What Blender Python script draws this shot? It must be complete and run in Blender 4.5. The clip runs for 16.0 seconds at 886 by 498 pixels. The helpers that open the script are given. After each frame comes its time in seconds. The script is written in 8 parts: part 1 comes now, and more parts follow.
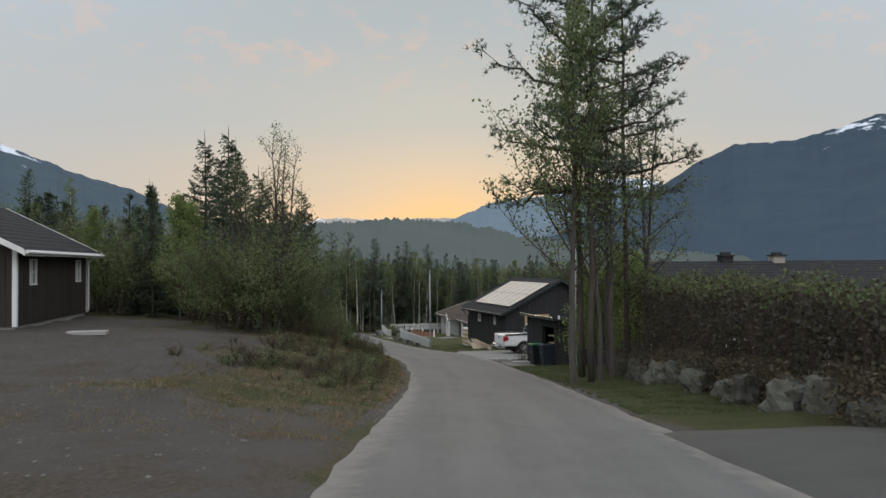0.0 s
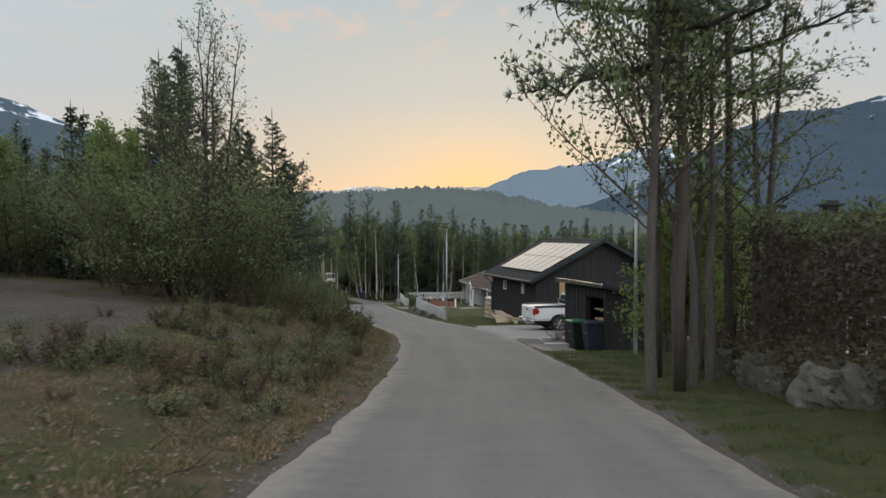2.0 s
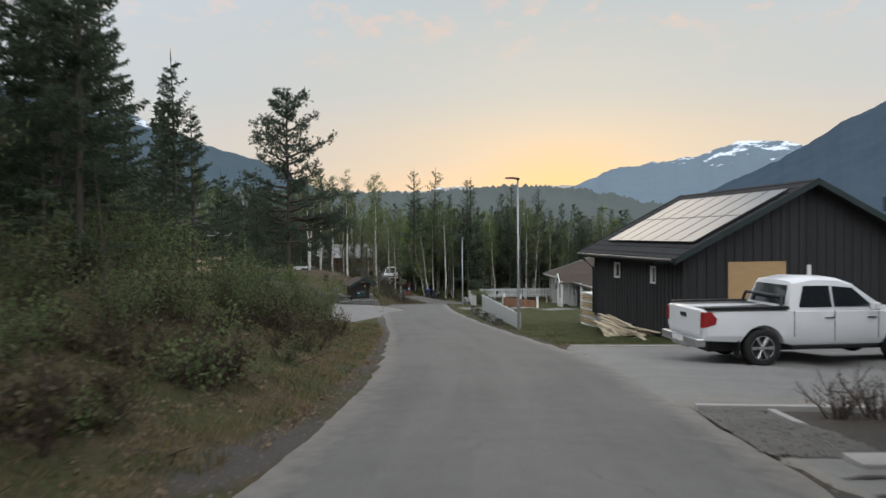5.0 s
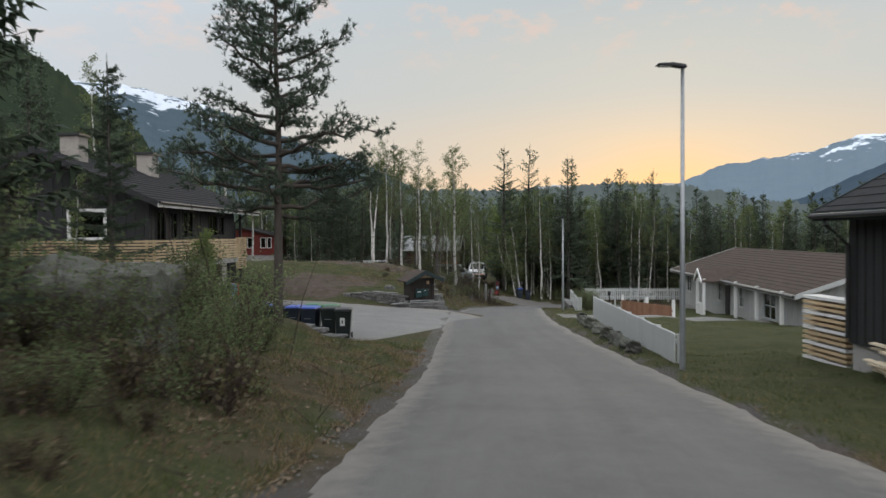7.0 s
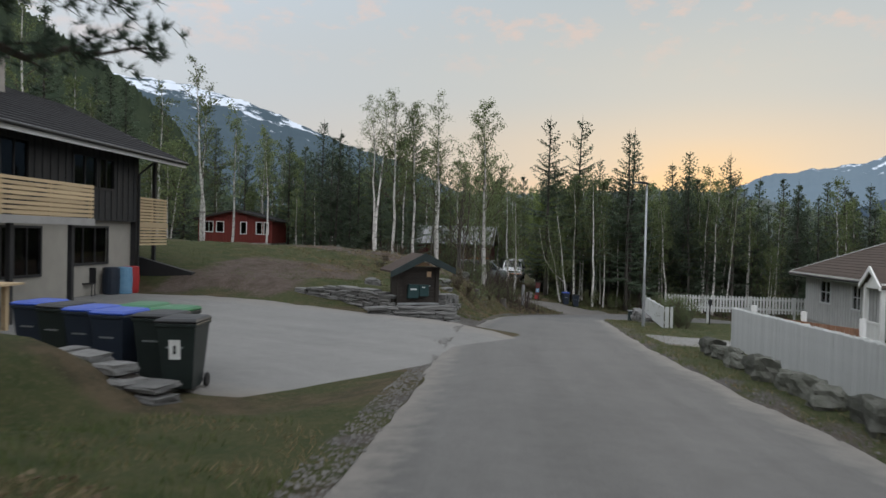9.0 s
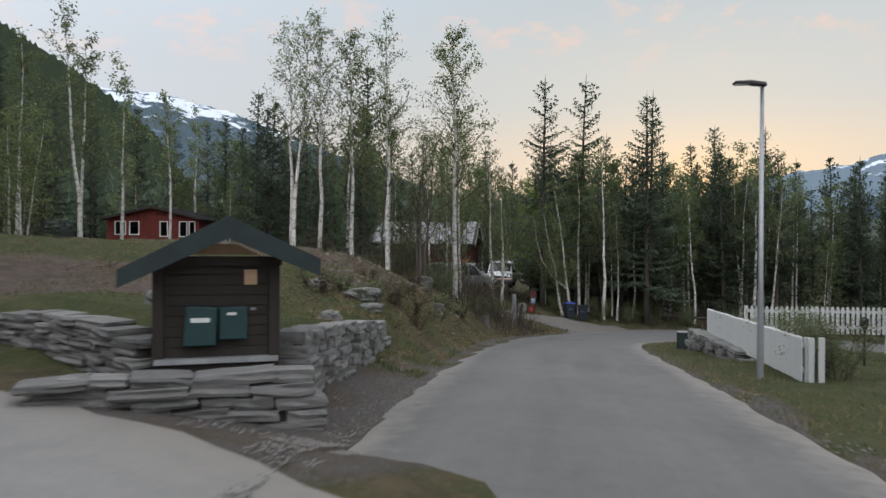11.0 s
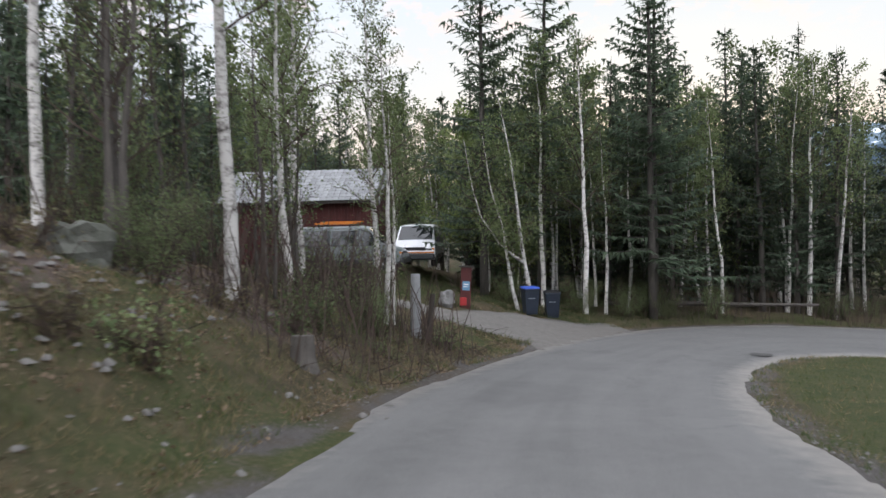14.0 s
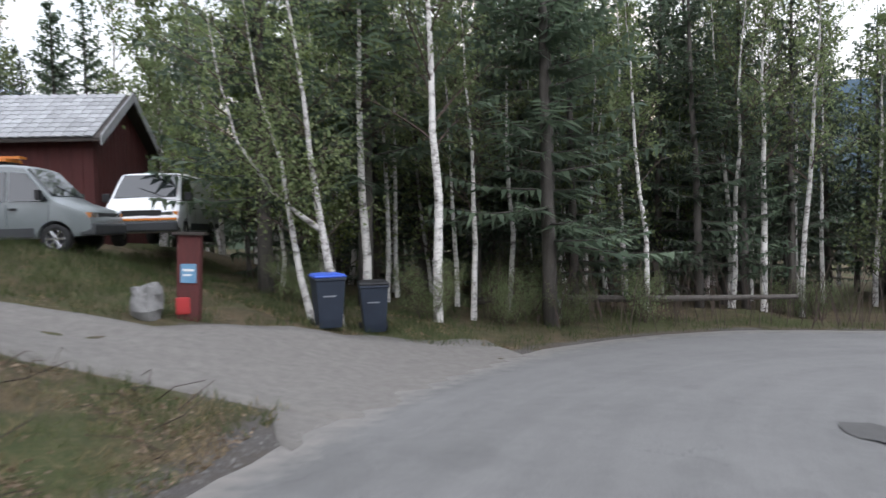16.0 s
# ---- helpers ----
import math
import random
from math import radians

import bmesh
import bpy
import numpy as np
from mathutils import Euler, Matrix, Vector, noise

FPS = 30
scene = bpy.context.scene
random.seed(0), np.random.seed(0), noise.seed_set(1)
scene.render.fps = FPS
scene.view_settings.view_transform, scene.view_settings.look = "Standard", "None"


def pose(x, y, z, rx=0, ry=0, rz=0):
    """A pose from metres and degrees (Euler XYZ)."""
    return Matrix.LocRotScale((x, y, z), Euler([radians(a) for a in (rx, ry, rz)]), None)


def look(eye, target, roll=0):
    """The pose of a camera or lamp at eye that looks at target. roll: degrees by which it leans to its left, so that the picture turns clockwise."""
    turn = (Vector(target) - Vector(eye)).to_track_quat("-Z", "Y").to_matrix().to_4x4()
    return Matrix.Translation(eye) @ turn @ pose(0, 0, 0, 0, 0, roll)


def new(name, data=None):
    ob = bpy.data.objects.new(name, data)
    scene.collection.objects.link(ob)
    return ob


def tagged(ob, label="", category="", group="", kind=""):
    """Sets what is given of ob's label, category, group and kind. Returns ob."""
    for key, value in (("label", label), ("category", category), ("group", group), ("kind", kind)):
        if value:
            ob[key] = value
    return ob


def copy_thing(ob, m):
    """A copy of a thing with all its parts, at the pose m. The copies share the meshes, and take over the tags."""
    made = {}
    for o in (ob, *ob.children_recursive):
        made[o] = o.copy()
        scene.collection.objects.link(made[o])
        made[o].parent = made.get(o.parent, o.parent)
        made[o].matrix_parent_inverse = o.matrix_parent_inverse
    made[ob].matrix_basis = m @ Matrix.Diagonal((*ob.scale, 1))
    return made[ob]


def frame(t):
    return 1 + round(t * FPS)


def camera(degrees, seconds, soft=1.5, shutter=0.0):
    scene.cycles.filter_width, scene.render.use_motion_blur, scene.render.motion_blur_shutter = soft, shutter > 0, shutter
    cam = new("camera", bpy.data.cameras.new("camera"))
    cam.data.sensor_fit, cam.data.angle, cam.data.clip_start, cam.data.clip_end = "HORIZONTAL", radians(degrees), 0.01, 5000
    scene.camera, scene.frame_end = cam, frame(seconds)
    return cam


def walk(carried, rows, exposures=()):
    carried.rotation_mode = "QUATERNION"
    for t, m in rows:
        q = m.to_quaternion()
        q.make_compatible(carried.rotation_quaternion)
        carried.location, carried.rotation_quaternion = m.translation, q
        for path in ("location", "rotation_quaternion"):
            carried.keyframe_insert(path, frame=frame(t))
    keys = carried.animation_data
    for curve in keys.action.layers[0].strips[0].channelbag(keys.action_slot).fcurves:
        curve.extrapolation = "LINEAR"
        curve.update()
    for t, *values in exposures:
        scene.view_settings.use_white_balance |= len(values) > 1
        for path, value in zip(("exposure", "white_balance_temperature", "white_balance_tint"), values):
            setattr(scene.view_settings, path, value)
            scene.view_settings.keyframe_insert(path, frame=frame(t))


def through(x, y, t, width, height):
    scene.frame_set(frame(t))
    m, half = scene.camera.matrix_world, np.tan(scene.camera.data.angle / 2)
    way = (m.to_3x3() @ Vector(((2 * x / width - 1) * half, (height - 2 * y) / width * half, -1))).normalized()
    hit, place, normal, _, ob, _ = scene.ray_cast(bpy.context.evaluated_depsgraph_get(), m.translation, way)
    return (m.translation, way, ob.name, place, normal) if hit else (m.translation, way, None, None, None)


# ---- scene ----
cam = camera(62.1, 16.0, shutter=0.3)
# seconds, x, y, z in metres, yaw, pitch, roll in degrees
ROWS = [
    (0, 0, 0, 1.5, 0.06, 1.23, 0.43),
    (0.5, 0.259, 2.033, 1.366, 0.2, 0.53, 0.28),
    (1, 0.464, 4.186, 1.189, 0.79, -0.16, 0.22),
    (1.5, 0.648, 6.523, 0.973, 1.65, -0.71, 0.18),
    (2, 0.778, 9.044, 0.73, 2.48, -1.16, 0.04),
    (2.5, 0.896, 11.75, 0.456, 3.27, -1.56, 0.06),
    (3, 1.037, 14.694, 0.143, 4.21, -1.66, 0.09),
    (3.5, 1.091, 17.801, -0.166, 5.35, -1.59, 0.19),
    (4, 1.048, 21.036, -0.484, 6.52, -1.46, 0.34),
    (4.5, 0.929, 24.433, -0.798, 7.83, -1.26, 0.4),
    (5, 0.745, 27.961, -1.121, 9.32, -1.12, 0.47),
    (7.5, -2.278, 46.139, -2.597, 18.35, -1.16, -0.01),
    (8, -3.185, 49.775, -2.951, 19.35, -1.18, -0.57),
    (8.5, -4.168, 53.53, -3.29, 19.71, -1.1, -1.13),
    (9, -5.086, 57.229, -3.578, 19.76, -0.92, -1.37),
    (11.5, -9.24, 75.088, -4.582, 18.7, -0.15, 0.05),
    (12, -9.907, 78.431, -4.792, 18.07, -0.25, 0.13),
    (12.5, -10.519, 81.828, -5.022, 17.41, -0.41, 0.32),
    (13, -11.1, 85.205, -5.286, 16.73, -0.61, 0.59),
    (13.5, -11.627, 88.452, -5.51, 16.01, -1.07, 0.84),
    (14, -12.154, 91.95, -5.836, 15.14, -1.41, 1.24),
    (14.5, -12.551, 95.321, -6.187, 13.6, -1.67, 1.41),
    (15, -12.798, 98.723, -6.517, 11.47, -1.85, 1.45),
    (15.5, -12.893, 102.127, -6.847, 8.71, -1.93, 1.53),
    (16, -12.782, 105.464, -7.126, 5.04, -1.85, 1.58),
]
walk(cam, [(t, pose(x, y, z, 90 + pitch, roll, yaw)) for t, x, y, z, yaw, pitch, roll in ROWS],
     [(0, -0.17, 6380, 9), (2.5, 0.0, 6400, 9), (5, 0.06, 6350, 9), (8, -0.02, 6350, 9), (9, -0.04, 6300, 9), (11.5, 0.18, 6300, 11), (12.5, 0.28, 6250, 12),
      (13.5, 0.5, 6200, 12), (14.5, 0.84, 6150, 13), (15.25, 1.0, 6100, 13), (16, 1.08, 6100, 13)])

# ---- sky: dusk, the sun just gone behind the ridge ahead ----
SUN_EL = radians(4.0)
world = bpy.data.worlds.new("dusk_sky")
scene.world = world
world.use_nodes = True
wn, wl = world.node_tree.nodes, world.node_tree.links
wn.clear()


def wnode(kind, **kw):
    n = wn.new(kind)
    for k, v in kw.items():
        if k == "op":
            n.operation = v
        else:
            n.inputs[k].default_value = v
    return n


def wmath(op, a, b=None, clamp=False):
    n = wn.new("ShaderNodeMath")
    n.operation, n.use_clamp = op, clamp
    for i, v in enumerate((a, b)):
        if v is None:
            continue
        if isinstance(v, (int, float)):
            n.inputs[i].default_value = v
        else:
            wl.new(v, n.inputs[i])
    return n.outputs[0]


def wmix(fac, a, b, how="MIX"):
    n = wn.new("ShaderNodeMix")
    n.data_type, n.blend_type = "RGBA", how
    for sock, v in ((n.inputs[0], fac), (n.inputs[6], a), (n.inputs[7], b)):
        if isinstance(v, (int, float, tuple)):
            sock.default_value = v
        else:
            wl.new(v, sock)
    return n.outputs[2]


coord = wn.new("ShaderNodeTexCoord")
split = wn.new("ShaderNodeSeparateXYZ")
wl.new(coord.outputs["Generated"], split.inputs[0])
dx, dy, dz = split.outputs


def wramp(fac, stops):
    n = wn.new("ShaderNodeValToRGB")
    wl.new(fac, n.inputs[0])
    n.color_ramp.interpolation = "EASE"
    while len(n.color_ramp.elements) < len(stops):
        n.color_ramp.elements.new(0.5)
    for e, (p, c) in zip(n.color_ramp.elements, stops):
        e.position, e.color = p, (*c, 1)
    return n.outputs[0]


warm = wramp(dz, [(0.0, (0.84, 0.60, 0.40)), (0.06, (0.85, 0.62, 0.41)), (0.11, (0.75, 0.62, 0.47)), (0.20, (0.595, 0.59, 0.545)), (0.34, (0.50, 0.55, 0.57)), (0.5, (0.80, 0.84, 0.89)), (1.0, (0.92, 0.96, 1.02))])
cool = wramp(dz, [(0.0, (0.52, 0.52, 0.53)), (0.10, (0.53, 0.54, 0.56)), (0.22, (0.53, 0.565, 0.60)), (0.36, (0.58, 0.65, 0.72)), (0.5, (0.86, 0.90, 0.96)), (1.0, (0.92, 0.96, 1.02))])
# how near the sun's azimuth (straight ahead, +y)
flat = wmath("SQRT", wmath("ADD", wmath("MULTIPLY", dx, dx), wmath("MULTIPLY", dy, dy)))
ahead = wmath("DIVIDE", dy, wmath("ADD", flat, 0.001))
near_sun = wmath("POWER", wmath("MAXIMUM", ahead, 0.0), 7.0)
sky_col = wmix(near_sun, cool, warm)
# the glow where the sun went down
low_sun = wmath("MULTIPLY", wmath("POWER", wmath("MAXIMUM", ahead, 0.0), 220.0), wmath("SUBTRACT", 1.0, wmath("MULTIPLY", wmath("ABSOLUTE", wmath("SUBTRACT", dz, 0.06)), 13.0), True), True)
sky_col = wmix(low_sun, sky_col, (0.95, 0.60, 0.27, 1))
# thin pink wisps of cloud
stretch = wn.new("ShaderNodeMapping")
stretch.inputs["Scale"].default_value = (5.0, 2.0, 9.0)
stretch.inputs["Rotation"].default_value = (0.0, radians(28), 0.0)
wl.new(coord.outputs["Generated"], stretch.inputs[0])
puff = wnode("ShaderNodeTexNoise", Scale=4.2, Detail=7.0, Roughness=0.6)
wl.new(stretch.outputs[0], puff.inputs["Vector"])
wisp = wmath("MULTIPLY", wmath("SUBTRACT", puff.outputs[0], 0.52), 7.0, True)
band = wmath("MULTIPLY", wmath("MULTIPLY", wmath("SUBTRACT", dz, 0.2), 14.0, True), wmath("MULTIPLY", wmath("SUBTRACT", 0.36, dz), 14.0, True), True)
sky_col = wmix(wmath("MULTIPLY", wmath("MULTIPLY", wisp, band, True), 0.5), sky_col, (0.84, 0.58, 0.47, 1))
# the open sky opposite the sunset, lit from the west
behind = wmath("POWER", wmath("MULTIPLY", wmath("SUBTRACT", 1.0, ahead), 0.5), 1.4)
sky_col = wmix(wmath("MULTIPLY", behind, 0.85), sky_col, (1.9, 1.9, 1.95, 1))
nish = wn.new("ShaderNodeTexSky")
nish.sky_type, nish.sun_disc, nish.sun_elevation, nish.sun_rotation = "NISHITA", False, SUN_EL, 0.0
sky_col = wmix(0.006, sky_col, nish.outputs[0], "ADD")
back = wn.new("ShaderNodeBackground")
back.inputs["Strength"].default_value = 1.0
wl.new(sky_col, back.inputs[0])
wl.new(back.outputs[0], wn.new("ShaderNodeOutputWorld").inputs[0])

# what is left of the sun's light, spread wide by the sky round it
sun = new("sun", bpy.data.lights.new("sun", "SUN"))
sun.data.energy, sun.data.angle, sun.data.color = 0.5, radians(20), (1.0, 0.82, 0.6)
sun.matrix_basis = look((0, 0, 50), (0, -math.cos(radians(9)) * 50, 50 - math.sin(radians(9)) * 50))

# ---- materials ----
def material(name, col, col2=None, scale=4.0, rough=0.8, metal=0.0, bump=0.2, fine=60.0, spread=0.5, vary=0.0, stretch=(1, 1, 1), emit=None, spec=0.35, bias=0.0):
    """A surface that drifts between two colours at a coarse and a fine scale, with relief. vary: how far objects differ; bias: more of the first colour."""
    m = bpy.data.materials.new(name)
    m.use_nodes = True
    nt = m.node_tree
    N, L = nt.nodes, nt.links
    bs = N["Principled BSDF"]
    bs.inputs["Roughness"].default_value, bs.inputs["Metallic"].default_value = rough, metal
    bs.inputs["Specular IOR Level"].default_value = spec
    if col2 is None:
        col2 = tuple(c * 0.72 for c in col)
    tc = N.new("ShaderNodeTexCoord")
    mp = N.new("ShaderNodeMapping")
    mp.inputs["Scale"].default_value = stretch
    L.new(tc.outputs["Object"], mp.inputs[0])
    n1 = N.new("ShaderNodeTexNoise")
    n1.inputs["Scale"].default_value, n1.inputs["Detail"].default_value, n1.inputs["Roughness"].default_value = scale, 6.0, 0.62
    n2 = N.new("ShaderNodeTexNoise")
    n2.inputs["Scale"].default_value, n2.inputs["Detail"].default_value = fine, 3.0
    for n in (n1, n2):
        L.new(mp.outputs[0], n.inputs["Vector"])
    add = N.new("ShaderNodeMath")
    add.operation = "MULTIPLY_ADD"
    L.new(n2.outputs[0], add.inputs[0])
    add.inputs[1].default_value = 0.45
    L.new(n1.outputs[0], add.inputs[2])
    rng = N.new("ShaderNodeMapRange")
    rng.inputs["From Min"].default_value, rng.inputs["From Max"].default_value = 0.72 + bias - spread / 2, 0.72 + bias + spread / 2
    L.new(add.outputs[0], rng.inputs[0])
    mix = N.new("ShaderNodeMix")
    mix.data_type = "RGBA"
    mix.inputs[6].default_value, mix.inputs[7].default_value = (*col, 1), (*col2, 1)
    L.new(rng.outputs[0], mix.inputs[0])
    out = mix.outputs[2]
    if vary:
        oi = N.new("ShaderNodeObjectInfo")
        vr = N.new("ShaderNodeMapRange")
        vr.inputs["To Min"].default_value, vr.inputs["To Max"].default_value = 1 - vary, 1 + vary
        L.new(oi.outputs["Random"], vr.inputs[0])
        hs = N.new("ShaderNodeHueSaturation")
        L.new(vr.outputs[0], hs.inputs["Value"])
        L.new(out, hs.inputs["Color"])
        out = hs.outputs[0]
    L.new(out, bs.inputs["Base Color"])
    if bump:
        bp = N.new("ShaderNodeBump")
        bp.inputs["Strength"].default_value, bp.inputs["Distance"].default_value = bump, 0.02
        L.new(add.outputs[0], bp.inputs["Height"])
        L.new(bp.outputs[0], bs.inputs["Normal"])
    if emit:
        bs.inputs["Emission Color"].default_value, bs.inputs["Emission Strength"].default_value = (*emit, 1), 1.0
    return m


def leaf_material(name, col, col2, through=0.35):
    """Thin leaves: each differs from the next, and some light comes through."""
    m = bpy.data.materials.new(name)
    m.use_nodes = True
    N, L = m.node_tree.nodes, m.node_tree.links
    bs = N["Principled BSDF"]
    bs.inputs["Roughness"].default_value = 0.6
    bs.inputs["Specular IOR Level"].default_value = 0.25
    geo = N.new("ShaderNodeNewGeometry")
    mix = N.new("ShaderNodeMix")
    mix.data_type = "RGBA"
    mix.inputs[6].default_value, mix.inputs[7].default_value = (*col, 1), (*col2, 1)
    L.new(geo.outputs["Random Per Island"], mix.inputs[0])
    oi = N.new("ShaderNodeObjectInfo")
    vr = N.new("ShaderNodeMapRange")
    vr.inputs["To Min"].default_value, vr.inputs["To Max"].default_value = 0.75, 1.25
    L.new(oi.outputs["Random"], vr.inputs[0])
    hs = N.new("ShaderNodeHueSaturation")
    L.new(vr.outputs[0], hs.inputs["Value"])
    L.new(mix.outputs[2], hs.inputs["Color"])
    L.new(hs.outputs[0], bs.inputs["Base Color"])
    tr = N.new("ShaderNodeBsdfTranslucent")
    L.new(hs.outputs[0], tr.inputs[0])
    ms = N.new("ShaderNodeMixShader")
    ms.inputs[0].default_value = through
    L.new(bs.outputs[0], ms.inputs[1])
    L.new(tr.outputs[0], ms.inputs[2])
    L.new(ms.outputs[0], N["Material Output"].inputs[0])
    return m


def glass_material(name, tint=(0.02, 0.025, 0.03)):
    m = bpy.data.materials.new(name)
    m.use_nodes = True
    bs = m.node_tree.nodes["Principled BSDF"]
    bs.inputs["Base Color"].default_value = (*tint, 1)
    bs.inputs["Roughness"].default_value = 0.04
    bs.inputs["Specular IOR Level"].default_value = 0.7
    return m


def asphalt_material(name, light, dark, dust):
    """Old asphalt: speckle, streaks along the way it runs, mended patches, hair cracks and dusty edges."""
    m = bpy.data.materials.new(name)
    m.use_nodes = True
    N, L = m.node_tree.nodes, m.node_tree.links
    bs = N["Principled BSDF"]
    bs.inputs["Roughness"].default_value, bs.inputs["Specular IOR Level"].default_value = 0.88, 0.3
    at = N.new("ShaderNodeAttribute")
    at.attribute_name = "lane"
    tc = N.new("ShaderNodeTexCoord")

    def tex(scale, detail=5.0, src=None, squeeze=None, kind="ShaderNodeTexNoise"):
        n = N.new(kind)
        n.inputs["Scale"].default_value = scale
        if kind == "ShaderNodeTexNoise":
            n.inputs["Detail"].default_value, n.inputs["Roughness"].default_value = detail, 0.62
        v = src or tc.outputs["Object"]
        if squeeze:
            mp = N.new("ShaderNodeMapping")
            mp.inputs["Scale"].default_value = squeeze
            L.new(v, mp.inputs[0])
            v = mp.outputs[0]
        L.new(v, n.inputs["Vector"])
        return n

    def span(v, lo, hi, a=0.0, b=1.0):
        n = N.new("ShaderNodeMapRange")
        for k, x in zip(("From Min", "From Max", "To Min", "To Max"), (lo, hi, a, b)):
            n.inputs[k].default_value = x
        L.new(v, n.inputs[0])
        return n.outputs[0]

    def calc(op, a, b):
        n = N.new("ShaderNodeMath")
        n.operation = op
        for i, v in enumerate((a, b)):
            if isinstance(v, (int, float)):
                n.inputs[i].default_value = v
            else:
                L.new(v, n.inputs[i])
        return n.outputs[0]

    def mix(f, a, b):
        n = N.new("ShaderNodeMix")
        n.data_type = "RGBA"
        for s, v in ((n.inputs[0], f), (n.inputs[6], a), (n.inputs[7], b)):
            if isinstance(v, tuple):
                s.default_value = (*v, 1)
            else:
                L.new(v, s)
        return n.outputs[2]

    sp = N.new("ShaderNodeSeparateXYZ")
    L.new(at.outputs["Vector"], sp.inputs[0])
    streak = tex(1.0, 4.0, at.outputs["Vector"], (1.6, 0.09, 1)).outputs[0]
    blot = tex(0.45).outputs[0]
    mid = tex(3.5).outputs[0]
    grit = tex(120.0, 2.0).outputs[0]
    speck = tex(45.0, 3.0).outputs[0]
    col = mix(span(calc("ADD", calc("MULTIPLY", streak, 0.6), calc("MULTIPLY", blot, 0.5)), 0.42, 0.68), dark, light)
    col = mix(span(mid, 0.35, 0.7, 0.0, 0.35), col, tuple(c * 1.18 for c in light))
    col = mix(span(grit, 0.42, 0.6, 0.0, 0.5), col, tuple(c * 0.62 for c in dark))
    col = mix(span(speck, 0.6, 0.72, 0.0, 0.45), col, tuple(c * 1.35 for c in light))
    patch = tex(0.33, 3.0, None, (1.0, 0.5, 1.0)).outputs[0]
    col = mix(span(calc("ADD", patch, calc("MULTIPLY", mid, 0.08)), 0.675, 0.70, 0.0, 0.22), col, tuple(c * 0.6 for c in dark))
    warp = N.new("ShaderNodeVectorMath")
    warp.operation = "ADD"
    L.new(tc.outputs["Object"], warp.inputs[0])
    L.new(tex(1.3, 4.0).outputs["Color"], warp.inputs[1])
    vor = tex(0.38, src=warp.outputs[0], kind="ShaderNodeTexVoronoi")
    vor.feature = "DISTANCE_TO_EDGE"
    crack = calc("MULTIPLY", span(vor.outputs["Distance"], 0.002, 0.006, 1.0, 0.0), span(blot, 0.54, 0.62))
    col = mix(calc("MULTIPLY", crack, 0.4), col, (0.05, 0.05, 0.05))
    edge = calc("ADD", calc("ABSOLUTE", sp.outputs[2], 0.0), calc("MULTIPLY", calc("SUBTRACT", mid, 0.5), 0.35))
    col = mix(span(edge, 0.80, 1.0, 0.0, 0.75), col, dust)
    L.new(col, bs.inputs["Base Color"])
    bp = N.new("ShaderNodeBump")
    bp.inputs["Strength"].default_value, bp.inputs["Distance"].default_value = 0.4, 0.012
    L.new(calc("SUBTRACT", calc("ADD", grit, calc("MULTIPLY", speck, 0.7)), crack), bp.inputs["Height"])
    L.new(bp.outputs[0], bs.inputs["Normal"])
    return m


M_ASPHALT = asphalt_material("worn_asphalt", (0.152, 0.149, 0.143), (0.108, 0.106, 0.102), (0.25, 0.232, 0.208))
M_COURT = asphalt_material("dusty_asphalt_court", (0.23, 0.225, 0.215), (0.175, 0.172, 0.165), (0.22, 0.20, 0.175))
M_DARKDRIVE = asphalt_material("dark_packed_drive", (0.082, 0.08, 0.076), (0.058, 0.056, 0.053), (0.095, 0.088, 0.077))
M_GRAVEL = material("gravel", (0.16, 0.15, 0.135), (0.10, 0.092, 0.084), 6, 0.95, bump=0.9, fine=70, spread=0.55)
M_DARKSOIL = material("dark_soil", (0.05, 0.043, 0.036), (0.03, 0.026, 0.022), 5, 0.95, bump=0.6, fine=40)
M_CONCRETE = material("concrete", (0.36, 0.35, 0.33), (0.27, 0.26, 0.25), 2, 0.9, bump=0.2, fine=90)
M_ROCK = material("grey_rock", (0.21, 0.205, 0.197), (0.095, 0.095, 0.09), 2.2, 0.9, bump=0.9, fine=25, spread=0.6, vary=0.25)
M_MOSSROCK = material("mossy_boulder", (0.125, 0.123, 0.11), (0.045, 0.05, 0.035), 2.6, 0.95, bump=0.9, fine=22, spread=0.6, vary=0.25)
M_DARKWOOD = material("dark_stained_boards", (0.042, 0.034, 0.028), (0.026, 0.021, 0.018), 3, 0.75, bump=0.3, fine=60, stretch=(6, 6, 0.7), vary=0.12)
M_BLACKWOOD = material("black_boards", (0.030, 0.030, 0.031), (0.020, 0.020, 0.021), 3, 0.7, bump=0.3, fine=60, stretch=(6, 6, 0.7), vary=0.12)
M_REDWOOD = material("red_painted_boards", (0.16, 0.028, 0.02), (0.11, 0.02, 0.016), 3, 0.75, bump=0.3, stretch=(6, 6, 0.7), vary=0.1)
M_DARKRED = material("dark_red_boards", (0.085, 0.022, 0.02), (0.055, 0.016, 0.015), 3, 0.75, bump=0.3, stretch=(6, 6, 0.7), vary=0.1)
M_GREENBLACK = material("green_black_boards", (0.022, 0.034, 0.034), (0.013, 0.02, 0.02), 3, 0.7, bump=0.3, vary=0.12)
M_WHITE = material("white_paint", (0.74, 0.74, 0.72), (0.62, 0.62, 0.60), 2.5, 0.6, bump=0.08, fine=50, spread=0.7, vary=0.05)
M_FENCE = material("greying_white_paint", (0.50, 0.51, 0.50), (0.40, 0.41, 0.40), 2.5, 0.7, bump=0.1, fine=40, spread=0.7, vary=0.06)
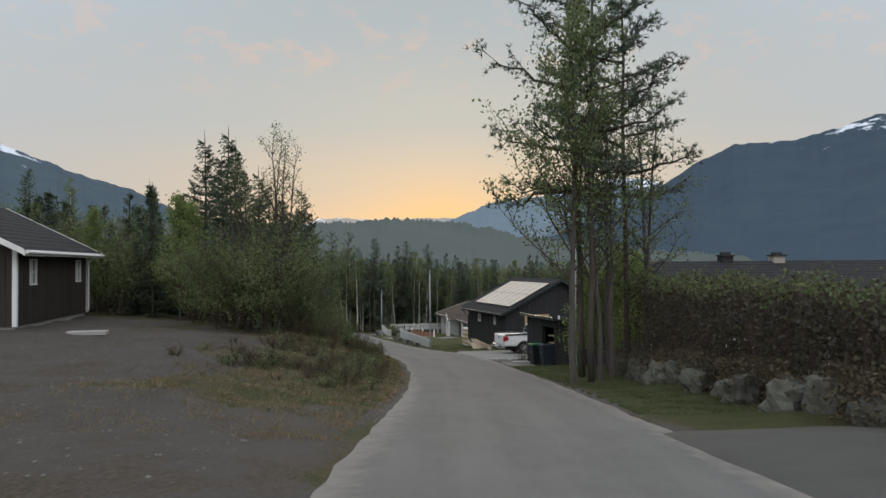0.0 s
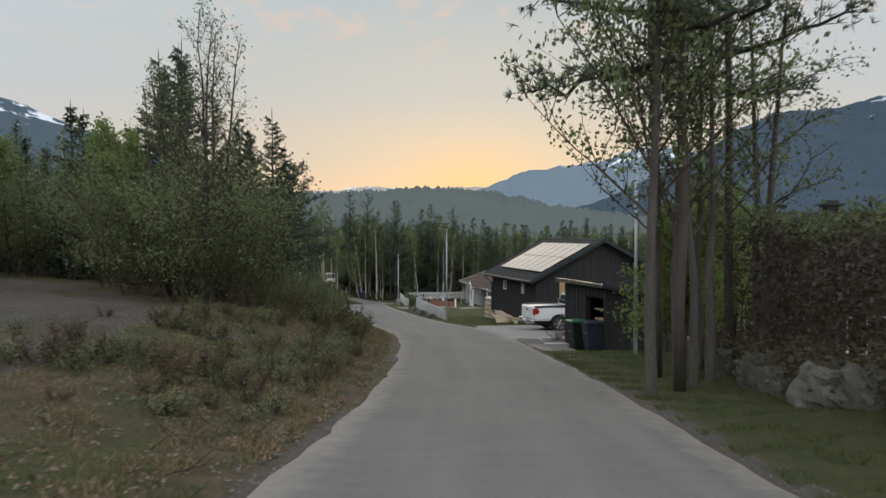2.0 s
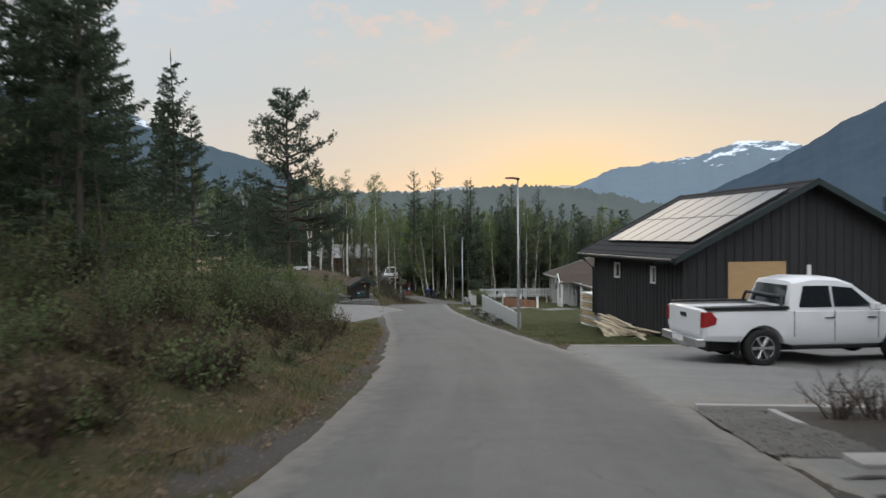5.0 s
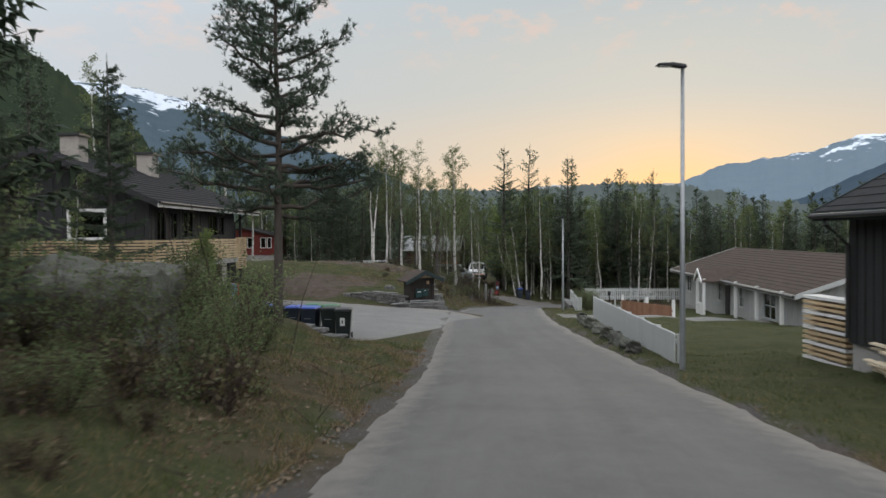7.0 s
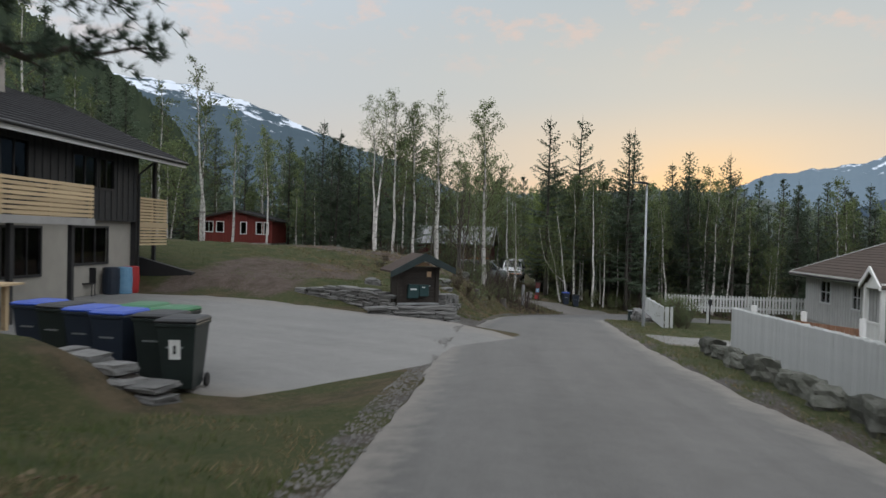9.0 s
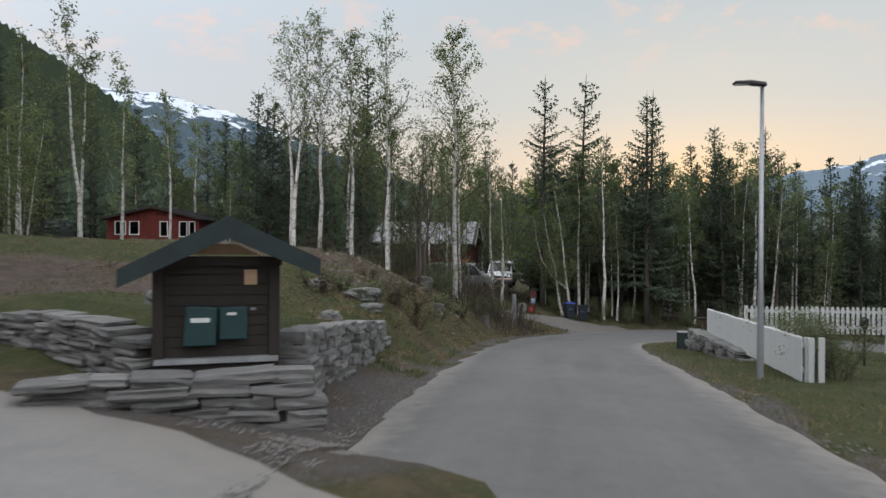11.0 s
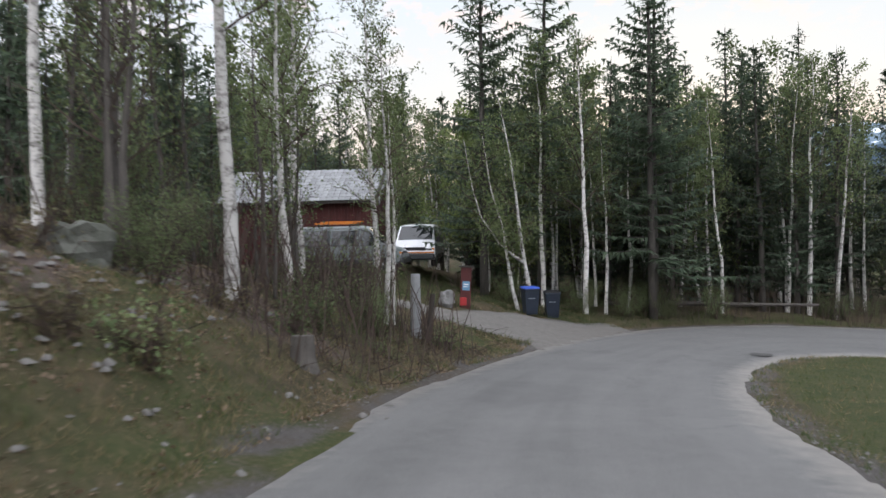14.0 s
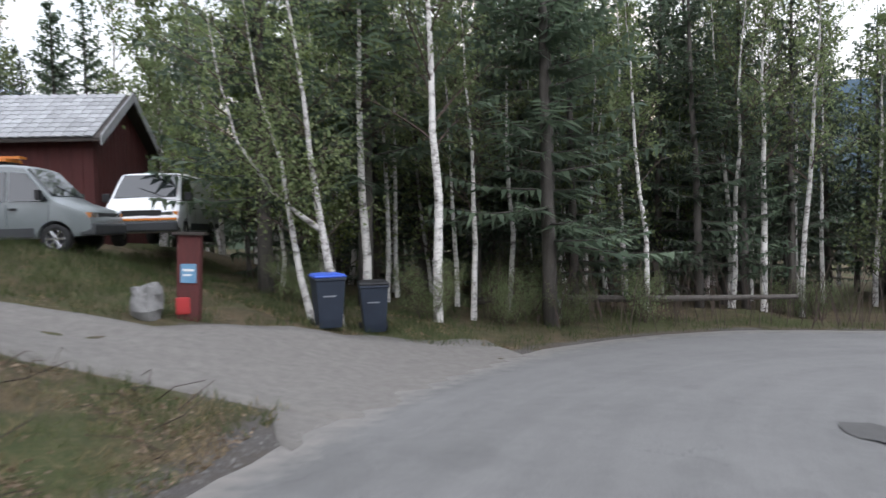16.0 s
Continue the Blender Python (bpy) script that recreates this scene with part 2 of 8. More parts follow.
M_HOUSEWHITE = material("weathered_white_boards", (0.40, 0.40, 0.39), (0.32, 0.32, 0.31), 2.5, 0.75, bump=0.1, fine=40, spread=0.7, vary=0.06)
M_FLAKED = material("flaking_white_paint", (0.52, 0.53, 0.52), (0.16, 0.16, 0.15), 1.6, 0.75, bump=0.15, fine=9, spread=0.06, vary=0.04, bias=0.2)
M_OLDBOARD = material("red_brown_boards", (0.26, 0.14, 0.085), (0.19, 0.10, 0.06), 3, 0.8, bump=0.2, vary=0.15)
M_RAWWOOD = material("new_pine_boards", (0.55, 0.43, 0.27), (0.45, 0.33, 0.19), 3, 0.75, bump=0.15, stretch=(0.6, 6, 6), vary=0.14)
M_PALEBOARD = material("pale_sawn_boards", (0.66, 0.58, 0.44), (0.55, 0.46, 0.33), 3, 0.8, bump=0.15, stretch=(0.6, 6, 6), vary=0.12)
M_PLYWOOD = material("plywood", (0.46, 0.31, 0.16), (0.38, 0.25, 0.12), 2, 0.7, bump=0.1, stretch=(1, 1, 5))
M_PALESTONE = material("pale_rubble_stone", (0.36, 0.34, 0.30), (0.22, 0.205, 0.18), 3, 0.9, bump=0.8, fine=16, spread=0.6)
M_PLASTER = material("cream_plaster", (0.36, 0.335, 0.29), (0.29, 0.27, 0.235), 1.5, 0.9, bump=0.15, fine=110)
M_ROOF = material("black_roof_tile", (0.042, 0.042, 0.044), (0.026, 0.026, 0.028), 3, 0.9, spec=0.12, bump=0.3, vary=0.15)
M_GREYROOF = material("weathered_roof_tile", (0.33, 0.335, 0.34), (0.20, 0.205, 0.205), 5, 0.75, bump=0.3, vary=0.2)
M_BROWNROOF = material("brown_grey_roof", (0.085, 0.066, 0.056), (0.06, 0.048, 0.042), 3, 0.95, bump=0.3, vary=0.12, spec=0.12)
M_METAL = material("galvanised_steel", (0.36, 0.37, 0.38), (0.28, 0.29, 0.30), 6, 0.45, 0.7, bump=0.05)
M_DARKMETAL = material("dark_metal", (0.05, 0.05, 0.052), (0.035, 0.035, 0.037), 6, 0.45, 0.5, bump=0.05)
M_CHROME = material("bright_metal", (0.62, 0.63, 0.64), (0.5, 0.5, 0.51), 6, 0.2, 0.95, bump=0.0)
M_PANEL = material("solar_panel_glass", (0.13, 0.135, 0.145), (0.11, 0.115, 0.125), 2, 0.34, 0.0, bump=0.0, spec=0.7)
M_BIN = material("dark_green_plastic", (0.020, 0.028, 0.026), (0.014, 0.02, 0.019), 4, 0.45, bump=0.05, vary=0.1)
M_BINBLUE = material("dark_blue_plastic", (0.022, 0.03, 0.045), (0.016, 0.022, 0.034), 4, 0.45, bump=0.05)
M_LIDBLUE = material("blue_lid_plastic", (0.04, 0.09, 0.42), (0.03, 0.07, 0.34), 4, 0.45, bump=0.05)
M_LIDGREEN = material("green_lid_plastic", (0.03, 0.16, 0.06), (0.022, 0.12, 0.045), 4, 0.45, bump=0.05)
M_BLACKPLASTIC = material("black_plastic", (0.018, 0.018, 0.019), (0.012, 0.012, 0.013), 5, 0.5, bump=0.05)
M_RUBBER = material("tyre_rubber", (0.022, 0.022, 0.022), (0.014, 0.014, 0.014), 8, 0.85, bump=0.2)
M_CARWHITE = material("white_car_paint", (0.72, 0.73, 0.74), (0.66, 0.67, 0.68), 1.5, 0.22, bump=0.0, spec=0.6)
M_CARGREY = material("grey_green_car_paint", (0.16, 0.18, 0.18), (0.12, 0.135, 0.135), 1.5, 0.3, bump=0.0, spec=0.6)
M_CARTRIM = material("matt_grey_trim", (0.045, 0.048, 0.05), (0.03, 0.032, 0.034), 4, 0.6, bump=0.05)
M_TAIL = material("red_lamp_lens", (0.32, 0.02, 0.02), (0.22, 0.012, 0.012), 6, 0.15, bump=0.0, spec=0.7)
M_ORANGE = material("orange_lamp_lens", (0.55, 0.20, 0.04), (0.42, 0.14, 0.03), 6, 0.2, bump=0.0, spec=0.7)
M_PAPER = material("white_notice_paper", (0.72, 0.72, 0.70), (0.62, 0.62, 0.60), 6, 0.7, bump=0.0)
M_TAN = material("tan_notice_board", (0.55, 0.38, 0.24), (0.47, 0.31, 0.19), 6, 0.8, bump=0.05)
M_TEAL = material("teal_plastic", (0.02, 0.055, 0.055), (0.015, 0.04, 0.042), 5, 0.5, bump=0.05)
M_TARP = material("blue_tarpaulin", (0.16, 0.30, 0.42), (0.09, 0.20, 0.32), 5, 0.6, bump=0.5)
M_REDPLASTIC = material("red_plastic", (0.36, 0.03, 0.03), (0.28, 0.022, 0.022), 5, 0.5, bump=0.0)
M_BRICK = material("pale_chimney_brick", (0.42, 0.38, 0.34), (0.3, 0.27, 0.24), 6, 0.9, bump=0.3)
M_CARGLASS = glass_material("car_glass", (0.015, 0.018, 0.02))
M_PEBBLE = material("grey_pebbles", (0.17, 0.16, 0.148), (0.10, 0.095, 0.088), 1.5, 0.95, bump=0.3, fine=9, spread=0.7)
M_BARK = material("grey_brown_bark", (0.105, 0.094, 0.082), (0.05, 0.045, 0.04), 5, 0.95, bump=0.9, fine=30, stretch=(3, 3, 0.6), vary=0.15)
M_PINEBARK = material("pine_bark", (0.10, 0.084, 0.07), (0.048, 0.041, 0.036), 4, 0.95, bump=1.0, fine=22, stretch=(3, 3, 0.7), vary=0.15)
M_BIRCHBARK = material("birch_bark", (0.50, 0.48, 0.45), (0.07, 0.06, 0.052), 2.6, 0.85, bump=0.4, fine=11, stretch=(1.5, 1.5, 2.6), spread=0.24, vary=0.18, bias=0.085)
M_TWIG = material("brown_twigs", (0.075, 0.052, 0.04), (0.045, 0.033, 0.027), 6, 0.9, bump=0.2, vary=0.15)
M_SPRUCE = leaf_material("spruce_needles", (0.066, 0.094, 0.064), (0.115, 0.150, 0.095), 0.45)
M_PINE = leaf_material("pine_needles", (0.066, 0.096, 0.072), (0.120, 0.155, 0.112), 0.45)
M_BIRCHLEAF = leaf_material("birch_leaves", (0.105, 0.138, 0.06), (0.185, 0.22, 0.10), 0.5)
M_FRESHLEAF = leaf_material("fresh_birch_leaves", (0.17, 0.23, 0.075), (0.26, 0.31, 0.11), 0.6)
M_BUSHLEAF = leaf_material("bush_leaves", (0.095, 0.135, 0.062), (0.185, 0.22, 0.10), 0.5)
M_HEDGELEAF = leaf_material("hedge_leaves", (0.062, 0.048, 0.036), (0.115, 0.10, 0.062), 0.4)
M_GRASS = leaf_material("grass_blades", (0.045, 0.072, 0.024), (0.11, 0.125, 0.048), 0.4)
M_DRYGRASS = leaf_material("dry_grass_blades", (0.15, 0.115, 0.065), (0.27, 0.21, 0.12), 0.4)
M_HEATHER = leaf_material("brown_undergrowth", (0.075, 0.05, 0.032), (0.10, 0.10, 0.045), 0.3)
M_LITTER = leaf_material("fallen_leaves", (0.13, 0.09, 0.06), (0.24, 0.18, 0.12), 0.2)
PLAN = 1.2  # metres in one unit of the sketch plan that ribbons, zones and plants are laid out on


# ---- terrain: the road's centre line (x, y, z, half width), downhill ----
ROAD = [
    (0.84, -48, 3.48, 2.28), (0.84, -18, 1.44, 2.28), (0.96, 0, 0, 2.28), (1.08, 10.8, -0.95, 2.22),
    (1.2, 17.4, -1.63, 2.22), (1.08, 24, -2.26, 2.22), (0.66, 31.2, -2.89, 2.22), (0.12, 37.2, -3.36, 2.28),
    (-0.72, 43.2, -3.83, 2.4), (-2.28, 50.4, -4.51, 2.46), (-3.84, 57.24, -5.08, 2.4), (-5.28, 62.4, -5.41, 2.34),
    (-6.6, 67.2, -5.66, 2.28), (-7.92, 72, -5.9, 2.28), (-9.54, 79.2, -6.34, 2.28), (-10.5, 84, -6.7, 2.4),
    (-11.64, 90, -7.15, 2.4), (-12.48, 94.8, -7.63, 2.58), (-13.2, 100.8, -8.22, 2.7), (-13.08, 105.6, -8.64, 2.64),
    (-12.36, 110.4, -9.07, 2.82), (-10.8, 115.56, -9.52, 3.48), (-7.56, 119.76, -9.9, 4.2), (-3, 121.92, -10.26, 4.56),
    (3.6, 123.6, -10.74, 3.84), (14.4, 126, -11.52, 3.12), (48, 133.2, -14.4, 2.64),
]
# heights of the ground 4.8, 12 and 30 m off the road's edge, by the y of the centre line
SIDE_L = [
    (-48, 3.24, 3.12, 3.12), (-12, 0.84, 0.6, 0.48), (6, -0.5, -0.46, -0.36), (18, -0.86, -0.6, -0.48),
    (30, -1.14, -0.66, -0.36), (42, -2.04, -1.08, 0), (51.6, -3.36, -2.4, -0.96), (57.6, -4.44, -3.96, -3.36),
    (61.8, -4.74, -4.8, -4.68), (64.8, -5.76, -5.88, -5.76), (74.4, -6, -5.88, -5.52), (79.2, -5.88, -5.28, -4.44),
    (88.8, -5.16, -4.32, -3.72), (96, -5.4, -4.32, -3.84), (103.2, -6.36, -5.52, -5.04), (110.4, -8.04, -7.44, -6.6),
    (115.56, -8.7, -7.56, -6.96), (119.76, -9.48, -9.36, -9.12), (126, -11.4, -11.4, -11.64), (133.2, -14.4, -14.4, -14.4),
]
SIDE_R = [
    (-48, 3.24, 2.88, 1.2), (-12, 0.72, 0.36, -1.2), (6, -0.48, -0.72, -2.16), (18, -1.44, -1.8, -3.12),
    (30, -2.76, -3, -3.96), (39.6, -3.66, -3.8, -4.1), (45.6, -4.1, -4.08, -4.2), (54, -4.74, -4.62, -4.92),
    (60, -5.16, -5.28, -5.52), (66, -5.52, -5.76, -6), (78, -6.36, -6.6, -6.96), (90, -7.14, -7.2, -7.44),
    (102, -8.28, -8.16, -8.64), (110.4, -9, -9, -9.6), (119.76, -9.6, -9.72, -10.56), (126, -11.64, -11.88, -12.6),
    (133.2, -14.4, -14.64, -15.6),
]


def smooth_line(rows, step=0.5):
    """Catmull-Rom through the rows, sampled about every step metres."""
    out = []
    P = np.array(rows, float)
    for i in range(len(P) - 1):
        a, b, c, d = P[max(i - 1, 0)], P[i], P[i + 1], P[min(i + 2, len(P) - 1)]
        n = max(2, int(np.hypot(*(c - b)[:2]) / step))
        for k in range(n):
            u = k / n
            out.append(0.5 * (2 * b + (c - a) * u + (2 * a - 5 * b + 4 * c - d) * u * u + (3 * b - a - 3 * c + d) * u ** 3))
    out.append(P[-1])
    return np.array(out)


LINE = smooth_line(ROAD, 1.0)


SEG_A, SEG_D = LINE[:-1], np.diff(LINE, axis=0)
SEG_L2 = (SEG_D[:, :2] ** 2).sum(1)


def road_frame(X, Y):
    """For arrays of places: side (minus left), distance past the road's edge, road height and centre line's y there."""
    X, Y = np.asarray(X, float).ravel(), np.asarray(Y, float).ravel()
    out = np.zeros((4, len(X)))
    for k in range(0, len(X), 4000):
        x, y = X[k:k + 4000, None], Y[k:k + 4000, None]
        u = np.clip(((x - SEG_A[:, 0]) * SEG_D[:, 0] + (y - SEG_A[:, 1]) * SEG_D[:, 1]) / SEG_L2, 0, 1)
        ox, oy = x - SEG_A[:, 0] - u * SEG_D[:, 0], y - SEG_A[:, 1] - u * SEG_D[:, 1]
        d2 = ox * ox + oy * oy
        b = d2.argmin(1)
        r = np.arange(len(b))
        near = SEG_A[b] + u[r, b][:, None] * SEG_D[b]
        out[0, k:k + 4000] = np.sign(ox[r, b] * SEG_D[b, 1] - oy[r, b] * SEG_D[b, 0])
        out[1, k:k + 4000] = np.sqrt(d2[r, b]) - near[:, 3]
        out[2, k:k + 4000], out[3, k:k + 4000] = near[:, 2], near[:, 1]
    return out


def wave(X, Y, size, seed):
    """Cheap smooth unevenness, about -1 to 1."""
    r = np.random.RandomState(seed)
    z = np.zeros(np.shape(X))
    for k in range(5):
        a, f, p = r.uniform(0, 6.28), r.uniform(0.6, 1.7) / size * 6.28, r.uniform(0, 6.28)
        z = z + np.sin((X * math.cos(a) + Y * math.sin(a)) * f + p)
    return z / 3.0


def heights(X, Y):
    X, Y = np.asarray(X, float).ravel(), np.asarray(Y, float).ravel()
    side, dist, rz, ry = road_frame(X, Y)
    d = np.maximum(dist, 0)
    tabs = []
    for tab in (SIDE_L, SIDE_R):
        T = np.array(tab, float)
        tabs.append([np.interp(ry, T[:, 0], T[:, k]) for k in (1, 2, 3)])
    h4, h10, h25 = (np.where(side < 0, tabs[0][k], tabs[1][k]) for k in range(3))

    def ease(u):
        u = np.clip(u, 0, 1)
        return u * u * (3 - 2 * u)
    z = rz + (h4 - rz) * ease(d / 4.8) * 0.6 + (h4 - rz) * np.clip(d / 4.8, 0, 1) * 0.4
    z = np.where(d > 4.8, h4 + (h10 - h4) * np.clip((d - 4.8) / 7.2, 0, 1), z)
    z = np.where(d > 12, h10 + (h25 - h10) * np.clip((d - 12) / 18, 0, 1), z)
    far = np.maximum(d - 30, 0)
    z = z + np.where(side < 0, 9 * (1 - np.exp(-far / 260.0)), -45 * (1 - np.exp(-far / 700.0)))
    rough = np.clip((d - 0.3) / 3.0, 0, 1)
    z = z + rough * (0.10 * wave(X, Y, 5.0, 1) + 0.05 * wave(X, Y, 1.7, 2)) + np.clip(far / 60, 0, 1) * 1.2 * wave(X, Y, 60, 3)
    # the lawn held up by the dry stone wall
    wx = np.interp(Y, [78.0, 79.5, 82.4, 84.6, 86.3], [-12.9, -13.15, -13.9, -14.5, -14.95]) - X
    lawn = np.interp(Y, [78.0, 79.5, 82.4, 84.6, 86.3], [-5.45, -5.46, -5.66, -5.9, -6.08]) + 0.085 * wx
    on = np.clip((wx - 0.05) / 0.3, 0, 1) * np.clip((9.0 - wx) / 5.0, 0, 1) * np.clip((Y - 79.2) / 0.5, 0, 1) * np.clip((87.2 - Y) / 1.2, 0, 1)
    z = z + on * np.maximum(lawn - z, 0)
    # the cut bank and the heap of earth above the bend
    z = z + (side < 0) * np.clip((ry - 85) / 4, 0, 1) * np.clip((105 - ry) / 6, 0, 1) * 0.45 * np.exp(-((d - 2.0) / 1.1) ** 2)
    z = z + 0.75 * np.exp(-((X + 22.0) / 4.0) ** 2 - ((Y - 97.0) / 6.0) ** 2)
    # the rise that the white van stands on
    z = z + 0.9 * np.exp(-((X + 24.5) / 4.0) ** 2 - ((Y - 129.6) / 5.0) ** 2)
    z = z + 0.5 * np.exp(-((X + 22.8) / 2.6) ** 2 - ((Y - 120.6) / 2.2) ** 2)
    flat = np.maximum(plaza_mask(X, Y), 0)
    z = z * (1 - flat) + flat * (-5.92 + 0.008 * (-10.8 - X))
    # the grassy hump before the bins
    ridge = np.clip((-12.2 - X) / 1.0, 0, 1) * np.clip((X + 22) / 4, 0, 1) * np.where(Y > 64.5, np.clip((65.5 - Y) / 0.5, 0, 1), np.exp(-((Y - 64.5) / 2.0) ** 2))
    z = z + ridge * np.maximum(-5.04 - 0.04 * (X + 14) - z, 0)
    return z - 0.05 * (dist < 0.0)


def plaza_mask(X, Y):
    """1 on the paved court in front of the brown house, easing to 0 round it."""
    u = np.clip((np.abs(X + 19.2) - 8.6) / -1.5 + 1, 0, 1)
    v = np.clip((np.abs(Y - 70.8 - 0.15 * (-10.8 - X)) - 5.5) / -1.5 + 1, 0, 1)
    return u * v


def H(x, y):
    return float(heights([x], [y])[0])



# ---- building blocks ----
class Solid:
    """Collects vertices and faces for one mesh."""

    def __init__(self):
        self.v, self.f = [], []

    def add(self, vs, fs, m=None):
        n = len(self.v)
        self.v += [tuple(m @ Vector(p)) for p in vs] if m else [tuple(p) for p in vs]
        self.f += [tuple(n + i for i in q) for q in fs]
        return self

    def box(self, x0, x1, y0, y1, z0, z1, m=None):
        vs = [(x0, y0, z0), (x1, y0, z0), (x1, y1, z0), (x0, y1, z0), (x0, y0, z1), (x1, y0, z1), (x1, y1, z1), (x0, y1, z1)]
        return self.add(vs, [(3, 2, 1, 0), (4, 5, 6, 7), (0, 1, 5, 4), (1, 2, 6, 5), (2, 3, 7, 6), (3, 0, 4, 7)], m)

    def prism(self, outline, y0, y1, m=None):
        """An outline in x and z, pushed along y."""
        n = len(outline)
        vs = [(x, y0, z) for x, z in outline] + [(x, y1, z) for x, z in outline]
        fs = [tuple(range(n)), tuple(range(2 * n - 1, n - 1, -1))] + [((i + 1) % n, i, n + i, n + (i + 1) % n) for i in range(n)]
        return self.add(vs, fs, m)

    def tube(self, pts, radii, n=6, m=None, cap=True):
        """A round rod along points."""
        P = [Vector(p) for p in pts]
        vs, fs = [], []
        for i, p in enumerate(P):
            d = (P[min(i + 1, len(P) - 1)] - P[max(i - 1, 0)]).normalized()
            a = d.orthogonal().normalized() if abs(d.z) < 0.9 else Vector((1, 0, 0))
            a = (a - d * a.dot(d)).normalized()
            b = d.cross(a)
            r = radii[i] if isinstance(radii, (list, tuple)) else radii
            for k in range(n):
                w = 2 * math.pi * k / n
                vs.append(p + r * (math.cos(w) * a + math.sin(w) * b))
        for i in range(len(P) - 1):
            for k in range(n):
                fs.append((i * n + k, i * n + (k + 1) % n, (i + 1) * n + (k + 1) % n, (i + 1) * n + k))
        if cap:
            fs += [tuple(range(n - 1, -1, -1)), tuple((len(P) - 1) * n + k for k in range(n))]
        return self.add(vs, fs, m)

    def tri(self, a, b, c):
        n = len(self.v)
        self.v += [tuple(a), tuple(b), tuple(c)]
        self.f.append((n, n + 1, n + 2))

    def quad(self, a, b, c, d):
        n = len(self.v)
        self.v += [tuple(a), tuple(b), tuple(c), tuple(d)]
        self.f.append((n, n + 1, n + 2, n + 3))

    def mesh(self, name, mat, smooth=False):
        me = bpy.data.meshes.new(name)
        me.from_pydata(self.v, [], self.f)
        me.materials.append(mat)
        if smooth:
            me.polygons.foreach_set("use_smooth", [True] * len(me.polygons))
        me.update()
        return me


def thing(name, m, label, category, group="", kind=""):
    """An Empty that carries the parts of one thing."""
    ob = new(name)
    ob.empty_display_size = 0.2
    ob.matrix_basis = m
    return tagged(ob, label, category, group, kind)


def part(name, solid, mat, parent, label="", bevel=0.0, smooth=False):
    """One mesh under a thing or a part, in the thing's own axes."""
    ob = new(name, solid if isinstance(solid, bpy.types.Mesh) else solid.mesh(name, mat, smooth))
    ob.parent = parent
    if label:
        ob["label"] = label
    if bevel:
        b = ob.modifiers.new("edges", "BEVEL")
        b.width, b.segments, b.limit_method = bevel, 2, "ANGLE"
    return ob


def single(name, solid, mat, m, label, category, group="", kind="", bevel=0.0, smooth=False):
    """A thing that is one mesh."""
    ob = part(name, solid, mat, None, "", bevel, smooth)
    ob.matrix_basis = m
    return tagged(ob, label, category, group, kind)


def frac(x, y, z, octaves=4):
    return noise.fractal(Vector((x, y, z)), 1.0, 2.0, octaves)



# ---- ground: one sheet to the horizon ----
def grid_lines(lo, hi, step, reach, grow=1.22):
    mid = list(np.arange(lo, hi + 1e-6, step))
    out, d = [], step
    while (out[-1] if out else hi) < reach:
        d *= grow
        out.append((out[-1] if out else hi) + d)
    low, d = [], step
    while (low[-1] if low else lo) > -reach:
        d *= grow
        low.append((low[-1] if low else lo) - d)
    return np.array(low[::-1] + mid + out)


gx, gy = grid_lines(-40, 19, 0.55, 4300), grid_lines(-14, 142, 0.55, 4300)
GX, GY = np.meshgrid(gx, gy)
GZ = heights(GX, GY)
nx, ny = len(gx), len(gy)
gv = np.stack([GX.ravel(), GY.ravel(), GZ], 1)
gi = np.arange(nx * ny).reshape(ny, nx)
gf = np.stack([gi[:-1, :-1].ravel(), gi[:-1, 1:].ravel(), gi[1:, 1:].ravel(), gi[1:, :-1].ravel()], 1)
gm = bpy.data.meshes.new("ground")
gm.from_pydata(gv.tolist(), [], gf.tolist())
gm.polygons.foreach_set("use_smooth", [True] * len(gm.polygons))
# what covers the ground: bare gravel, mown grass; the rest is rough growth
g_side, g_dist, g_rz, g_ry = road_frame(GX, GY)
X1, Y1 = GX.ravel() / PLAN, GY.ravel() / PLAN
g_dist = g_dist / PLAN
wob = wave(X1, Y1, 6.0, 5) * 0.9 + wave(X1, Y1, 2.2, 6) * 0.5


def zone(x0, x1, y0, y1, soft=1.0):
    d = np.minimum.reduce([X1 - x0, x1 - X1, Y1 - y0, y1 - Y1]) + wob * soft
    return np.clip(d / 1.0 + 0.5, 0, 1)


gravel = np.maximum.reduce([
    zone(-34, -1.2, -30, 11.5) , zone(-30, -4.6, 8, 24.0), zone(-34, -9.5, 4, 27.5),
    np.clip(1.1 - np.abs(g_dist - 0.05 + 0.2 * wob) / 0.32, 0, 1), zone(-11.6, -9.0, 63.5, 71.0, 0.3), zone(2.0, 6.2, 28.8, 31.6, 0.15),
    zone(1.8, 14, 1.0, 8.7, 0.2),
    np.clip(0.9 - np.abs(Y1 - 63.5 + 0.05 * (X1 + 20)) / 1.2, 0, 1) * (X1 < -19.0) * (X1 > -26),
    zone(-15.2, -10.5, 94.6, 98.4, 0.3), zone(-12.9, -10.0, 91.4, 97.0, 0.3)])
earth = np.maximum(zone(-23, -15.0, 76.5, 87.0, 0.8), 0.62 * zone(-19.6, -15.0, 65.4, 71.8, 1.2))
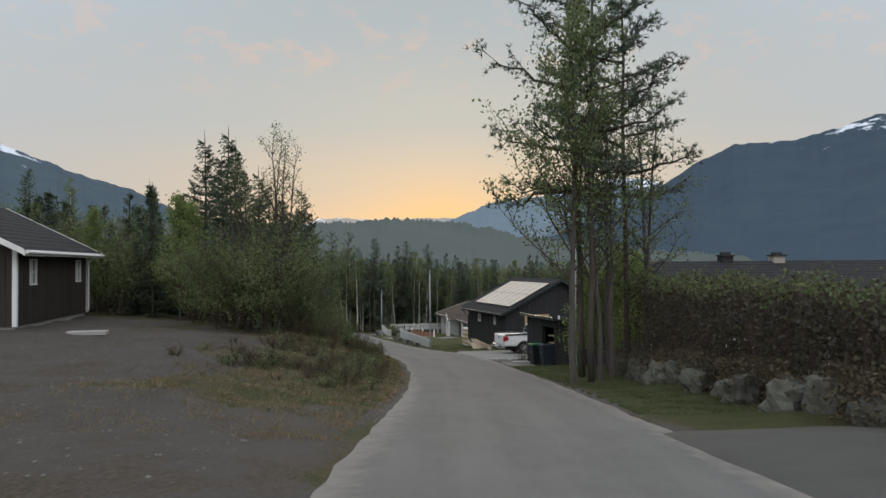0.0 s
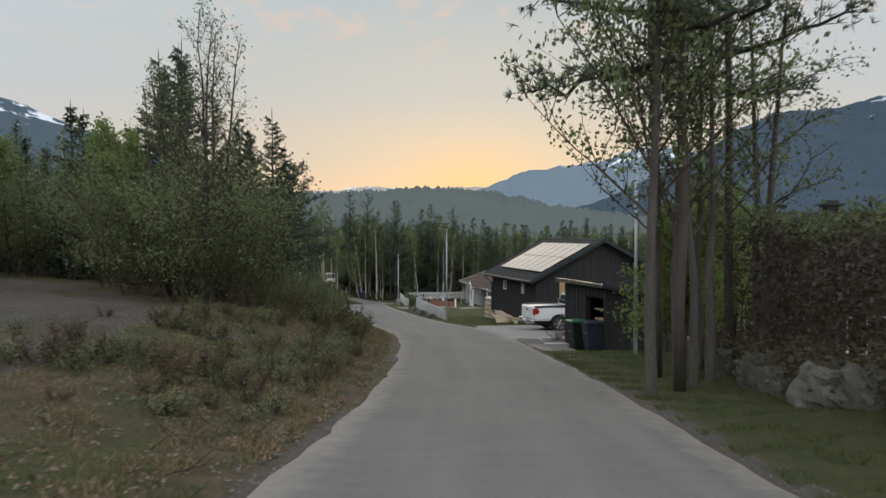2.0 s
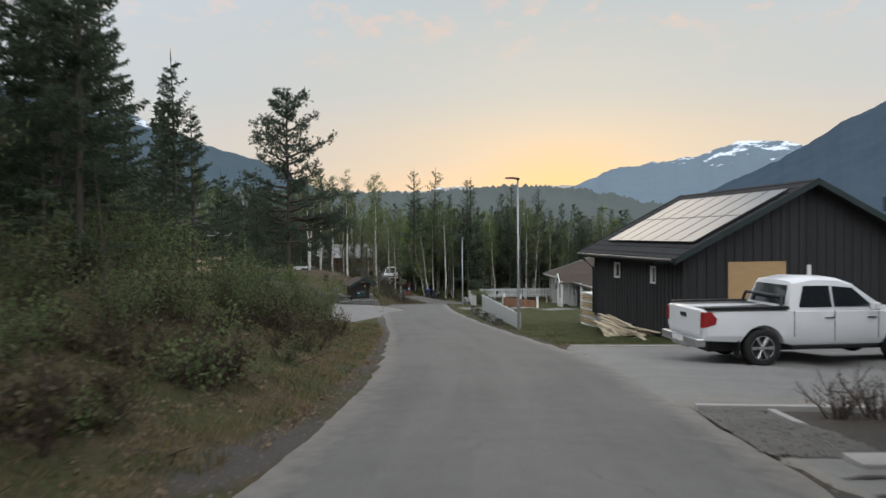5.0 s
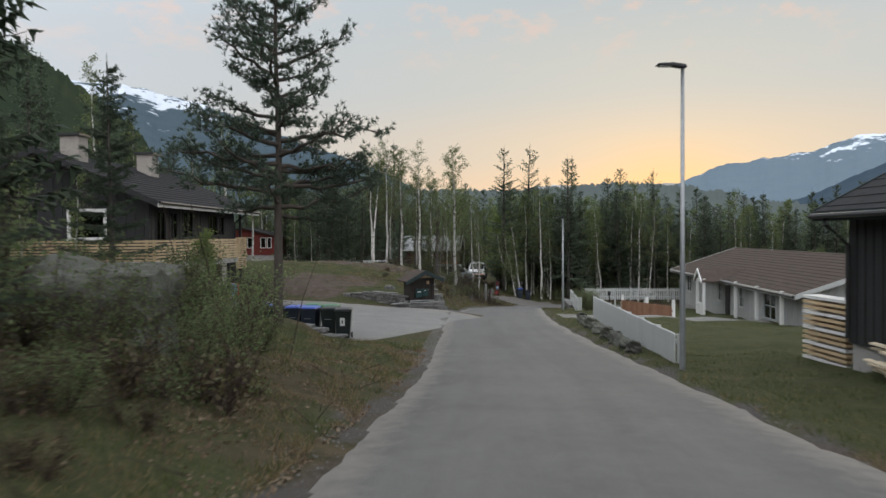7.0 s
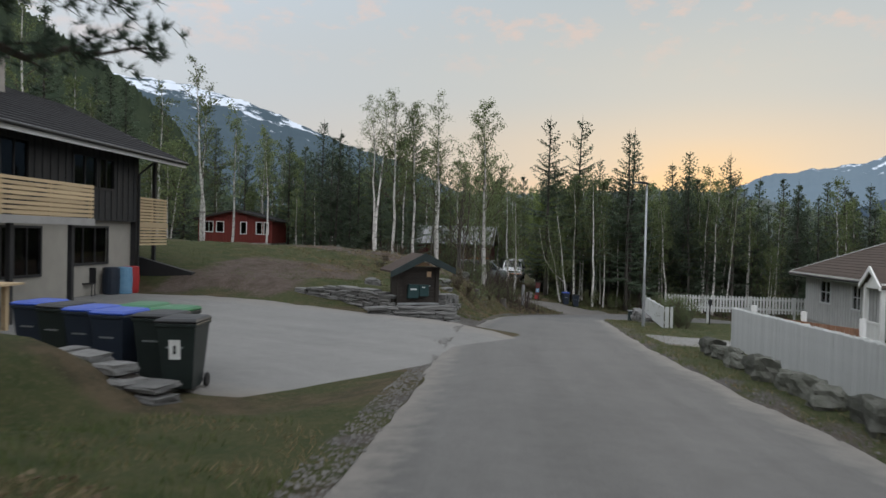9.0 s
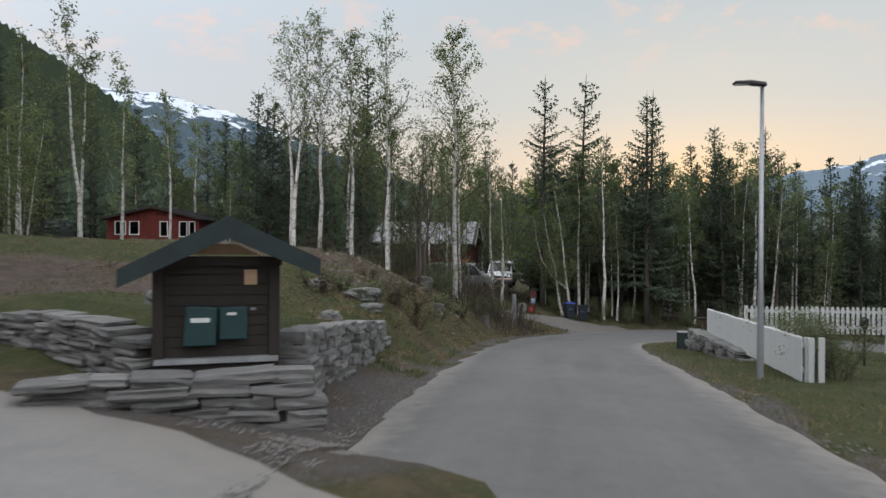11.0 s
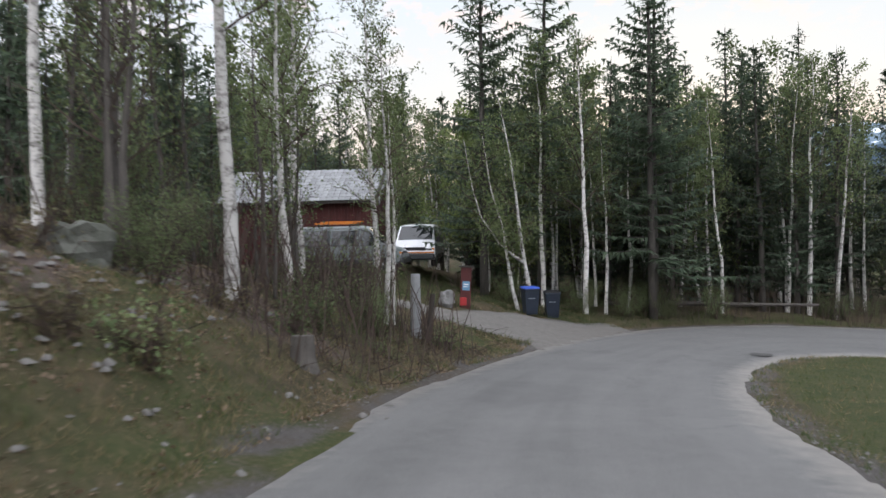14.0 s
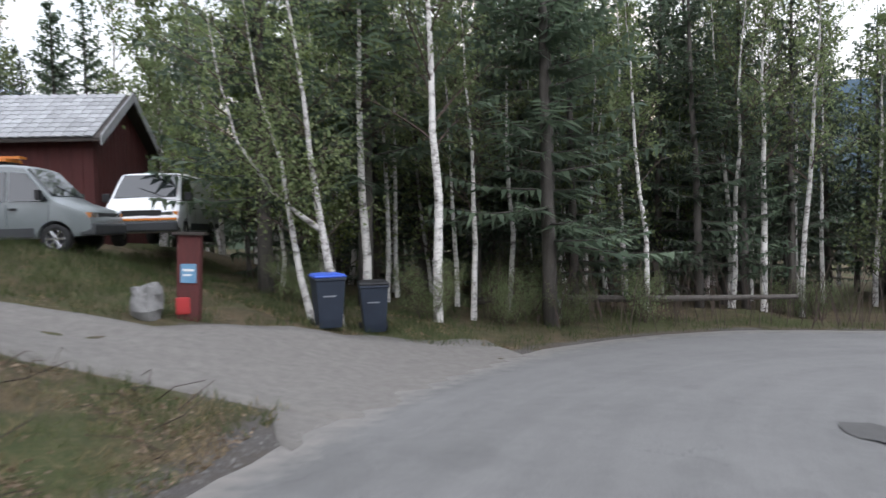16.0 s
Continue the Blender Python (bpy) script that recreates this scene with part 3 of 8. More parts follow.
mown = np.maximum.reduce([
    zone(2.5, 16, 23.5, 30.8), zone(-2.2, 4.5, 42.5, 52, 0.4), zone(-6.0, 16, 50, 84, 0.3) * (g_side > 0),
    zone(-30, -11.5, 66.0, 76.5) * 0.85, zone(-34, -17, 68, 74) * 0.8, np.clip(1.5 - np.abs(g_dist - 1.2) / 0.8, 0, 1) * (g_side > 0) * (Y1 < 34) * (Y1 > 8),
    np.clip(1.5 - np.abs(g_dist - 1.3) / 0.8, 0, 1) * (Y1 > 66) * np.where(g_side > 0, 1.0, 0.45), zone(-12.5, -6.2, 46.5, 54.0, 0.6) * (g_side < 0)])
for key, val in (("gravel", gravel), ("mown", mown), ("earth", earth)):
    at = gm.attributes.new(key, "FLOAT", "POINT")
    at.data.foreach_set("value", np.asarray(val, dtype=np.float32))


def ground_material():
    m = bpy.data.materials.new("rough_ground")
    m.use_nodes = True
    N, L = m.node_tree.nodes, m.node_tree.links
    bs = N["Principled BSDF"]
    bs.inputs["Roughness"].default_value = 0.95
    bs.inputs["Specular IOR Level"].default_value = 0.15
    tc = N.new("ShaderNodeTexCoord")

    def tex(scale, detail=5.0):
        n = N.new("ShaderNodeTexNoise")
        n.inputs["Scale"].default_value, n.inputs["Detail"].default_value, n.inputs["Roughness"].default_value = scale, detail, 0.65
        L.new(tc.outputs["Object"], n.inputs["Vector"])
        return n.outputs[0]

    def mix(f, a, b):
        n = N.new("ShaderNodeMix")
        n.data_type = "RGBA"
        for s, v in ((n.inputs[0], f), (n.inputs[6], a), (n.inputs[7], b)):
            if isinstance(v, (float, tuple)):
                s.default_value = v
            else:
                L.new(v, s)
        return n.outputs[2]

    def sharp(v, lo, hi):
        n = N.new("ShaderNodeMapRange")
        n.inputs["From Min"].default_value, n.inputs["From Max"].default_value = lo, hi
        L.new(v, n.inputs[0])
        return n.outputs[0]

    big, mid, fine, grit = tex(0.35), tex(2.2), tex(14.0), tex(75.0, 2.0)
    rough = mix(sharp(mid, 0.4, 0.6), (0.060, 0.052, 0.030, 1), (0.105, 0.082, 0.050, 1))
    rough = mix(sharp(big, 0.45, 0.6), rough, mix(sharp(fine, 0.35, 0.65), (0.045, 0.055, 0.022, 1), (0.075, 0.08, 0.033, 1)))
    rough = mix(sharp(fine, 0.55, 0.72), rough, (0.14, 0.105, 0.068, 1))
    lawn = mix(sharp(mid, 0.35, 0.65), (0.040, 0.055, 0.020, 1), (0.072, 0.074, 0.032, 1))
    lawn = mix(sharp(fine, 0.5, 0.75), lawn, (0.11, 0.094, 0.05, 1))
    stones = mix(sharp(grit, 0.35, 0.65), (0.062, 0.057, 0.054, 1), (0.125, 0.116, 0.107, 1))
    stones = mix(sharp(mid, 0.4, 0.7), stones, (0.09, 0.081, 0.072, 1))
    stones = mix(sharp(tex(0.5, 6.0), 0.48, 0.62), stones, mix(sharp(fine, 0.4, 0.65), (0.066, 0.053, 0.04, 1), (0.11, 0.092, 0.072, 1)))
    stones = mix(sharp(tex(26.0, 3.0), 0.6, 0.7), stones, (0.17, 0.16, 0.15, 1))

    def mask(key):
        a = N.new("ShaderNodeAttribute")
        a.attribute_name = key
        add = N.new("ShaderNodeMath")
        add.operation = "MULTIPLY_ADD"
        L.new(fine, add.inputs[0])
        add.inputs[1].default_value = 0.7
        L.new(a.outputs["Fac"], add.inputs[2])
        return sharp(add.outputs[0], 0.72, 0.98)

    col = mix(mask("mown"), rough, lawn)
    soil = mix(sharp(mid, 0.35, 0.65), (0.075, 0.055, 0.045, 1), (0.13, 0.10, 0.085, 1))
    soil = mix(sharp(fine, 0.55, 0.7), soil, (0.17, 0.14, 0.12, 1))
    col = mix(mask("earth"), col, soil)
    col = mix(mask("gravel"), col, stones)
    L.new(col, bs.inputs["Base Color"])
    bp = N.new("ShaderNodeBump")
    bp.inputs["Strength"].default_value, bp.inputs["Distance"].default_value = 0.8, 0.05
    hsum = N.new("ShaderNodeMath")
    L.new(fine, hsum.inputs[0])
    L.new(grit, hsum.inputs[1])
    L.new(hsum.outputs[0], bp.inputs["Height"])
    L.new(bp.outputs[0], bs.inputs["Normal"])
    return m


gm.materials.append(ground_material())
tagged(new("ground", gm), "uneven ground of brown undergrowth, grass and gravel", "ground", kind="structure")


def ribbon(name, rows, mat, label, category, lift=0.012, step=0.5, across=8, ragged=0.05, seed=3, follow=None):
    """A paved strip along rows of (x, y, z, half width); follow: takes its heights from the ground instead."""
    P = smooth_line(np.array(rows) * (1 if rows is ROAD else PLAN), step)
    n = len(P)
    t = np.gradient(P[:, :2], axis=0)
    t /= np.linalg.norm(t, axis=1)[:, None]
    side = np.stack([t[:, 1], -t[:, 0]], 1)
    run = np.r_[0, np.cumsum(np.hypot(*np.diff(P[:, :2], axis=0).T))]
    vs = []
    for k in range(across + 1):
        u = 2 * k / across - 1
        w = P[:, 3] * u
        if k in (0, across):
            w = w + np.sign(u) * ragged * (wave(run, run * 0 + 31 * k, 2.3, seed) + 0.6 * wave(run, run * 0 + 17 * k, 0.7, seed + 1))
        xy = P[:, :2] + side * w[:, None]
        z = heights(*xy.T) + lift if follow else P[:, 2] + lift + 0.025 * (1 - u * u)
        if not follow and k in (0, across):
            z = z - 0.02
        if k == 0:
            vs.append(np.c_[xy - side * 0.14, z - 0.22])
        vs.append(np.c_[xy, z])
        if k == across:
            vs.append(np.c_[xy + side * 0.14, z - 0.22])
    V = np.stack(vs, 1)
    if follow:
        V[[0, -1], :, 2] -= 0.2
    V = V.reshape(-1, 3)
    I = np.arange(len(V)).reshape(n, across + 3)
    f = np.stack([I[:-1, :-1].ravel(), I[:-1, 1:].ravel(), I[1:, 1:].ravel(), I[1:, :-1].ravel()], 1)
    me = bpy.data.meshes.new(name)
    me.from_pydata(V.tolist(), [], f.tolist())
    me.materials.append(mat)
    me.polygons.foreach_set("use_smooth", [True] * len(me.polygons))
    # metres across, metres along and how near the edge, for the asphalt's streaks
    us = np.clip(np.arange(across + 3) - 1, 0, across) * 2 / across - 1
    lane = np.stack([us[None, :] * P[:, 3:4], np.repeat(run[:, None], across + 3, 1), np.repeat(us[None, :], n, 0)], 2)
    me.attributes.new("lane", "FLOAT_VECTOR", "POINT").data.foreach_set("vector", lane.astype(np.float32).ravel())
    me.update()
    if me.polygons[len(me.polygons) // 2].normal.z < 0:
        me.flip_normals()
    return tagged(new(name, me), label, category, kind="structure")


ribbon("road", ROAD, M_ASPHALT, "narrow worn grey asphalt lane with crumbling edges", "road")
ribbon("court", [(-7.75, 58.1, -4.85, 3.3), (-9.8, 58.9, -4.93, 4.3), (-14, 59.8, -4.9, 4.8), (-19.5, 60.8, -4.86, 4.2), (-23, 61.3, -4.83, 2.5)], M_COURT, "pale dusty asphalt court before the brown house", "driveway", lift=0.03, ragged=0.08, seed=11, follow=True, across=18)
ribbon("driveway", [(1.0, 36.0, -3.36, 4.5), (3.5, 36.3, -3.28, 4.45), (8, 36.9, -3.23, 4.4), (14, 37.9, -3.3, 4.4)], M_COURT, "pale asphalt driveway where the pickup stands", "driveway", lift=0.04, ragged=0.05, seed=13, follow=True, across=20)
ribbon("hedge_drive", [(2.35, 6.1, 0, 2.6), (4.5, 6.2, 0, 2.6), (9, 6.3, 0, 2.6), (14, 6.4, 0, 2.6)], M_DARKDRIVE, "dark hard-packed drive beside the hedge", "driveway", lift=0.04, ragged=0.05, seed=14, follow=True, across=14)
ribbon("side_drive", [(-5.5, 65.0, -5.12, 1.5), (-3.2, 65.6, -5.2, 1.4), (0, 66.4, -5.4, 1.4), (2.6, 67.0, -5.5, 1.4)], M_COURT, "short asphalt drive between two white fences", "driveway", lift=0.03, ragged=0.06, seed=17, follow=True)
ribbon("gravel_lane", [(-9.4, 98.7, 0, 2.6), (-11.8, 97.2, 0, 2.5), (-14.1, 96.3, 0, 1.8), (-16.0, 95.7, 0, 1.75), (-18.8, 95.2, 0, 1.6), (-23.3, 95.4, 0, 1.3), (-28, 97, 0, 1.4)], M_GRAVEL, "pale gravel lane leading off to the parked vans", "lane", lift=0.035, ragged=0.12, seed=19, follow=True, across=12)

ribbon("broken_apron", [(2.72, 29.3, 0, 0.5), (2.8, 28.4, 0, 0.5), (2.9, 27.5, 0, 0.45), (2.95, 26.8, 0, 0.25)], M_COURT, "pale broken concrete apron beside the bin shelter", "pavement", lift=0.022, ragged=0.1, seed=33, follow=True, across=6, step=0.25)
ribbon("lane_mouth", [(-10.5, 90.6, 0, 0.45), (-11.1, 92.6, 0, 0.8), (-11.7, 94.6, 0, 1.15), (-12.0, 96.0, 0, 1.3)], M_GRAVEL, "gravel spread where the lane meets the road", "lane", lift=0.028, ragged=0.12, seed=29, follow=True, across=8)


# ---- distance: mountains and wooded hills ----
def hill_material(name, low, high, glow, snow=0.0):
    # glow is emission that stands in for the haze of distance
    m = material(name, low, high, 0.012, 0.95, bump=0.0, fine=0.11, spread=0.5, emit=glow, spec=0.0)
    if snow:
        N, L = m.node_tree.nodes, m.node_tree.links
        bs = N["Principled BSDF"]
        tc = N.new("ShaderNodeTexCoord")
        sp = N.new("ShaderNodeSeparateXYZ")
        L.new(tc.outputs["Object"], sp.inputs[0])
        nz = N.new("ShaderNodeTexNoise")
        nz.inputs["Scale"].default_value, nz.inputs["Detail"].default_value, nz.inputs["Roughness"].default_value = 0.010, 8.0, 0.7
        mp = N.new("ShaderNodeMapping")
        mp.inputs["Scale"].default_value = (1, 1, 2.2)
        L.new(tc.outputs["Object"], mp.inputs[0])
        L.new(mp.outputs[0], nz.inputs["Vector"])
        hr = N.new("ShaderNodeMapRange")
        hr.inputs["From Min"].default_value, hr.inputs["From Max"].default_value = snow - 130, snow + 200
        hr.inputs["To Min"].default_value, hr.inputs["To Max"].default_value = -0.22, 0.17
        L.new(sp.outputs[2], hr.inputs[0])
        ad = N.new("ShaderNodeMath")
        L.new(nz.outputs[0], ad.inputs[0])
        L.new(hr.outputs[0], ad.inputs[1])
        th = N.new("ShaderNodeMapRange")
        th.inputs["From Min"].default_value, th.inputs["From Max"].default_value = 0.585, 0.63
        L.new(ad.outputs[0], th.inputs[0])
        mx = N.new("ShaderNodeMix")
        mx.data_type = "RGBA"
        L.new(th.outputs[0], mx.inputs[0])
        L.new(bs.inputs["Base Color"].links[0].from_socket, mx.inputs[6])
        mx.inputs[7].default_value = (0.62, 0.66, 0.72, 1)
        L.new(mx.outputs[2], bs.inputs["Base Color"])
    return m


def ridge(name, crest, far, mat, label, depth=0.45, rough=0.06, trees=0.0, seed=0, base=-70):
    """A ridge far off: crest is rows of (azimuth left of +y, elevation) in degrees."""
    C = np.array(sorted(crest), float)
    az = np.linspace(C[0, 0], C[-1, 0], int((C[-1, 0] - C[0, 0]) * 7) + 8)
    el = np.interp(az, C[:, 0], C[:, 1])
    vs, rows = [], 26
    for j in range(rows + 5):
        u = min(j / rows, 1.0)
        over = max(0, j - rows) / 5
        for i, a in enumerate(az):
            r = far * (1 - depth * (1 - u)) * (1 + 0.25 * over)
            s, c = math.sin(radians(a)), math.cos(radians(a))
            top = far * math.tan(radians(el[i] + 0.16 * rough / 0.06 * frac(a * 1.1, seed, 0.5, 6)))
            n = frac(s * r / far * 9 + seed, c * r / far * 9, 0.3, 6)
            z = base + (top - base) * (u ** 1.15) * (1 + rough * 2.2 * n * (1 - u ** 6)) - over * over * 0.5 * max(top, 40)
            if trees and u > 0.93:
                z += trees * random.random()
            vs.append((-s * r, c * r + 30, z))
    n = len(az)
    fs = [(j * n + i, j * n + i + 1, (j + 1) * n + i + 1, (j + 1) * n + i) for j in range(rows + 4) for i in range(n - 1)]
    me = bpy.data.meshes.new(name)
    me.from_pydata(vs, [], fs)
    me.materials.append(mat)
    me.polygons.foreach_set("use_smooth", [True] * len(me.polygons))
    return tagged(new(name, me), label, "mountain", kind="structure")


# bluish or sunset haze is put into these base colours and their emission
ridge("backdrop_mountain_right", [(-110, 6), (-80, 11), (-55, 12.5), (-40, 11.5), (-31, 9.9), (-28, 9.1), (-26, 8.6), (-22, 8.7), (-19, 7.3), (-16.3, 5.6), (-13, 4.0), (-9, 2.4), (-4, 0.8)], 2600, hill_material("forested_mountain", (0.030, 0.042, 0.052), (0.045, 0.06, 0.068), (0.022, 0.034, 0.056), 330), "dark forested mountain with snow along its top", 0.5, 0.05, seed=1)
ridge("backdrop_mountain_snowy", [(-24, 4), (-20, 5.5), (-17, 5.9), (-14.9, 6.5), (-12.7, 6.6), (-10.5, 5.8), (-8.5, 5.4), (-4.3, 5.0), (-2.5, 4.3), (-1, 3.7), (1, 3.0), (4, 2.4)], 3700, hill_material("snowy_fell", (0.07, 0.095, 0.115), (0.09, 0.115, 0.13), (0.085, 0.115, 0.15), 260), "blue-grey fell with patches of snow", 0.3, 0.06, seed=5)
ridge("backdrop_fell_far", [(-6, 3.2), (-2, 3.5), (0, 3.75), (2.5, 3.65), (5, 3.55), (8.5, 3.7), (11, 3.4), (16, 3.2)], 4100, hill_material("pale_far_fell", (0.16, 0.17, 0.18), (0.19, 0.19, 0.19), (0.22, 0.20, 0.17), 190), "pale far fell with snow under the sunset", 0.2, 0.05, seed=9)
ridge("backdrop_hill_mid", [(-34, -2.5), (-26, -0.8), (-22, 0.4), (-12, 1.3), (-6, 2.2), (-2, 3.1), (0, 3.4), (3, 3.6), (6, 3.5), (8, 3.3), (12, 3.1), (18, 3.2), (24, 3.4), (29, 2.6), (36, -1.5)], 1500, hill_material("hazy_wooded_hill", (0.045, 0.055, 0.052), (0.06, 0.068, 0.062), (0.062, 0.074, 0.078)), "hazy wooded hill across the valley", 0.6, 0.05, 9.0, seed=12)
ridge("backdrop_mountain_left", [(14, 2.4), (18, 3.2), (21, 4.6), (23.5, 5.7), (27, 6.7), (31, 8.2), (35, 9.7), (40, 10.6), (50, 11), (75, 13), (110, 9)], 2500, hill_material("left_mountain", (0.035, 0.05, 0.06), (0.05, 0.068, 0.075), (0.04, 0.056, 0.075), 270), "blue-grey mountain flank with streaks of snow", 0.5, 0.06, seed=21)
# nearer hillsides carry the same painted haze as a much fainter emission
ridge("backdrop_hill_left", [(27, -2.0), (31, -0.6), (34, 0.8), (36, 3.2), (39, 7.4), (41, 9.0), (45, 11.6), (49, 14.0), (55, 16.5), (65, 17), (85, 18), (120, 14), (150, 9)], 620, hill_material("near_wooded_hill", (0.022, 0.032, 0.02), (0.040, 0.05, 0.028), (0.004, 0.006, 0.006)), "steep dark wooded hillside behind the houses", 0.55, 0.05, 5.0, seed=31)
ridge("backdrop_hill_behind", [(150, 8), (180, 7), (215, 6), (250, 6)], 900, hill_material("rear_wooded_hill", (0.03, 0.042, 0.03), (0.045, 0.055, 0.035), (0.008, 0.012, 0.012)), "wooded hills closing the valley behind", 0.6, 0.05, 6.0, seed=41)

# ---- plants ----
def fast_mesh(name, V, F, mat):
    """A mesh from arrays of vertices and triangles."""
    V, F = np.asarray(V, np.float32), np.asarray(F, np.int32)
    me = bpy.data.meshes.new(name)
    me.vertices.add(len(V))
    me.vertices.foreach_set("co", V.ravel())
    n = F.shape[1]
    me.loops.add(F.size)
    me.loops.foreach_set("vertex_index", F.ravel())
    me.polygons.add(len(F))
    me.polygons.foreach_set("loop_start", np.arange(0, F.size, n, dtype=np.int32))
    me.materials.append(mat)
    me.update(calc_edges=True)
    return me


def unit(v):
    return v / np.maximum(np.linalg.norm(v, axis=-1, keepdims=True), 1e-9)


def leaves_at(P, size, rng, flat=0.0, long=1.5):
    """Small four-cornered leaves at places P, turned at random; flat: how far they lie level."""
    n = len(P)
    d = unit(rng.normal(size=(n, 3)) * (1, 1, 1 - flat))
    s = unit(np.cross(d, rng.normal(size=(n, 3))))
    L = (size * rng.uniform(0.6, 1.3, n))[:, None]
    a, b = P, P + d * L
    mid = P + d * L * 0.5
    w = s * L * 0.5 / long
    V = np.stack([a, mid + w, b, mid - w], 1).reshape(-1, 3)
    return V, np.arange(4 * n).reshape(-1, 4)


def needles_at(P, D, length, width, rng, spread=0.9, per=5):
    """Tufts of needles: per thin triangles from each place P, leaning along D."""
    P, D = np.repeat(P, per, 0), np.repeat(D, per, 0)
    n = len(P)
    d = unit(D + spread * rng.normal(size=(n, 3)))
    s = unit(np.cross(d, rng.normal(size=(n, 3))))
    L = (length * rng.uniform(0.6, 1.2, n))[:, None]
    V = np.stack([P - s * width, P + s * width, P + d * L], 1).reshape(-1, 3)
    return V, np.arange(3 * n).reshape(-1, 3)


def stack(parts):
    V, F, k = [], [], 0
    for v, f in parts:
        V.append(v)
        F.append(f + k)
        k += len(v)
    return np.concatenate(V), np.concatenate(F)


def trunk_points(h, rng, sway=0.02, n=9):
    z = np.linspace(0, h, n)
    off = np.cumsum(rng.normal(size=(n, 2)) * sway * h / n, 0)
    off -= off[0]
    return [(x, y, q) for (x, y), q in zip(off, z)]


def along(pts, u):
    k = min(int(u * (len(pts) - 1)), len(pts) - 2)
    w = u * (len(pts) - 1) - k
    return np.array(pts[k]) * (1 - w) + np.array(pts[k + 1]) * w


TREE_HEIGHT = {}


def make_spruce(h, reach, seed, low=0.06, dense=1.0, name="spruce", label="dark green spruce with drooping boughs", fine=False):
    rng = np.random.RandomState(seed)
    ob = thing(name, pose(0, 0, 0), label, "tree")
    TREE_HEIGHT[ob.name] = h
    pts = trunk_points(h, rng, 0.012)
    tr = Solid().tube(pts, [0.012 * h * (1 - 0.93 * i / (len(pts) - 1)) + 0.008 for i in range(len(pts))], 7)
    TV, z = [], low * h
    while z < h * 0.985:
        u = z / h
        count = 5 if u < 0.9 else 4
        for b in range(count):
            if rng.rand() < 0.14:
                continue
            a = rng.uniform(0, 6.283)
            L = reach * ((1 - u) ** 0.75 * 0.95 + 0.05) * rng.uniform(0.62, 1.18)
            if u < 0.2:
                L *= 0.65 + 1.7 * u
            out = np.array([math.cos(a), math.sin(a), 0])
            root = along(pts, u)
            droop = -0.32 + 0.75 * u + rng.uniform(-0.12, 0.12)
            k = max(3, int(L / 0.16 * dense))
            t = np.linspace(0.08, 1, k)[:, None]
            line = root + out * L * t + np.array([0, 0, 1.0]) * (droop * L * t + 0.22 * L * t * t)
            if L > 0.5 and u < 0.75:
                tr.tube([tuple(line[0]), tuple(line[k // 2]), tuple(line[-1])], [0.014 + 0.006 * L, 0.01, 0.004], 3, cap=False)
            side = np.array([-out[1], out[0], 0])
            if fine:
                m = max(4, int(L / 0.09))
                t = np.linspace(0.12, 1, m)[:, None]
                line = root + out * L * t + np.array([0, 0, 1.0]) * (droop * L * t + 0.22 * L * t * t)
                for sgn in (-1, 0, 1):
                    w = (0.10 + 0.24 * L * (1.08 - t)) * rng.uniform(0.5, 1.2, (m, 1)) * (0.5 if sgn == 0 else 1)
                    d = unit(out * 0.8 + side * sgn + np.array([0, 0, -0.3]) + 0.25 * rng.normal(size=(m, 3)))
                    for q in (0.35, 0.7, 1.0):
                        V0, _ = needles_at(line + d * w * q, d, 0.10, 0.011, rng, 0.55, 5)
                        TV.append(V0)
                continue
            for sgn in (-1, 1):
                w = (0.24 + 0.26 * L * (1.05 - t)) * rng.uniform(0.6, 1.2, (k, 1))
                d = unit(out * 0.75 + side * sgn + np.array([0, 0, -0.25]) + 0.22 * rng.normal(size=(k, 3)))
                tip = line + d * w
                back = line - out * 0.07
                TV.append(np.stack([back, line + out * 0.09 + rng.normal(size=(k, 3)) * 0.02, tip], 1).reshape(-1, 3))
            hang = line + np.array([0, 0, -1.0]) * rng.uniform(0.08, 0.3, (k, 1)) + rng.normal(size=(k, 3)) * 0.05
            TV.append(np.stack([line - out * 0.06, line + out * 0.06, hang], 1).reshape(-1, 3))
        z += rng.uniform(0.75, 1.2) * (0.15 + 0.014 * h) * (1.15 - 0.5 * u) / dense
    top = along(pts, 1.0)
    TV.append(np.array([top + (-0.03, 0, -0.2), top + (0.03, 0, -0.2), top + (0, 0, 0.35)]))
    V = np.concatenate(TV)
    part("trunk", tr, M_BARK, ob, smooth=True)
    part("crown", fast_mesh("crown", V, np.arange(len(V)).reshape(-1, 3), M_SPRUCE), None, ob, "dark needles in layered boughs")
    return ob


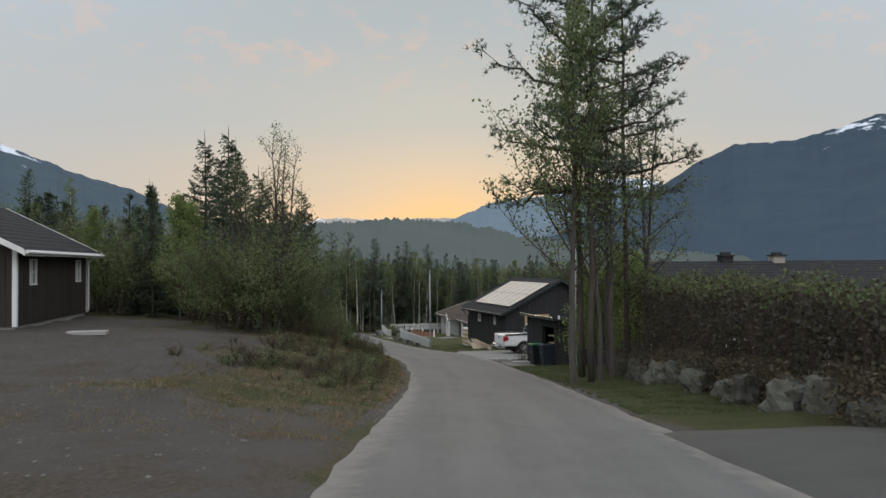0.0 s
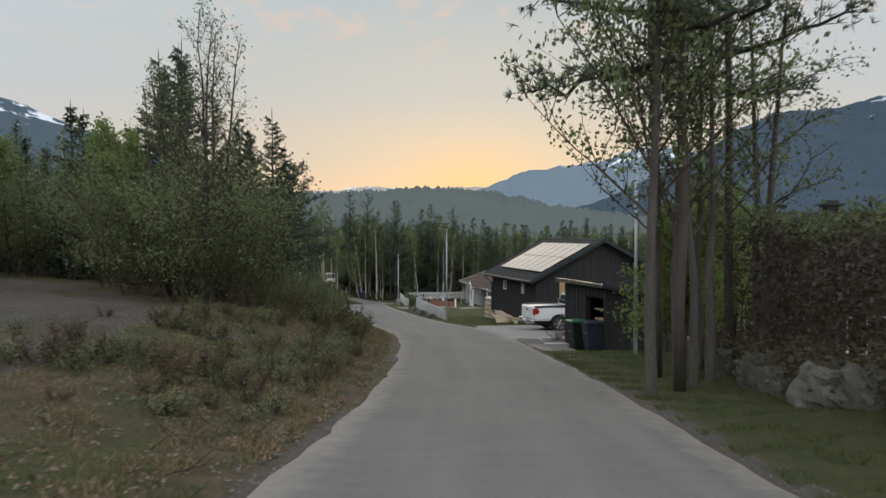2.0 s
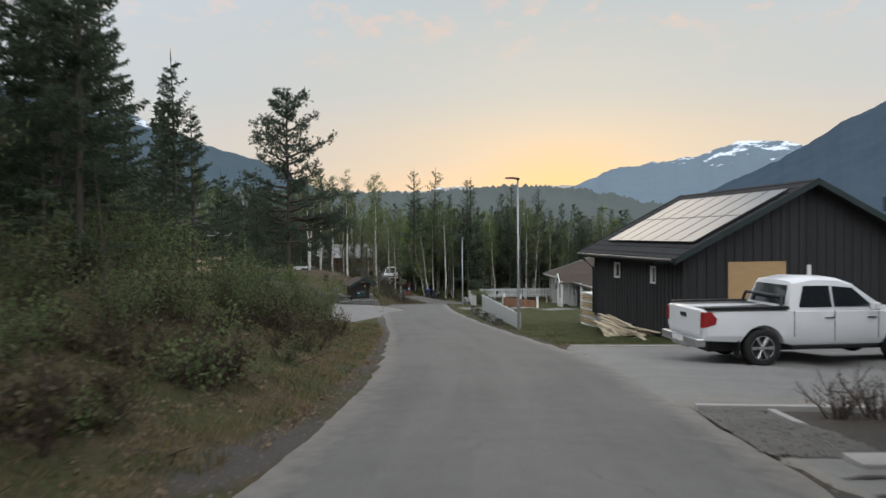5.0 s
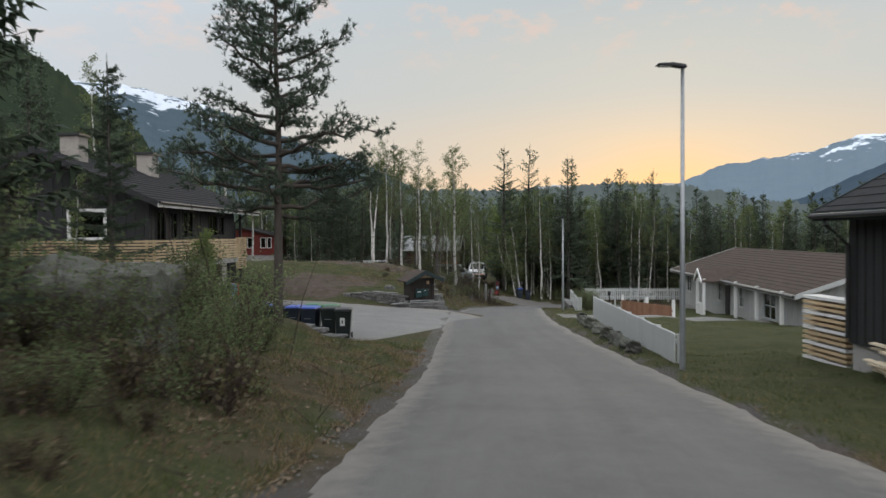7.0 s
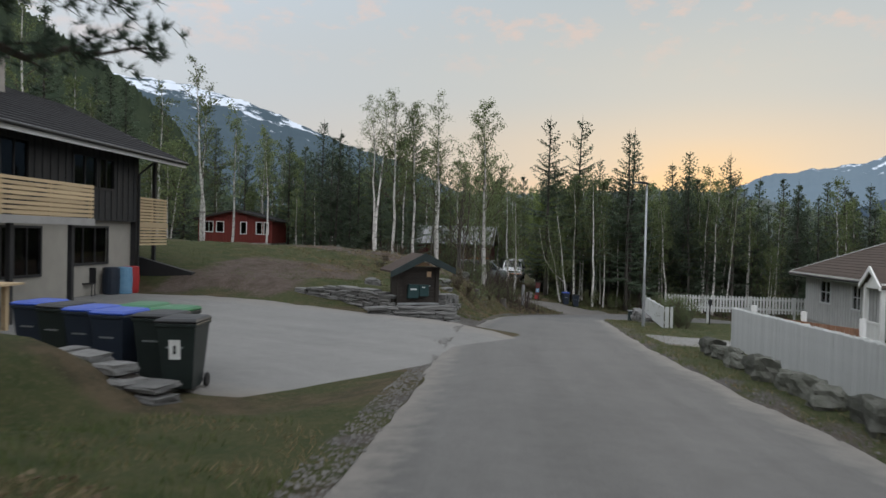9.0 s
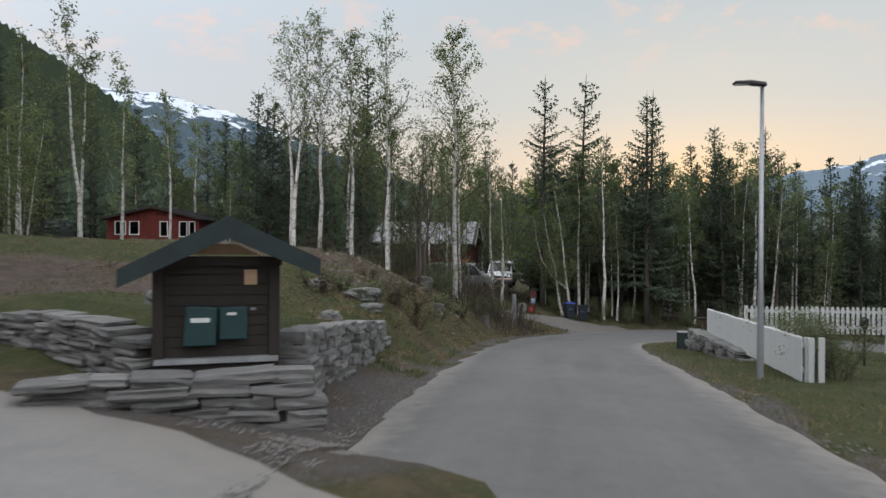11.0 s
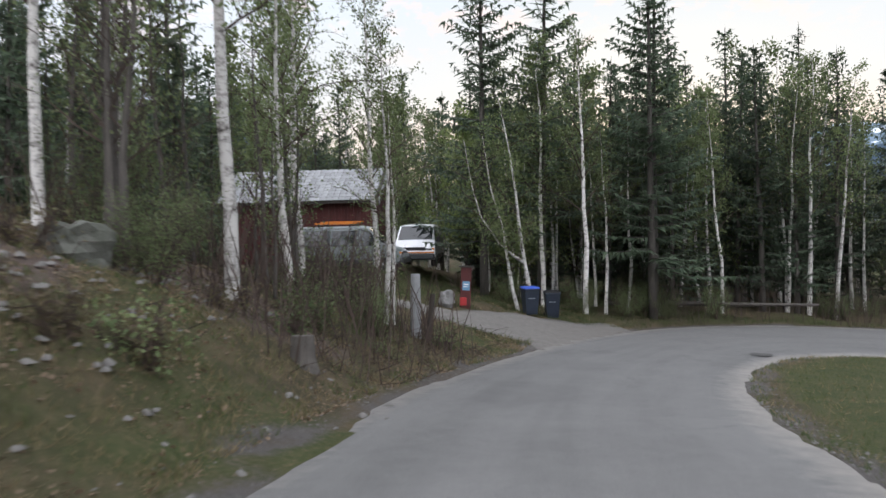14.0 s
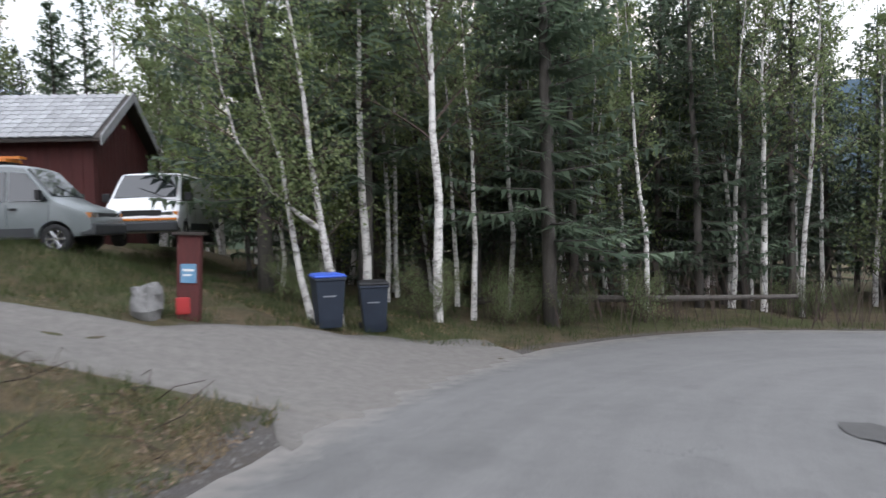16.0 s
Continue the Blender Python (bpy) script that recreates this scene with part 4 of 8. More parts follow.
def make_pine(h, reach, seed, bare=0.45, limbs=26, tufts=1.0, girth=0.0105, name="pine", label="tall Scots pine with a bare lower trunk", boughs=(), needle=(0.17, 0.013, 11)):
    rng = np.random.RandomState(seed)
    ob = thing(name, pose(0, 0, 0), label, "tree")
    pts = trunk_points(h, rng, 0.025)
    tr = Solid().tube(pts, [girth * h * (1 - 0.88 * i / (len(pts) - 1)) + 0.012 for i in range(len(pts))], 10)
    P, D = [], []
    for i in range(limbs + len(boughs)):
        u = bare + (0.985 - bare) * ((i + rng.uniform(0, 0.8)) / limbs)
        a = i * 2.4 + rng.uniform(-0.5, 0.5)
        f = (u - bare) / (1 - bare)
        L = reach * (1.0 - 0.72 * f ** 1.3) * rng.uniform(0.55, 1.1)
        if i >= limbs:
            u, a, L = boughs[i - limbs]
            a, f = radians(a), max(0.0, (u - bare) / (1 - bare))
        out = np.array([math.cos(a), math.sin(a), 0])
        rise = -0.12 + 0.75 * f + rng.uniform(-0.15, 0.15)
        root = along(pts, u)
        k = 7
        line = []
        for j in range(k + 1):
            t = j / k
            line.append(root + out * L * t + np.array([0, 0, 1]) * (rise * L * t + 0.15 * L * t * t) + rng.normal(size=3) * 0.05 * L * t)
        tr.tube([tuple(p) for p in line], [0.05 * (1 - 0.75 * j / k) * (0.5 + L / reach) for j in range(k + 1)], 5, cap=False)
        for j in range(2, k + 1):
            for s in (-1, 0, 1):
                if s == 0 and j < k:
                    continue
                side = np.array([-out[1], out[0], 0]) * s
                d = unit(out * 0.8 + side + np.array([0, 0, 0.35]) + 0.35 * rng.normal(size=3))
                l2 = L * rng.uniform(0.16, 0.36) * (1.25 - 0.5 * j / k)
                tip = line[j] + d * l2
                tr.tube([tuple(line[j]), tuple(tip)], [0.014, 0.006], 3, cap=False)
                m = max(4, int(9 * l2 * tufts + 3))
                for q in np.linspace(0.25, 1.05, m):
                    P.append(line[j] + d * l2 * q + rng.normal(size=3) * 0.07)
                    D.append(d + (0, 0, 0.5))
    V, F = needles_at(np.array(P), unit(np.array(D)), needle[0], needle[1], rng, 0.75, needle[2])
    part("trunk", tr, M_PINEBARK, ob, smooth=True)
    part("crown", fast_mesh("crown", V, F, M_PINE), None, ob, "blue-green needle tufts in open clumps")
    return ob


def grow(tr, P, root, d, L, r, level, rng, droop=0.0, up=0.25, splits=3):
    """A branch that forks; leaf places are gathered in P."""
    k = 5
    p = np.array(root, float)
    line = [p.copy()]
    for j in range(k):
        d = unit(d + rng.normal(size=3) * 0.13 + np.array([0, 0, up * 0.2 - droop * (level > 0) * 0.18]))
        p = p + d * L / k
        line.append(p.copy())
    tr.tube([tuple(q) for q in line], [r * (1 - 0.8 * j / k) for j in range(k + 1)], 5 if level == 0 else 3, cap=False)
    if level >= 2:
        for q in line[1:]:
            P.append(q)
        return
    for j in range(1, k + 1):
        for _ in range(splits if level == 0 else 2):
            a = rng.normal(size=3)
            grow(tr, P, line[j], unit(d * 0.7 + 0.75 * unit(a) + np.array([0, 0, 0.2])), L * rng.uniform(0.3, 0.5), r * 0.4, level + 1, rng, droop, up, splits)


def make_birch(h, reach, seed, leaves=1500, name="birch", label="slender white-barked birch with sparse spring leaves", lean=0.0, start=0.35, stems=1, bark=None, leafmat=None, leaf=0.085, droop=0.6, limbs=15):
    rng = np.random.RandomState(seed)
    ob = thing(name, pose(0, 0, 0), label, "tree")
    TREE_HEIGHT[ob.name] = h
    tw, P = Solid(), []
    for s in range(stems):
        tr = Solid()
        a = rng.uniform(0, 6.28)
        pts = trunk_points(h * rng.uniform(0.85, 1.0), rng, 0.05)
        spread = (lean + (0.1 if stems > 1 else 0.0)) * h
        pts = [(x + math.cos(a) * spread * (z / h) ** 1.2 + 0.12 * s * math.cos(a), y + math.sin(a) * spread * (z / h) ** 1.2 + 0.12 * s * math.sin(a), z) for x, y, z in pts]
        tr.tube(pts, [(0.0082 * h + 0.012) * (1 - 0.9 * i / (len(pts) - 1)) for i in range(len(pts))], 8, cap=False)
        part("trunk", tr, bark or M_BIRCHBARK, ob, smooth=True)
        for i in range(limbs):
            u = start + (0.99 - start) * (i + rng.uniform(0, 0.9)) / limbs
            a2 = i * 2.4 + rng.uniform(-0.6, 0.6)
            d = np.array([math.cos(a2), math.sin(a2), 0.9 + 0.7 * u])
            L = reach * (1.05 - 0.7 * (u - start) / (1 - start)) * rng.uniform(0.6, 1.1)
            grow(tw, P, along(pts, u), unit(d), L, 0.007 * h * 0.35 * (1.2 - u) + 0.006, 1, rng, droop)
    P = np.array(P)
    pick = P[rng.randint(0, len(P), leaves)] + rng.normal(size=(leaves, 3)) * 0.10
    V, F = leaves_at(pick, leaf, rng)
    part("branch", tw, M_TWIG, ob)
    part("crown", fast_mesh("crown", V, F, leafmat or M_BIRCHLEAF), None, ob, "small fresh green leaves")
    return ob


def make_bush(h, reach, seed, leaves=2600, name="bush", label="leafy roadside bush with fresh green leaves", leafmat=None, leaf=0.08, stems=9):
    rng = np.random.RandomState(seed)
    ob = thing(name, pose(0, 0, 0), label, "bush")
    tw, P = Solid(), []
    for s in range(stems):
        a = rng.uniform(0, 6.28)
        o = reach * 0.25 * rng.uniform(0, 1)
        d = unit(np.array([math.cos(a) * reach / h, math.sin(a) * reach / h, 1.0]) * (0.8, 0.8, 1))
        grow(tw, P, (o * math.cos(a), o * math.sin(a), -0.05), d, h * rng.uniform(0.55, 0.95), 0.022, 0, rng, 0.2, 0.4, 2)
    P = np.array(P)
    pick = P[rng.randint(0, len(P), leaves)] + rng.normal(size=(leaves, 3)) * 0.12
    V, F = leaves_at(pick, leaf, rng)
    part("stem", tw, M_TWIG, ob)
    part("crown", fast_mesh("crown", V, F, leafmat or M_BUSHLEAF), None, ob)
    return ob


def plant(src, x, y, size=1.0, turn=None, sink=0.06, tall=1.0, label="", group=""):
    """Stands a copy of a plant on the ground."""
    turn = random.uniform(0, 360) if turn is None else turn
    x, y, size = x * PLAN, y * PLAN, size * PLAN
    ob = copy_thing(src, pose(x, y, H(x, y) - sink, random.uniform(-1.5, 1.5), random.uniform(-1.5, 1.5), turn) @ Matrix.Diagonal((size, size, size * tall, 1)))
    return tagged(ob, label, group=group)


random.seed(7)
SPRUCES = [make_spruce(12, 2.3, 11), make_spruce(11, 2.0, 12, 0.12), make_spruce(13, 2.5, 13, 0.2, 0.9)]
SLIM = [make_spruce(7, 1.25, 14, 0.05), make_spruce(6, 1.3, 15, 0.05)]
NEAR = [make_spruce(9, 1.7, 26, 0.1, 0.8, fine=True), make_spruce(8, 1.7, 27, 0.22, 0.7, fine=True, label="half-grown spruce with a bare lower stem")]
FARBIRCH = [make_birch(10, 1.9, 21, 1500, leaf=0.12), make_birch(9, 1.6, 22, 1300, leaf=0.12, start=0.45), make_birch(11, 2.0, 23, 1700, leaf=0.11, lean=0.05)]
BUSHES = [make_bush(2.2, 1.4, 31, 3600, leaf=0.062), make_bush(1.4, 1.1, 32, 2300, leaf=0.058), make_bush(1.8, 1.2, 33, 2900, leaf=0.06)]
SHRUBS = [make_bush(0.7, 0.55, 34, 380, "shrub", "low brown heathery shrub", M_HEATHER, 0.06, 6), make_bush(0.55, 0.5, 35, 420, "shrub", "low green shrub on the bank", M_BUSHLEAF, 0.055, 6)]
PINE_A = make_pine(11.8, 3.0, 41, 0.42, 20, 0.32, 0.0072)
PINE_B = make_pine(12.4, 2.6, 42, 0.42, 20, 0.32, 0.0068)
PINE_D = make_pine(11.5, 2.5, 44, 0.45, 18, 0.32, 0.0072)
PINE_C = make_pine(9.3, 2.5, 43, 0.34, 44, 1.5, 0.0125, label="lone Scots pine beside the paved court",
                  boughs=((0.36, -12, 2.1), (0.42, 5, 2.1), (0.47, -20, 2.0), (0.44, 165, 2.0), (0.5, 150, 2.0), (0.56, 178, 1.8)), needle=(0.13, 0.010, 15))
# the stems of the pair beside the lane
plant(PINE_A, 3.8, 20.4, 1.0, 0, label="tall Scots pine leaning its boughs over the lane")
plant(PINE_B, 5.2, 20.83, 0.95, 40)
plant(PINE_D, 3.67, 18.5, 0.95, 150)
plant(PINE_C, -10.3, 51.5, 1.0, 36)
plant(NEAR[1], -10.4, 46.0, 0.6, 70, label="young spruce with a bare lower stem above the rock")
# slender leaf trees round the pair
ROADBIRCH = make_birch(9.5, 1.7, 51, 1500, leaf=0.075, start=0.3, bark=M_BARK, leafmat=M_BUSHLEAF, name="aspen", label="slender grey-stemmed aspen with small leaves")
for x, y, s in [(4.0, 18.9, 0.8), (4.4, 19.4, 0.9), (4.6, 20.6, 0.95), (5.4, 19.9, 0.9), (5.9, 21.4, 1.0)]:
    plant(ROADBIRCH, x, y, s)
LEAFY = make_birch(8.6, 3.0, 56, 7600, leaf=0.085, start=0.3, bark=M_BARK, leafmat=M_BUSHLEAF, name="aspen", label="leafy aspen whose boughs reach out over the lane", limbs=30, droop=0.1)
for x, y, s, q in [(3.15, 18.0, 1.1, 180), (4.0, 19.8, 0.9, 200)]:
    plant(LEAFY, x, y, s, q)
YELLOW = make_birch(4.2, 1.2, 52, 4600, leaf=0.085, start=0.12, bark=M_BARK, leafmat=M_FRESHLEAF, name="young_birch", label="young birch with yellow-green leaves", droop=0.3)
for x, y, s in [(4.75, 23.6, 0.9), (5.3, 24.0, 0.9), (5.6, 23.0, 1.0), (6.2, 23.4, 0.95), (5.0, 24.6, 0.8), (6.0, 25.2, 1.0), (-7.6, 44.6, 0.42)]:
    plant(YELLOW, x, y, s)
# the clump on the bank across the lane
WILLOW = make_birch(6.8, 1.5, 53, 1700, leaf=0.07, start=0.2, bark=M_BARK, leafmat=M_BIRCHLEAF, name="willow", label="many-stemmed willow just coming into leaf", stems=4, droop=0.1)
plant(WILLOW, -5.6, 24.4, 1.0)
plant(WILLOW, -6.7, 25.4, 0.85)
LUSH = make_bush(3.0, 1.7, 38, 6500, "bush", "broad bush in fresh pale green leaf", M_BIRCHLEAF, 0.075, 12)
for x, y, q in [(-5.0, 24.3, 0.85), (-6.0, 24.2, 1.0), (-7.2, 24.6, 0.95), (-5.7, 25.9, 0.8), (-6.9, 26.4, 0.95), (-8.4, 26.0, 0.9), (-10.2, 30.0, 0.8)]:
    plant(LUSH, x, y, q)
# dark spruces on the rise beside the lane
for x, y, q in [(-5.9, 32.4, 0.5), (-8.4, 36.1, 0.62), (-7.1, 32.0, 0.54), (-10.0, 33.3, 0.74), (-7.6, 30.6, 0.56), (-9.2, 31.0, 0.6), (-11.4, 35.6, 0.78), (-9.6, 38.4, 0.6)]:
    plant(NEAR[int(x * 10) % 2], x, y, q * 1.3)
for x, y, s in [(-8.5, 30.0, 1.0), (-7.6, 28.6, 0.85), (-6.3, 27.4, 0.62), (-6.2, 32.4, 0.86), (-7.4, 33.8, 0.9), (-5.6, 35.0, 0.5), (-7.0, 37.0, 0.66), (-8.5, 39.0, 0.6), (-6.6, 40.0, 0.42), (-9.6, 36.0, 0.8), (-11, 40, 0.8)]:
    plant(random.choice(NEAR), x, y, s * 0.82)
# the young wood beyond the gravel yard
for k, (x, y) in enumerate([(-10.6, 29.6), (-12.0, 30.4), (-13.4, 30.0), (-14.8, 31.2), (-16.4, 30.6), (-18.0, 31.4), (-11.2, 32.0), (-13.0, 32.6), (-15.6, 33.0), (-19.6, 30.8), (-17.2, 33.4), (-21.2, 32.0)]):
    plant((YELLOW, SLIM[0], LUSH, YELLOW, SLIM[1], LUSH)[k % 6], x, y, (1.3, 0.8, 1.15, 1.15, 0.85, 1.3)[k % 6], 55 * k)
for x, y, s in [(-4.4, 25.4, 0.5), (-4.8, 24.0, 0.7), (-4.1, 27.0, 0.45), (-5.6, 25.3, 1.1), (-4.2, 29.0, 0.8), (-4.6, 31.5, 1.0), (-5.0, 33.5, 0.9), (-5.4, 36.0, 0.9), (-5.6, 38.5, 0.9), (-6.2, 41.0, 0.9), (-6.8, 30.5, 1.2), (-7.0, 35.5, 1.1),
                (-7.6, 43.6, 0.55), (-9.2, 42.5, 0.6), (-7.0, 45.0, 0.5), (-6.2, 43.0, 0.55), (-6.9, 44.2, 0.5), (-9.3, 46.3, 0.45), (-10.2, 47.5, 0.5), (-8.8, 44.0, 0.55),
                (-3.6, 28.2, 0.6), (-4.1, 30.6, 0.6), (-4.4, 32.4, 0.65), (-4.6, 34.6, 0.65), (-4.9, 36.8, 0.7), (-5.3, 39.6, 0.65), (-5.7, 41.6, 0.6), (-6.0, 37.6, 1.0), (-6.4, 34.2, 1.05), (-5.8, 32.2, 1.0), (-7.2, 40.6, 1.0), (-8.0, 37.8, 1.1)]:
    plant(random.choice(BUSHES), x, y, s * (0.62 if 28 < y < 42.2 and x > -6.6 else 1.0))
# birches along the bend
BIRCH_BIG = make_birch(11.2, 2.2, 61, 4200, leaf=0.09, start=0.36, limbs=22)
BIRCH_TWIN = make_birch(10.5, 2.0, 62, 3600, leaf=0.085, start=0.4, stems=2)
BIRCH_BARE = make_birch(10.5, 1.9, 63, 2200, leaf=0.085, start=0.3, limbs=20)
plant(BIRCH_BIG, -15.45, 85.4, 1.0, 30)
plant(BIRCH_TWIN, -20.35, 82.2, 0.86, 0, label="twin-stemmed white birch on the bank")
plant(BIRCH_BARE, -19.6, 82.7, 0.88, 60, label="almost bare forked birch on the bank")
plant(BIRCH_BIG, -18.9, 83.9, 0.85, 100)
plant(BIRCH_BARE, -17.8, 84.6, 0.95, 200)
for k, (x, y, s, src) in enumerate([(-13.55, 102.7, 0.95, BIRCH_BIG), (-12.0, 101.6, 1.0, BIRCH_BARE), (-11.4, 103.0, 0.7, BIRCH_BARE), (-4.5, 109.0, 0.95, BIRCH_TWIN), (-3.75, 108.6, 1.05, BIRCH_BIG), (-7.0, 116, 1.0, BIRCH_BIG),
                                    (-16.2, 88.6, 0.75, BIRCH_BARE), (-16.9, 90.4, 0.85, BIRCH_BIG), (-15.9, 92.3, 0.8, BIRCH_BARE), (-17.8, 91.4, 0.7, BIRCH_BIG), (-15.0, 90.2, 0.62, BIRCH_BARE), (-15.1, 90.9, 0.5, BIRCH_BARE), (-21.6, 99.4, 0.9, BIRCH_BIG), (-19.2, 88.0, 0.8, BIRCH_BIG), (-22, 90, 0.9, BIRCH_BARE)]):
    plant(src, x, y, s, 47 * k)
# a forked birch that leans over the bins
rng = np.random.RandomState(77)
fb = thing("birch", pose(-16.25, 120.1, H(-16.25, 120.1), 0, 0, 5), "forked white birch leaning over the wheeled bins", "tree")
tw, LP = Solid(), []
for line, r0 in (([(0.05, 0, -0.1), (-0.1, 0, 0.86), (-0.29, 0.05, 1.95), (-0.46, 0.1, 3.2), (-0.58, 0.1, 4.6), (-0.8, 0.2, 6.2), (-1.2, 0.3, 8.4)], 0.105),
                 ([(-0.29, 0.05, 1.95), (-0.75, 0, 2.3), (-1.27, 0.1, 2.76), (-1.96, 0.1, 3.8), (-2.3, 0.2, 5.0), (-2.6, 0.3, 6.8)], 0.065),
                 ([(-0.55, 0.3, -0.1), (-0.8, 0.3, 0.98), (-1.0, 0.4, 2.24), (-1.15, 0.4, 3.4), (-1.6, 0.5, 4.9), (-1.9, 0.6, 7.0)], 0.085)):
    tr = Solid()
    tr.tube(line, [r0 * (1 - 0.85 * i / (len(line) - 1)) for i in range(len(line))], 8, cap=False)
    part("trunk", tr, M_BIRCHBARK, fb, smooth=True)
    for i in range(16):
        q = along(line, 0.3 + 0.68 * i / 16)
        a = i * 2.4 + rng.uniform(-0.5, 0.5)
        grow(tw, LP, q, unit(np.array([math.cos(a), math.sin(a), 0.9])), rng.uniform(0.8, 1.7), 0.018, 1, rng, 0.5)
LP = np.array(LP)
V, F = leaves_at(LP[rng.randint(0, len(LP), 5600)] + rng.normal(size=(5600, 3)) * 0.18, 0.085, rng)
part("branch", tw, M_TWIG, fb)
part("crown", fast_mesh("crown", V, F, M_BIRCHLEAF), None, fb, "small fresh green leaves")
plant(WILLOW, -16.6, 84.4, 0.85, 40, label="many-stemmed half-bare tree on the bank")
TRUNKTREE = make_spruce(13.5, 2.0, 64, 0.42, 0.9, label="tall spruce with a bare grey lower trunk")
plant(TRUNKTREE, -9.75, 104.6, 1.0)
WOODS = []
# tall spruces that stand over the bend
TALL = [make_spruce(14, 3.0, 16, 0.16, 0.92), make_spruce(14, 3.4, 17, 0.2, 0.86), make_spruce(14, 3.1, 18, 0.14, 0.95)]
plant(TALL[0], -15.7, 102.8, 0.97, 0)
plant(TALL[1], -13.7, 103.3, 1.0, 30)
plant(TALL[2], -9.8, 103.5, 0.95, 60)
plant(TALL[0], -5.9, 117.2, 0.98, 90)
plant(TALL[1], -2.5, 117.0, 0.97, 150)
WOODS += [(-15.7, 102.8), (-13.7, 103.3), (-9.8, 103.5), (-5.9, 117.2), (-2.5, 117.0)]
# young spruces that close the view behind the yard
for x, y, q in [(-12.7, 36.0, 0.9), (-13.5, 37.6, 0.95), (-14.3, 36.6, 0.9), (-13.8, 39.2, 1.0), (-12.2, 38.0, 0.85), (-15.0, 38.4, 1.0), (-11.6, 34.6, 0.7), (-15.8, 37.2, 0.9)]:
    plant(random.choice(SLIM), x, y, q)
# woods behind the bend, thinning out by chance


def open_view(x, y):
    """True on the open lawn that runs up to the red house."""
    u = min(max(((x + 20) * -30 + (y - 88) * 31) / (30 * 30 + 31 * 31), 0), 1)
    return math.hypot(x + 20 + 30 * u, y - 88 - 31 * u) < 6.5


def wood(x0, x1, y0, y1, count, kinds, smin, smax, gap=1.5, avoid=None, tops=None):
    """Trees strewn over a stretch of the plan; tops: from which to which level their tips reach, in place of sizes."""
    tries = 0
    while count and tries < 4000:
        tries += 1
        x, y = random.uniform(x0, x1), random.uniform(y0, y1)
        if open_view(x * PLAN, y * PLAN) or any((x - a) ** 2 + (y - b) ** 2 < gap * gap for a, b in WOODS) or (avoid and avoid(x, y)):
            continue
        WOODS.append((x, y))
        src, size = random.choice(kinds), random.uniform(smin, smax)
        if tops:
            size = (random.uniform(*tops) - H(x * PLAN, y * PLAN)) / TREE_HEIGHT[src.name] / PLAN
        plant(src, x, y, size, tall=random.uniform(0.9, 1.1))
        count -= 1


def off_lane(x, y):
    s, d, z, q = road_frame([x * PLAN], [y * PLAN])
    return d[0] < 3.6 or (-30 < x < -17 and 98 < y < 113)


GREEN = [make_birch(9, 2.3, 57, 3000, leaf=0.15, start=0.15, limbs=20), make_birch(8, 2.5, 58, 3000, leaf=0.15, start=0.12, limbs=20, stems=2)]
plant(GREEN[0], -21.6, 110.5, 1.05, 20, label="broad birch in fresh leaf above the van")
plant(GREEN[1], -19.2, 109.2, 0.95, 80, label="broad birch in fresh leaf behind the bins")
FRESH = make_birch(8.5, 2.5, 71, 7000, leaf=0.11, start=0.12, bark=M_BARK, leafmat=M_FRESHLEAF, limbs=28, droop=0.3, label="broad birch in bright fresh leaf beside the shed")
for x, y, q in [(-20.2, 126.0, 1.0), (-19.3, 128.0, 1.05), (-21.3, 130.6, 1.1), (-17.6, 125.2, 0.7)]:
    plant(FRESH, x / PLAN, y / PLAN, q / PLAN, 60 * q)
plant(GREEN[1], -12.6, 107.2, 0.8, 140)
plant(GREEN[0], -5.6, 110.6, 0.8, 190)
wood(-52, -26, 78, 112, 34, GREEN + FARBIRCH[:1] + SPRUCES[:1], 0.75, 1.05, 2.4, lambda x, y: off_lane(x, y) or (x > -42 and 92 < y < 106) or (x > -31 and y < 92))
wood(-34, -10.5, 29, 42, 20, SLIM + GREEN[:1], 0.5, 0.7, 2.0, lambda x, y: y < 30.5 - 0.12 * (x + 10))
wood(-40, -2, 110, 134, 84, SPRUCES * 2 + GREEN + FARBIRCH, 0, 0, 1.5, off_lane, (1.5, 5.0))
wood(-2, 34, 112, 134, 56, SPRUCES * 2 + GREEN + FARBIRCH, 0, 0, 1.7, off_lane, (0.5, 3.6))
wood(0, 34, 88, 112, 22, GREEN, 0.5, 0.8, 2.2, off_lane)
wood(-19, -4, 105.5, 116, 44, SPRUCES * 2 + FARBIRCH + GREEN[:1], 0, 0, 1.2, off_lane, (0.0, 3.2))
wood(-4, 26, 107, 122, 56, SPRUCES * 2 + FARBIRCH, 0, 0, 1.4, off_lane, (-0.5, 2.6))
wood(-45, -19, 108, 128, 30, SPRUCES + FARBIRCH, 0.75, 1.0, 2.0, off_lane)
wood(-44, -24, 96, 112, 16, SPRUCES + FARBIRCH, 0.7, 1.0, 2.2, off_lane)
wood(-64, -38, 74, 104, 40, SPRUCES + FARBIRCH * 2, 0.9, 1.25, 2.5)
wood(-58, -36, 55, 74, 12, SPRUCES + FARBIRCH * 2, 0.8, 1.1, 2.5)
wood(-24, -11, 31, 46, 26, SLIM + SPRUCES[1:], 0, 0, 1.7, None, (3.6, 6.4))
wood(-40, -16, 34, 52, 30, SLIM + GREEN + FARBIRCH[1:2], 0.42, 0.62, 2.0)
wood(4, 40, 92, 116, 26, SPRUCES + FARBIRCH * 2, 0.42, 0.7, 2.4, off_lane)
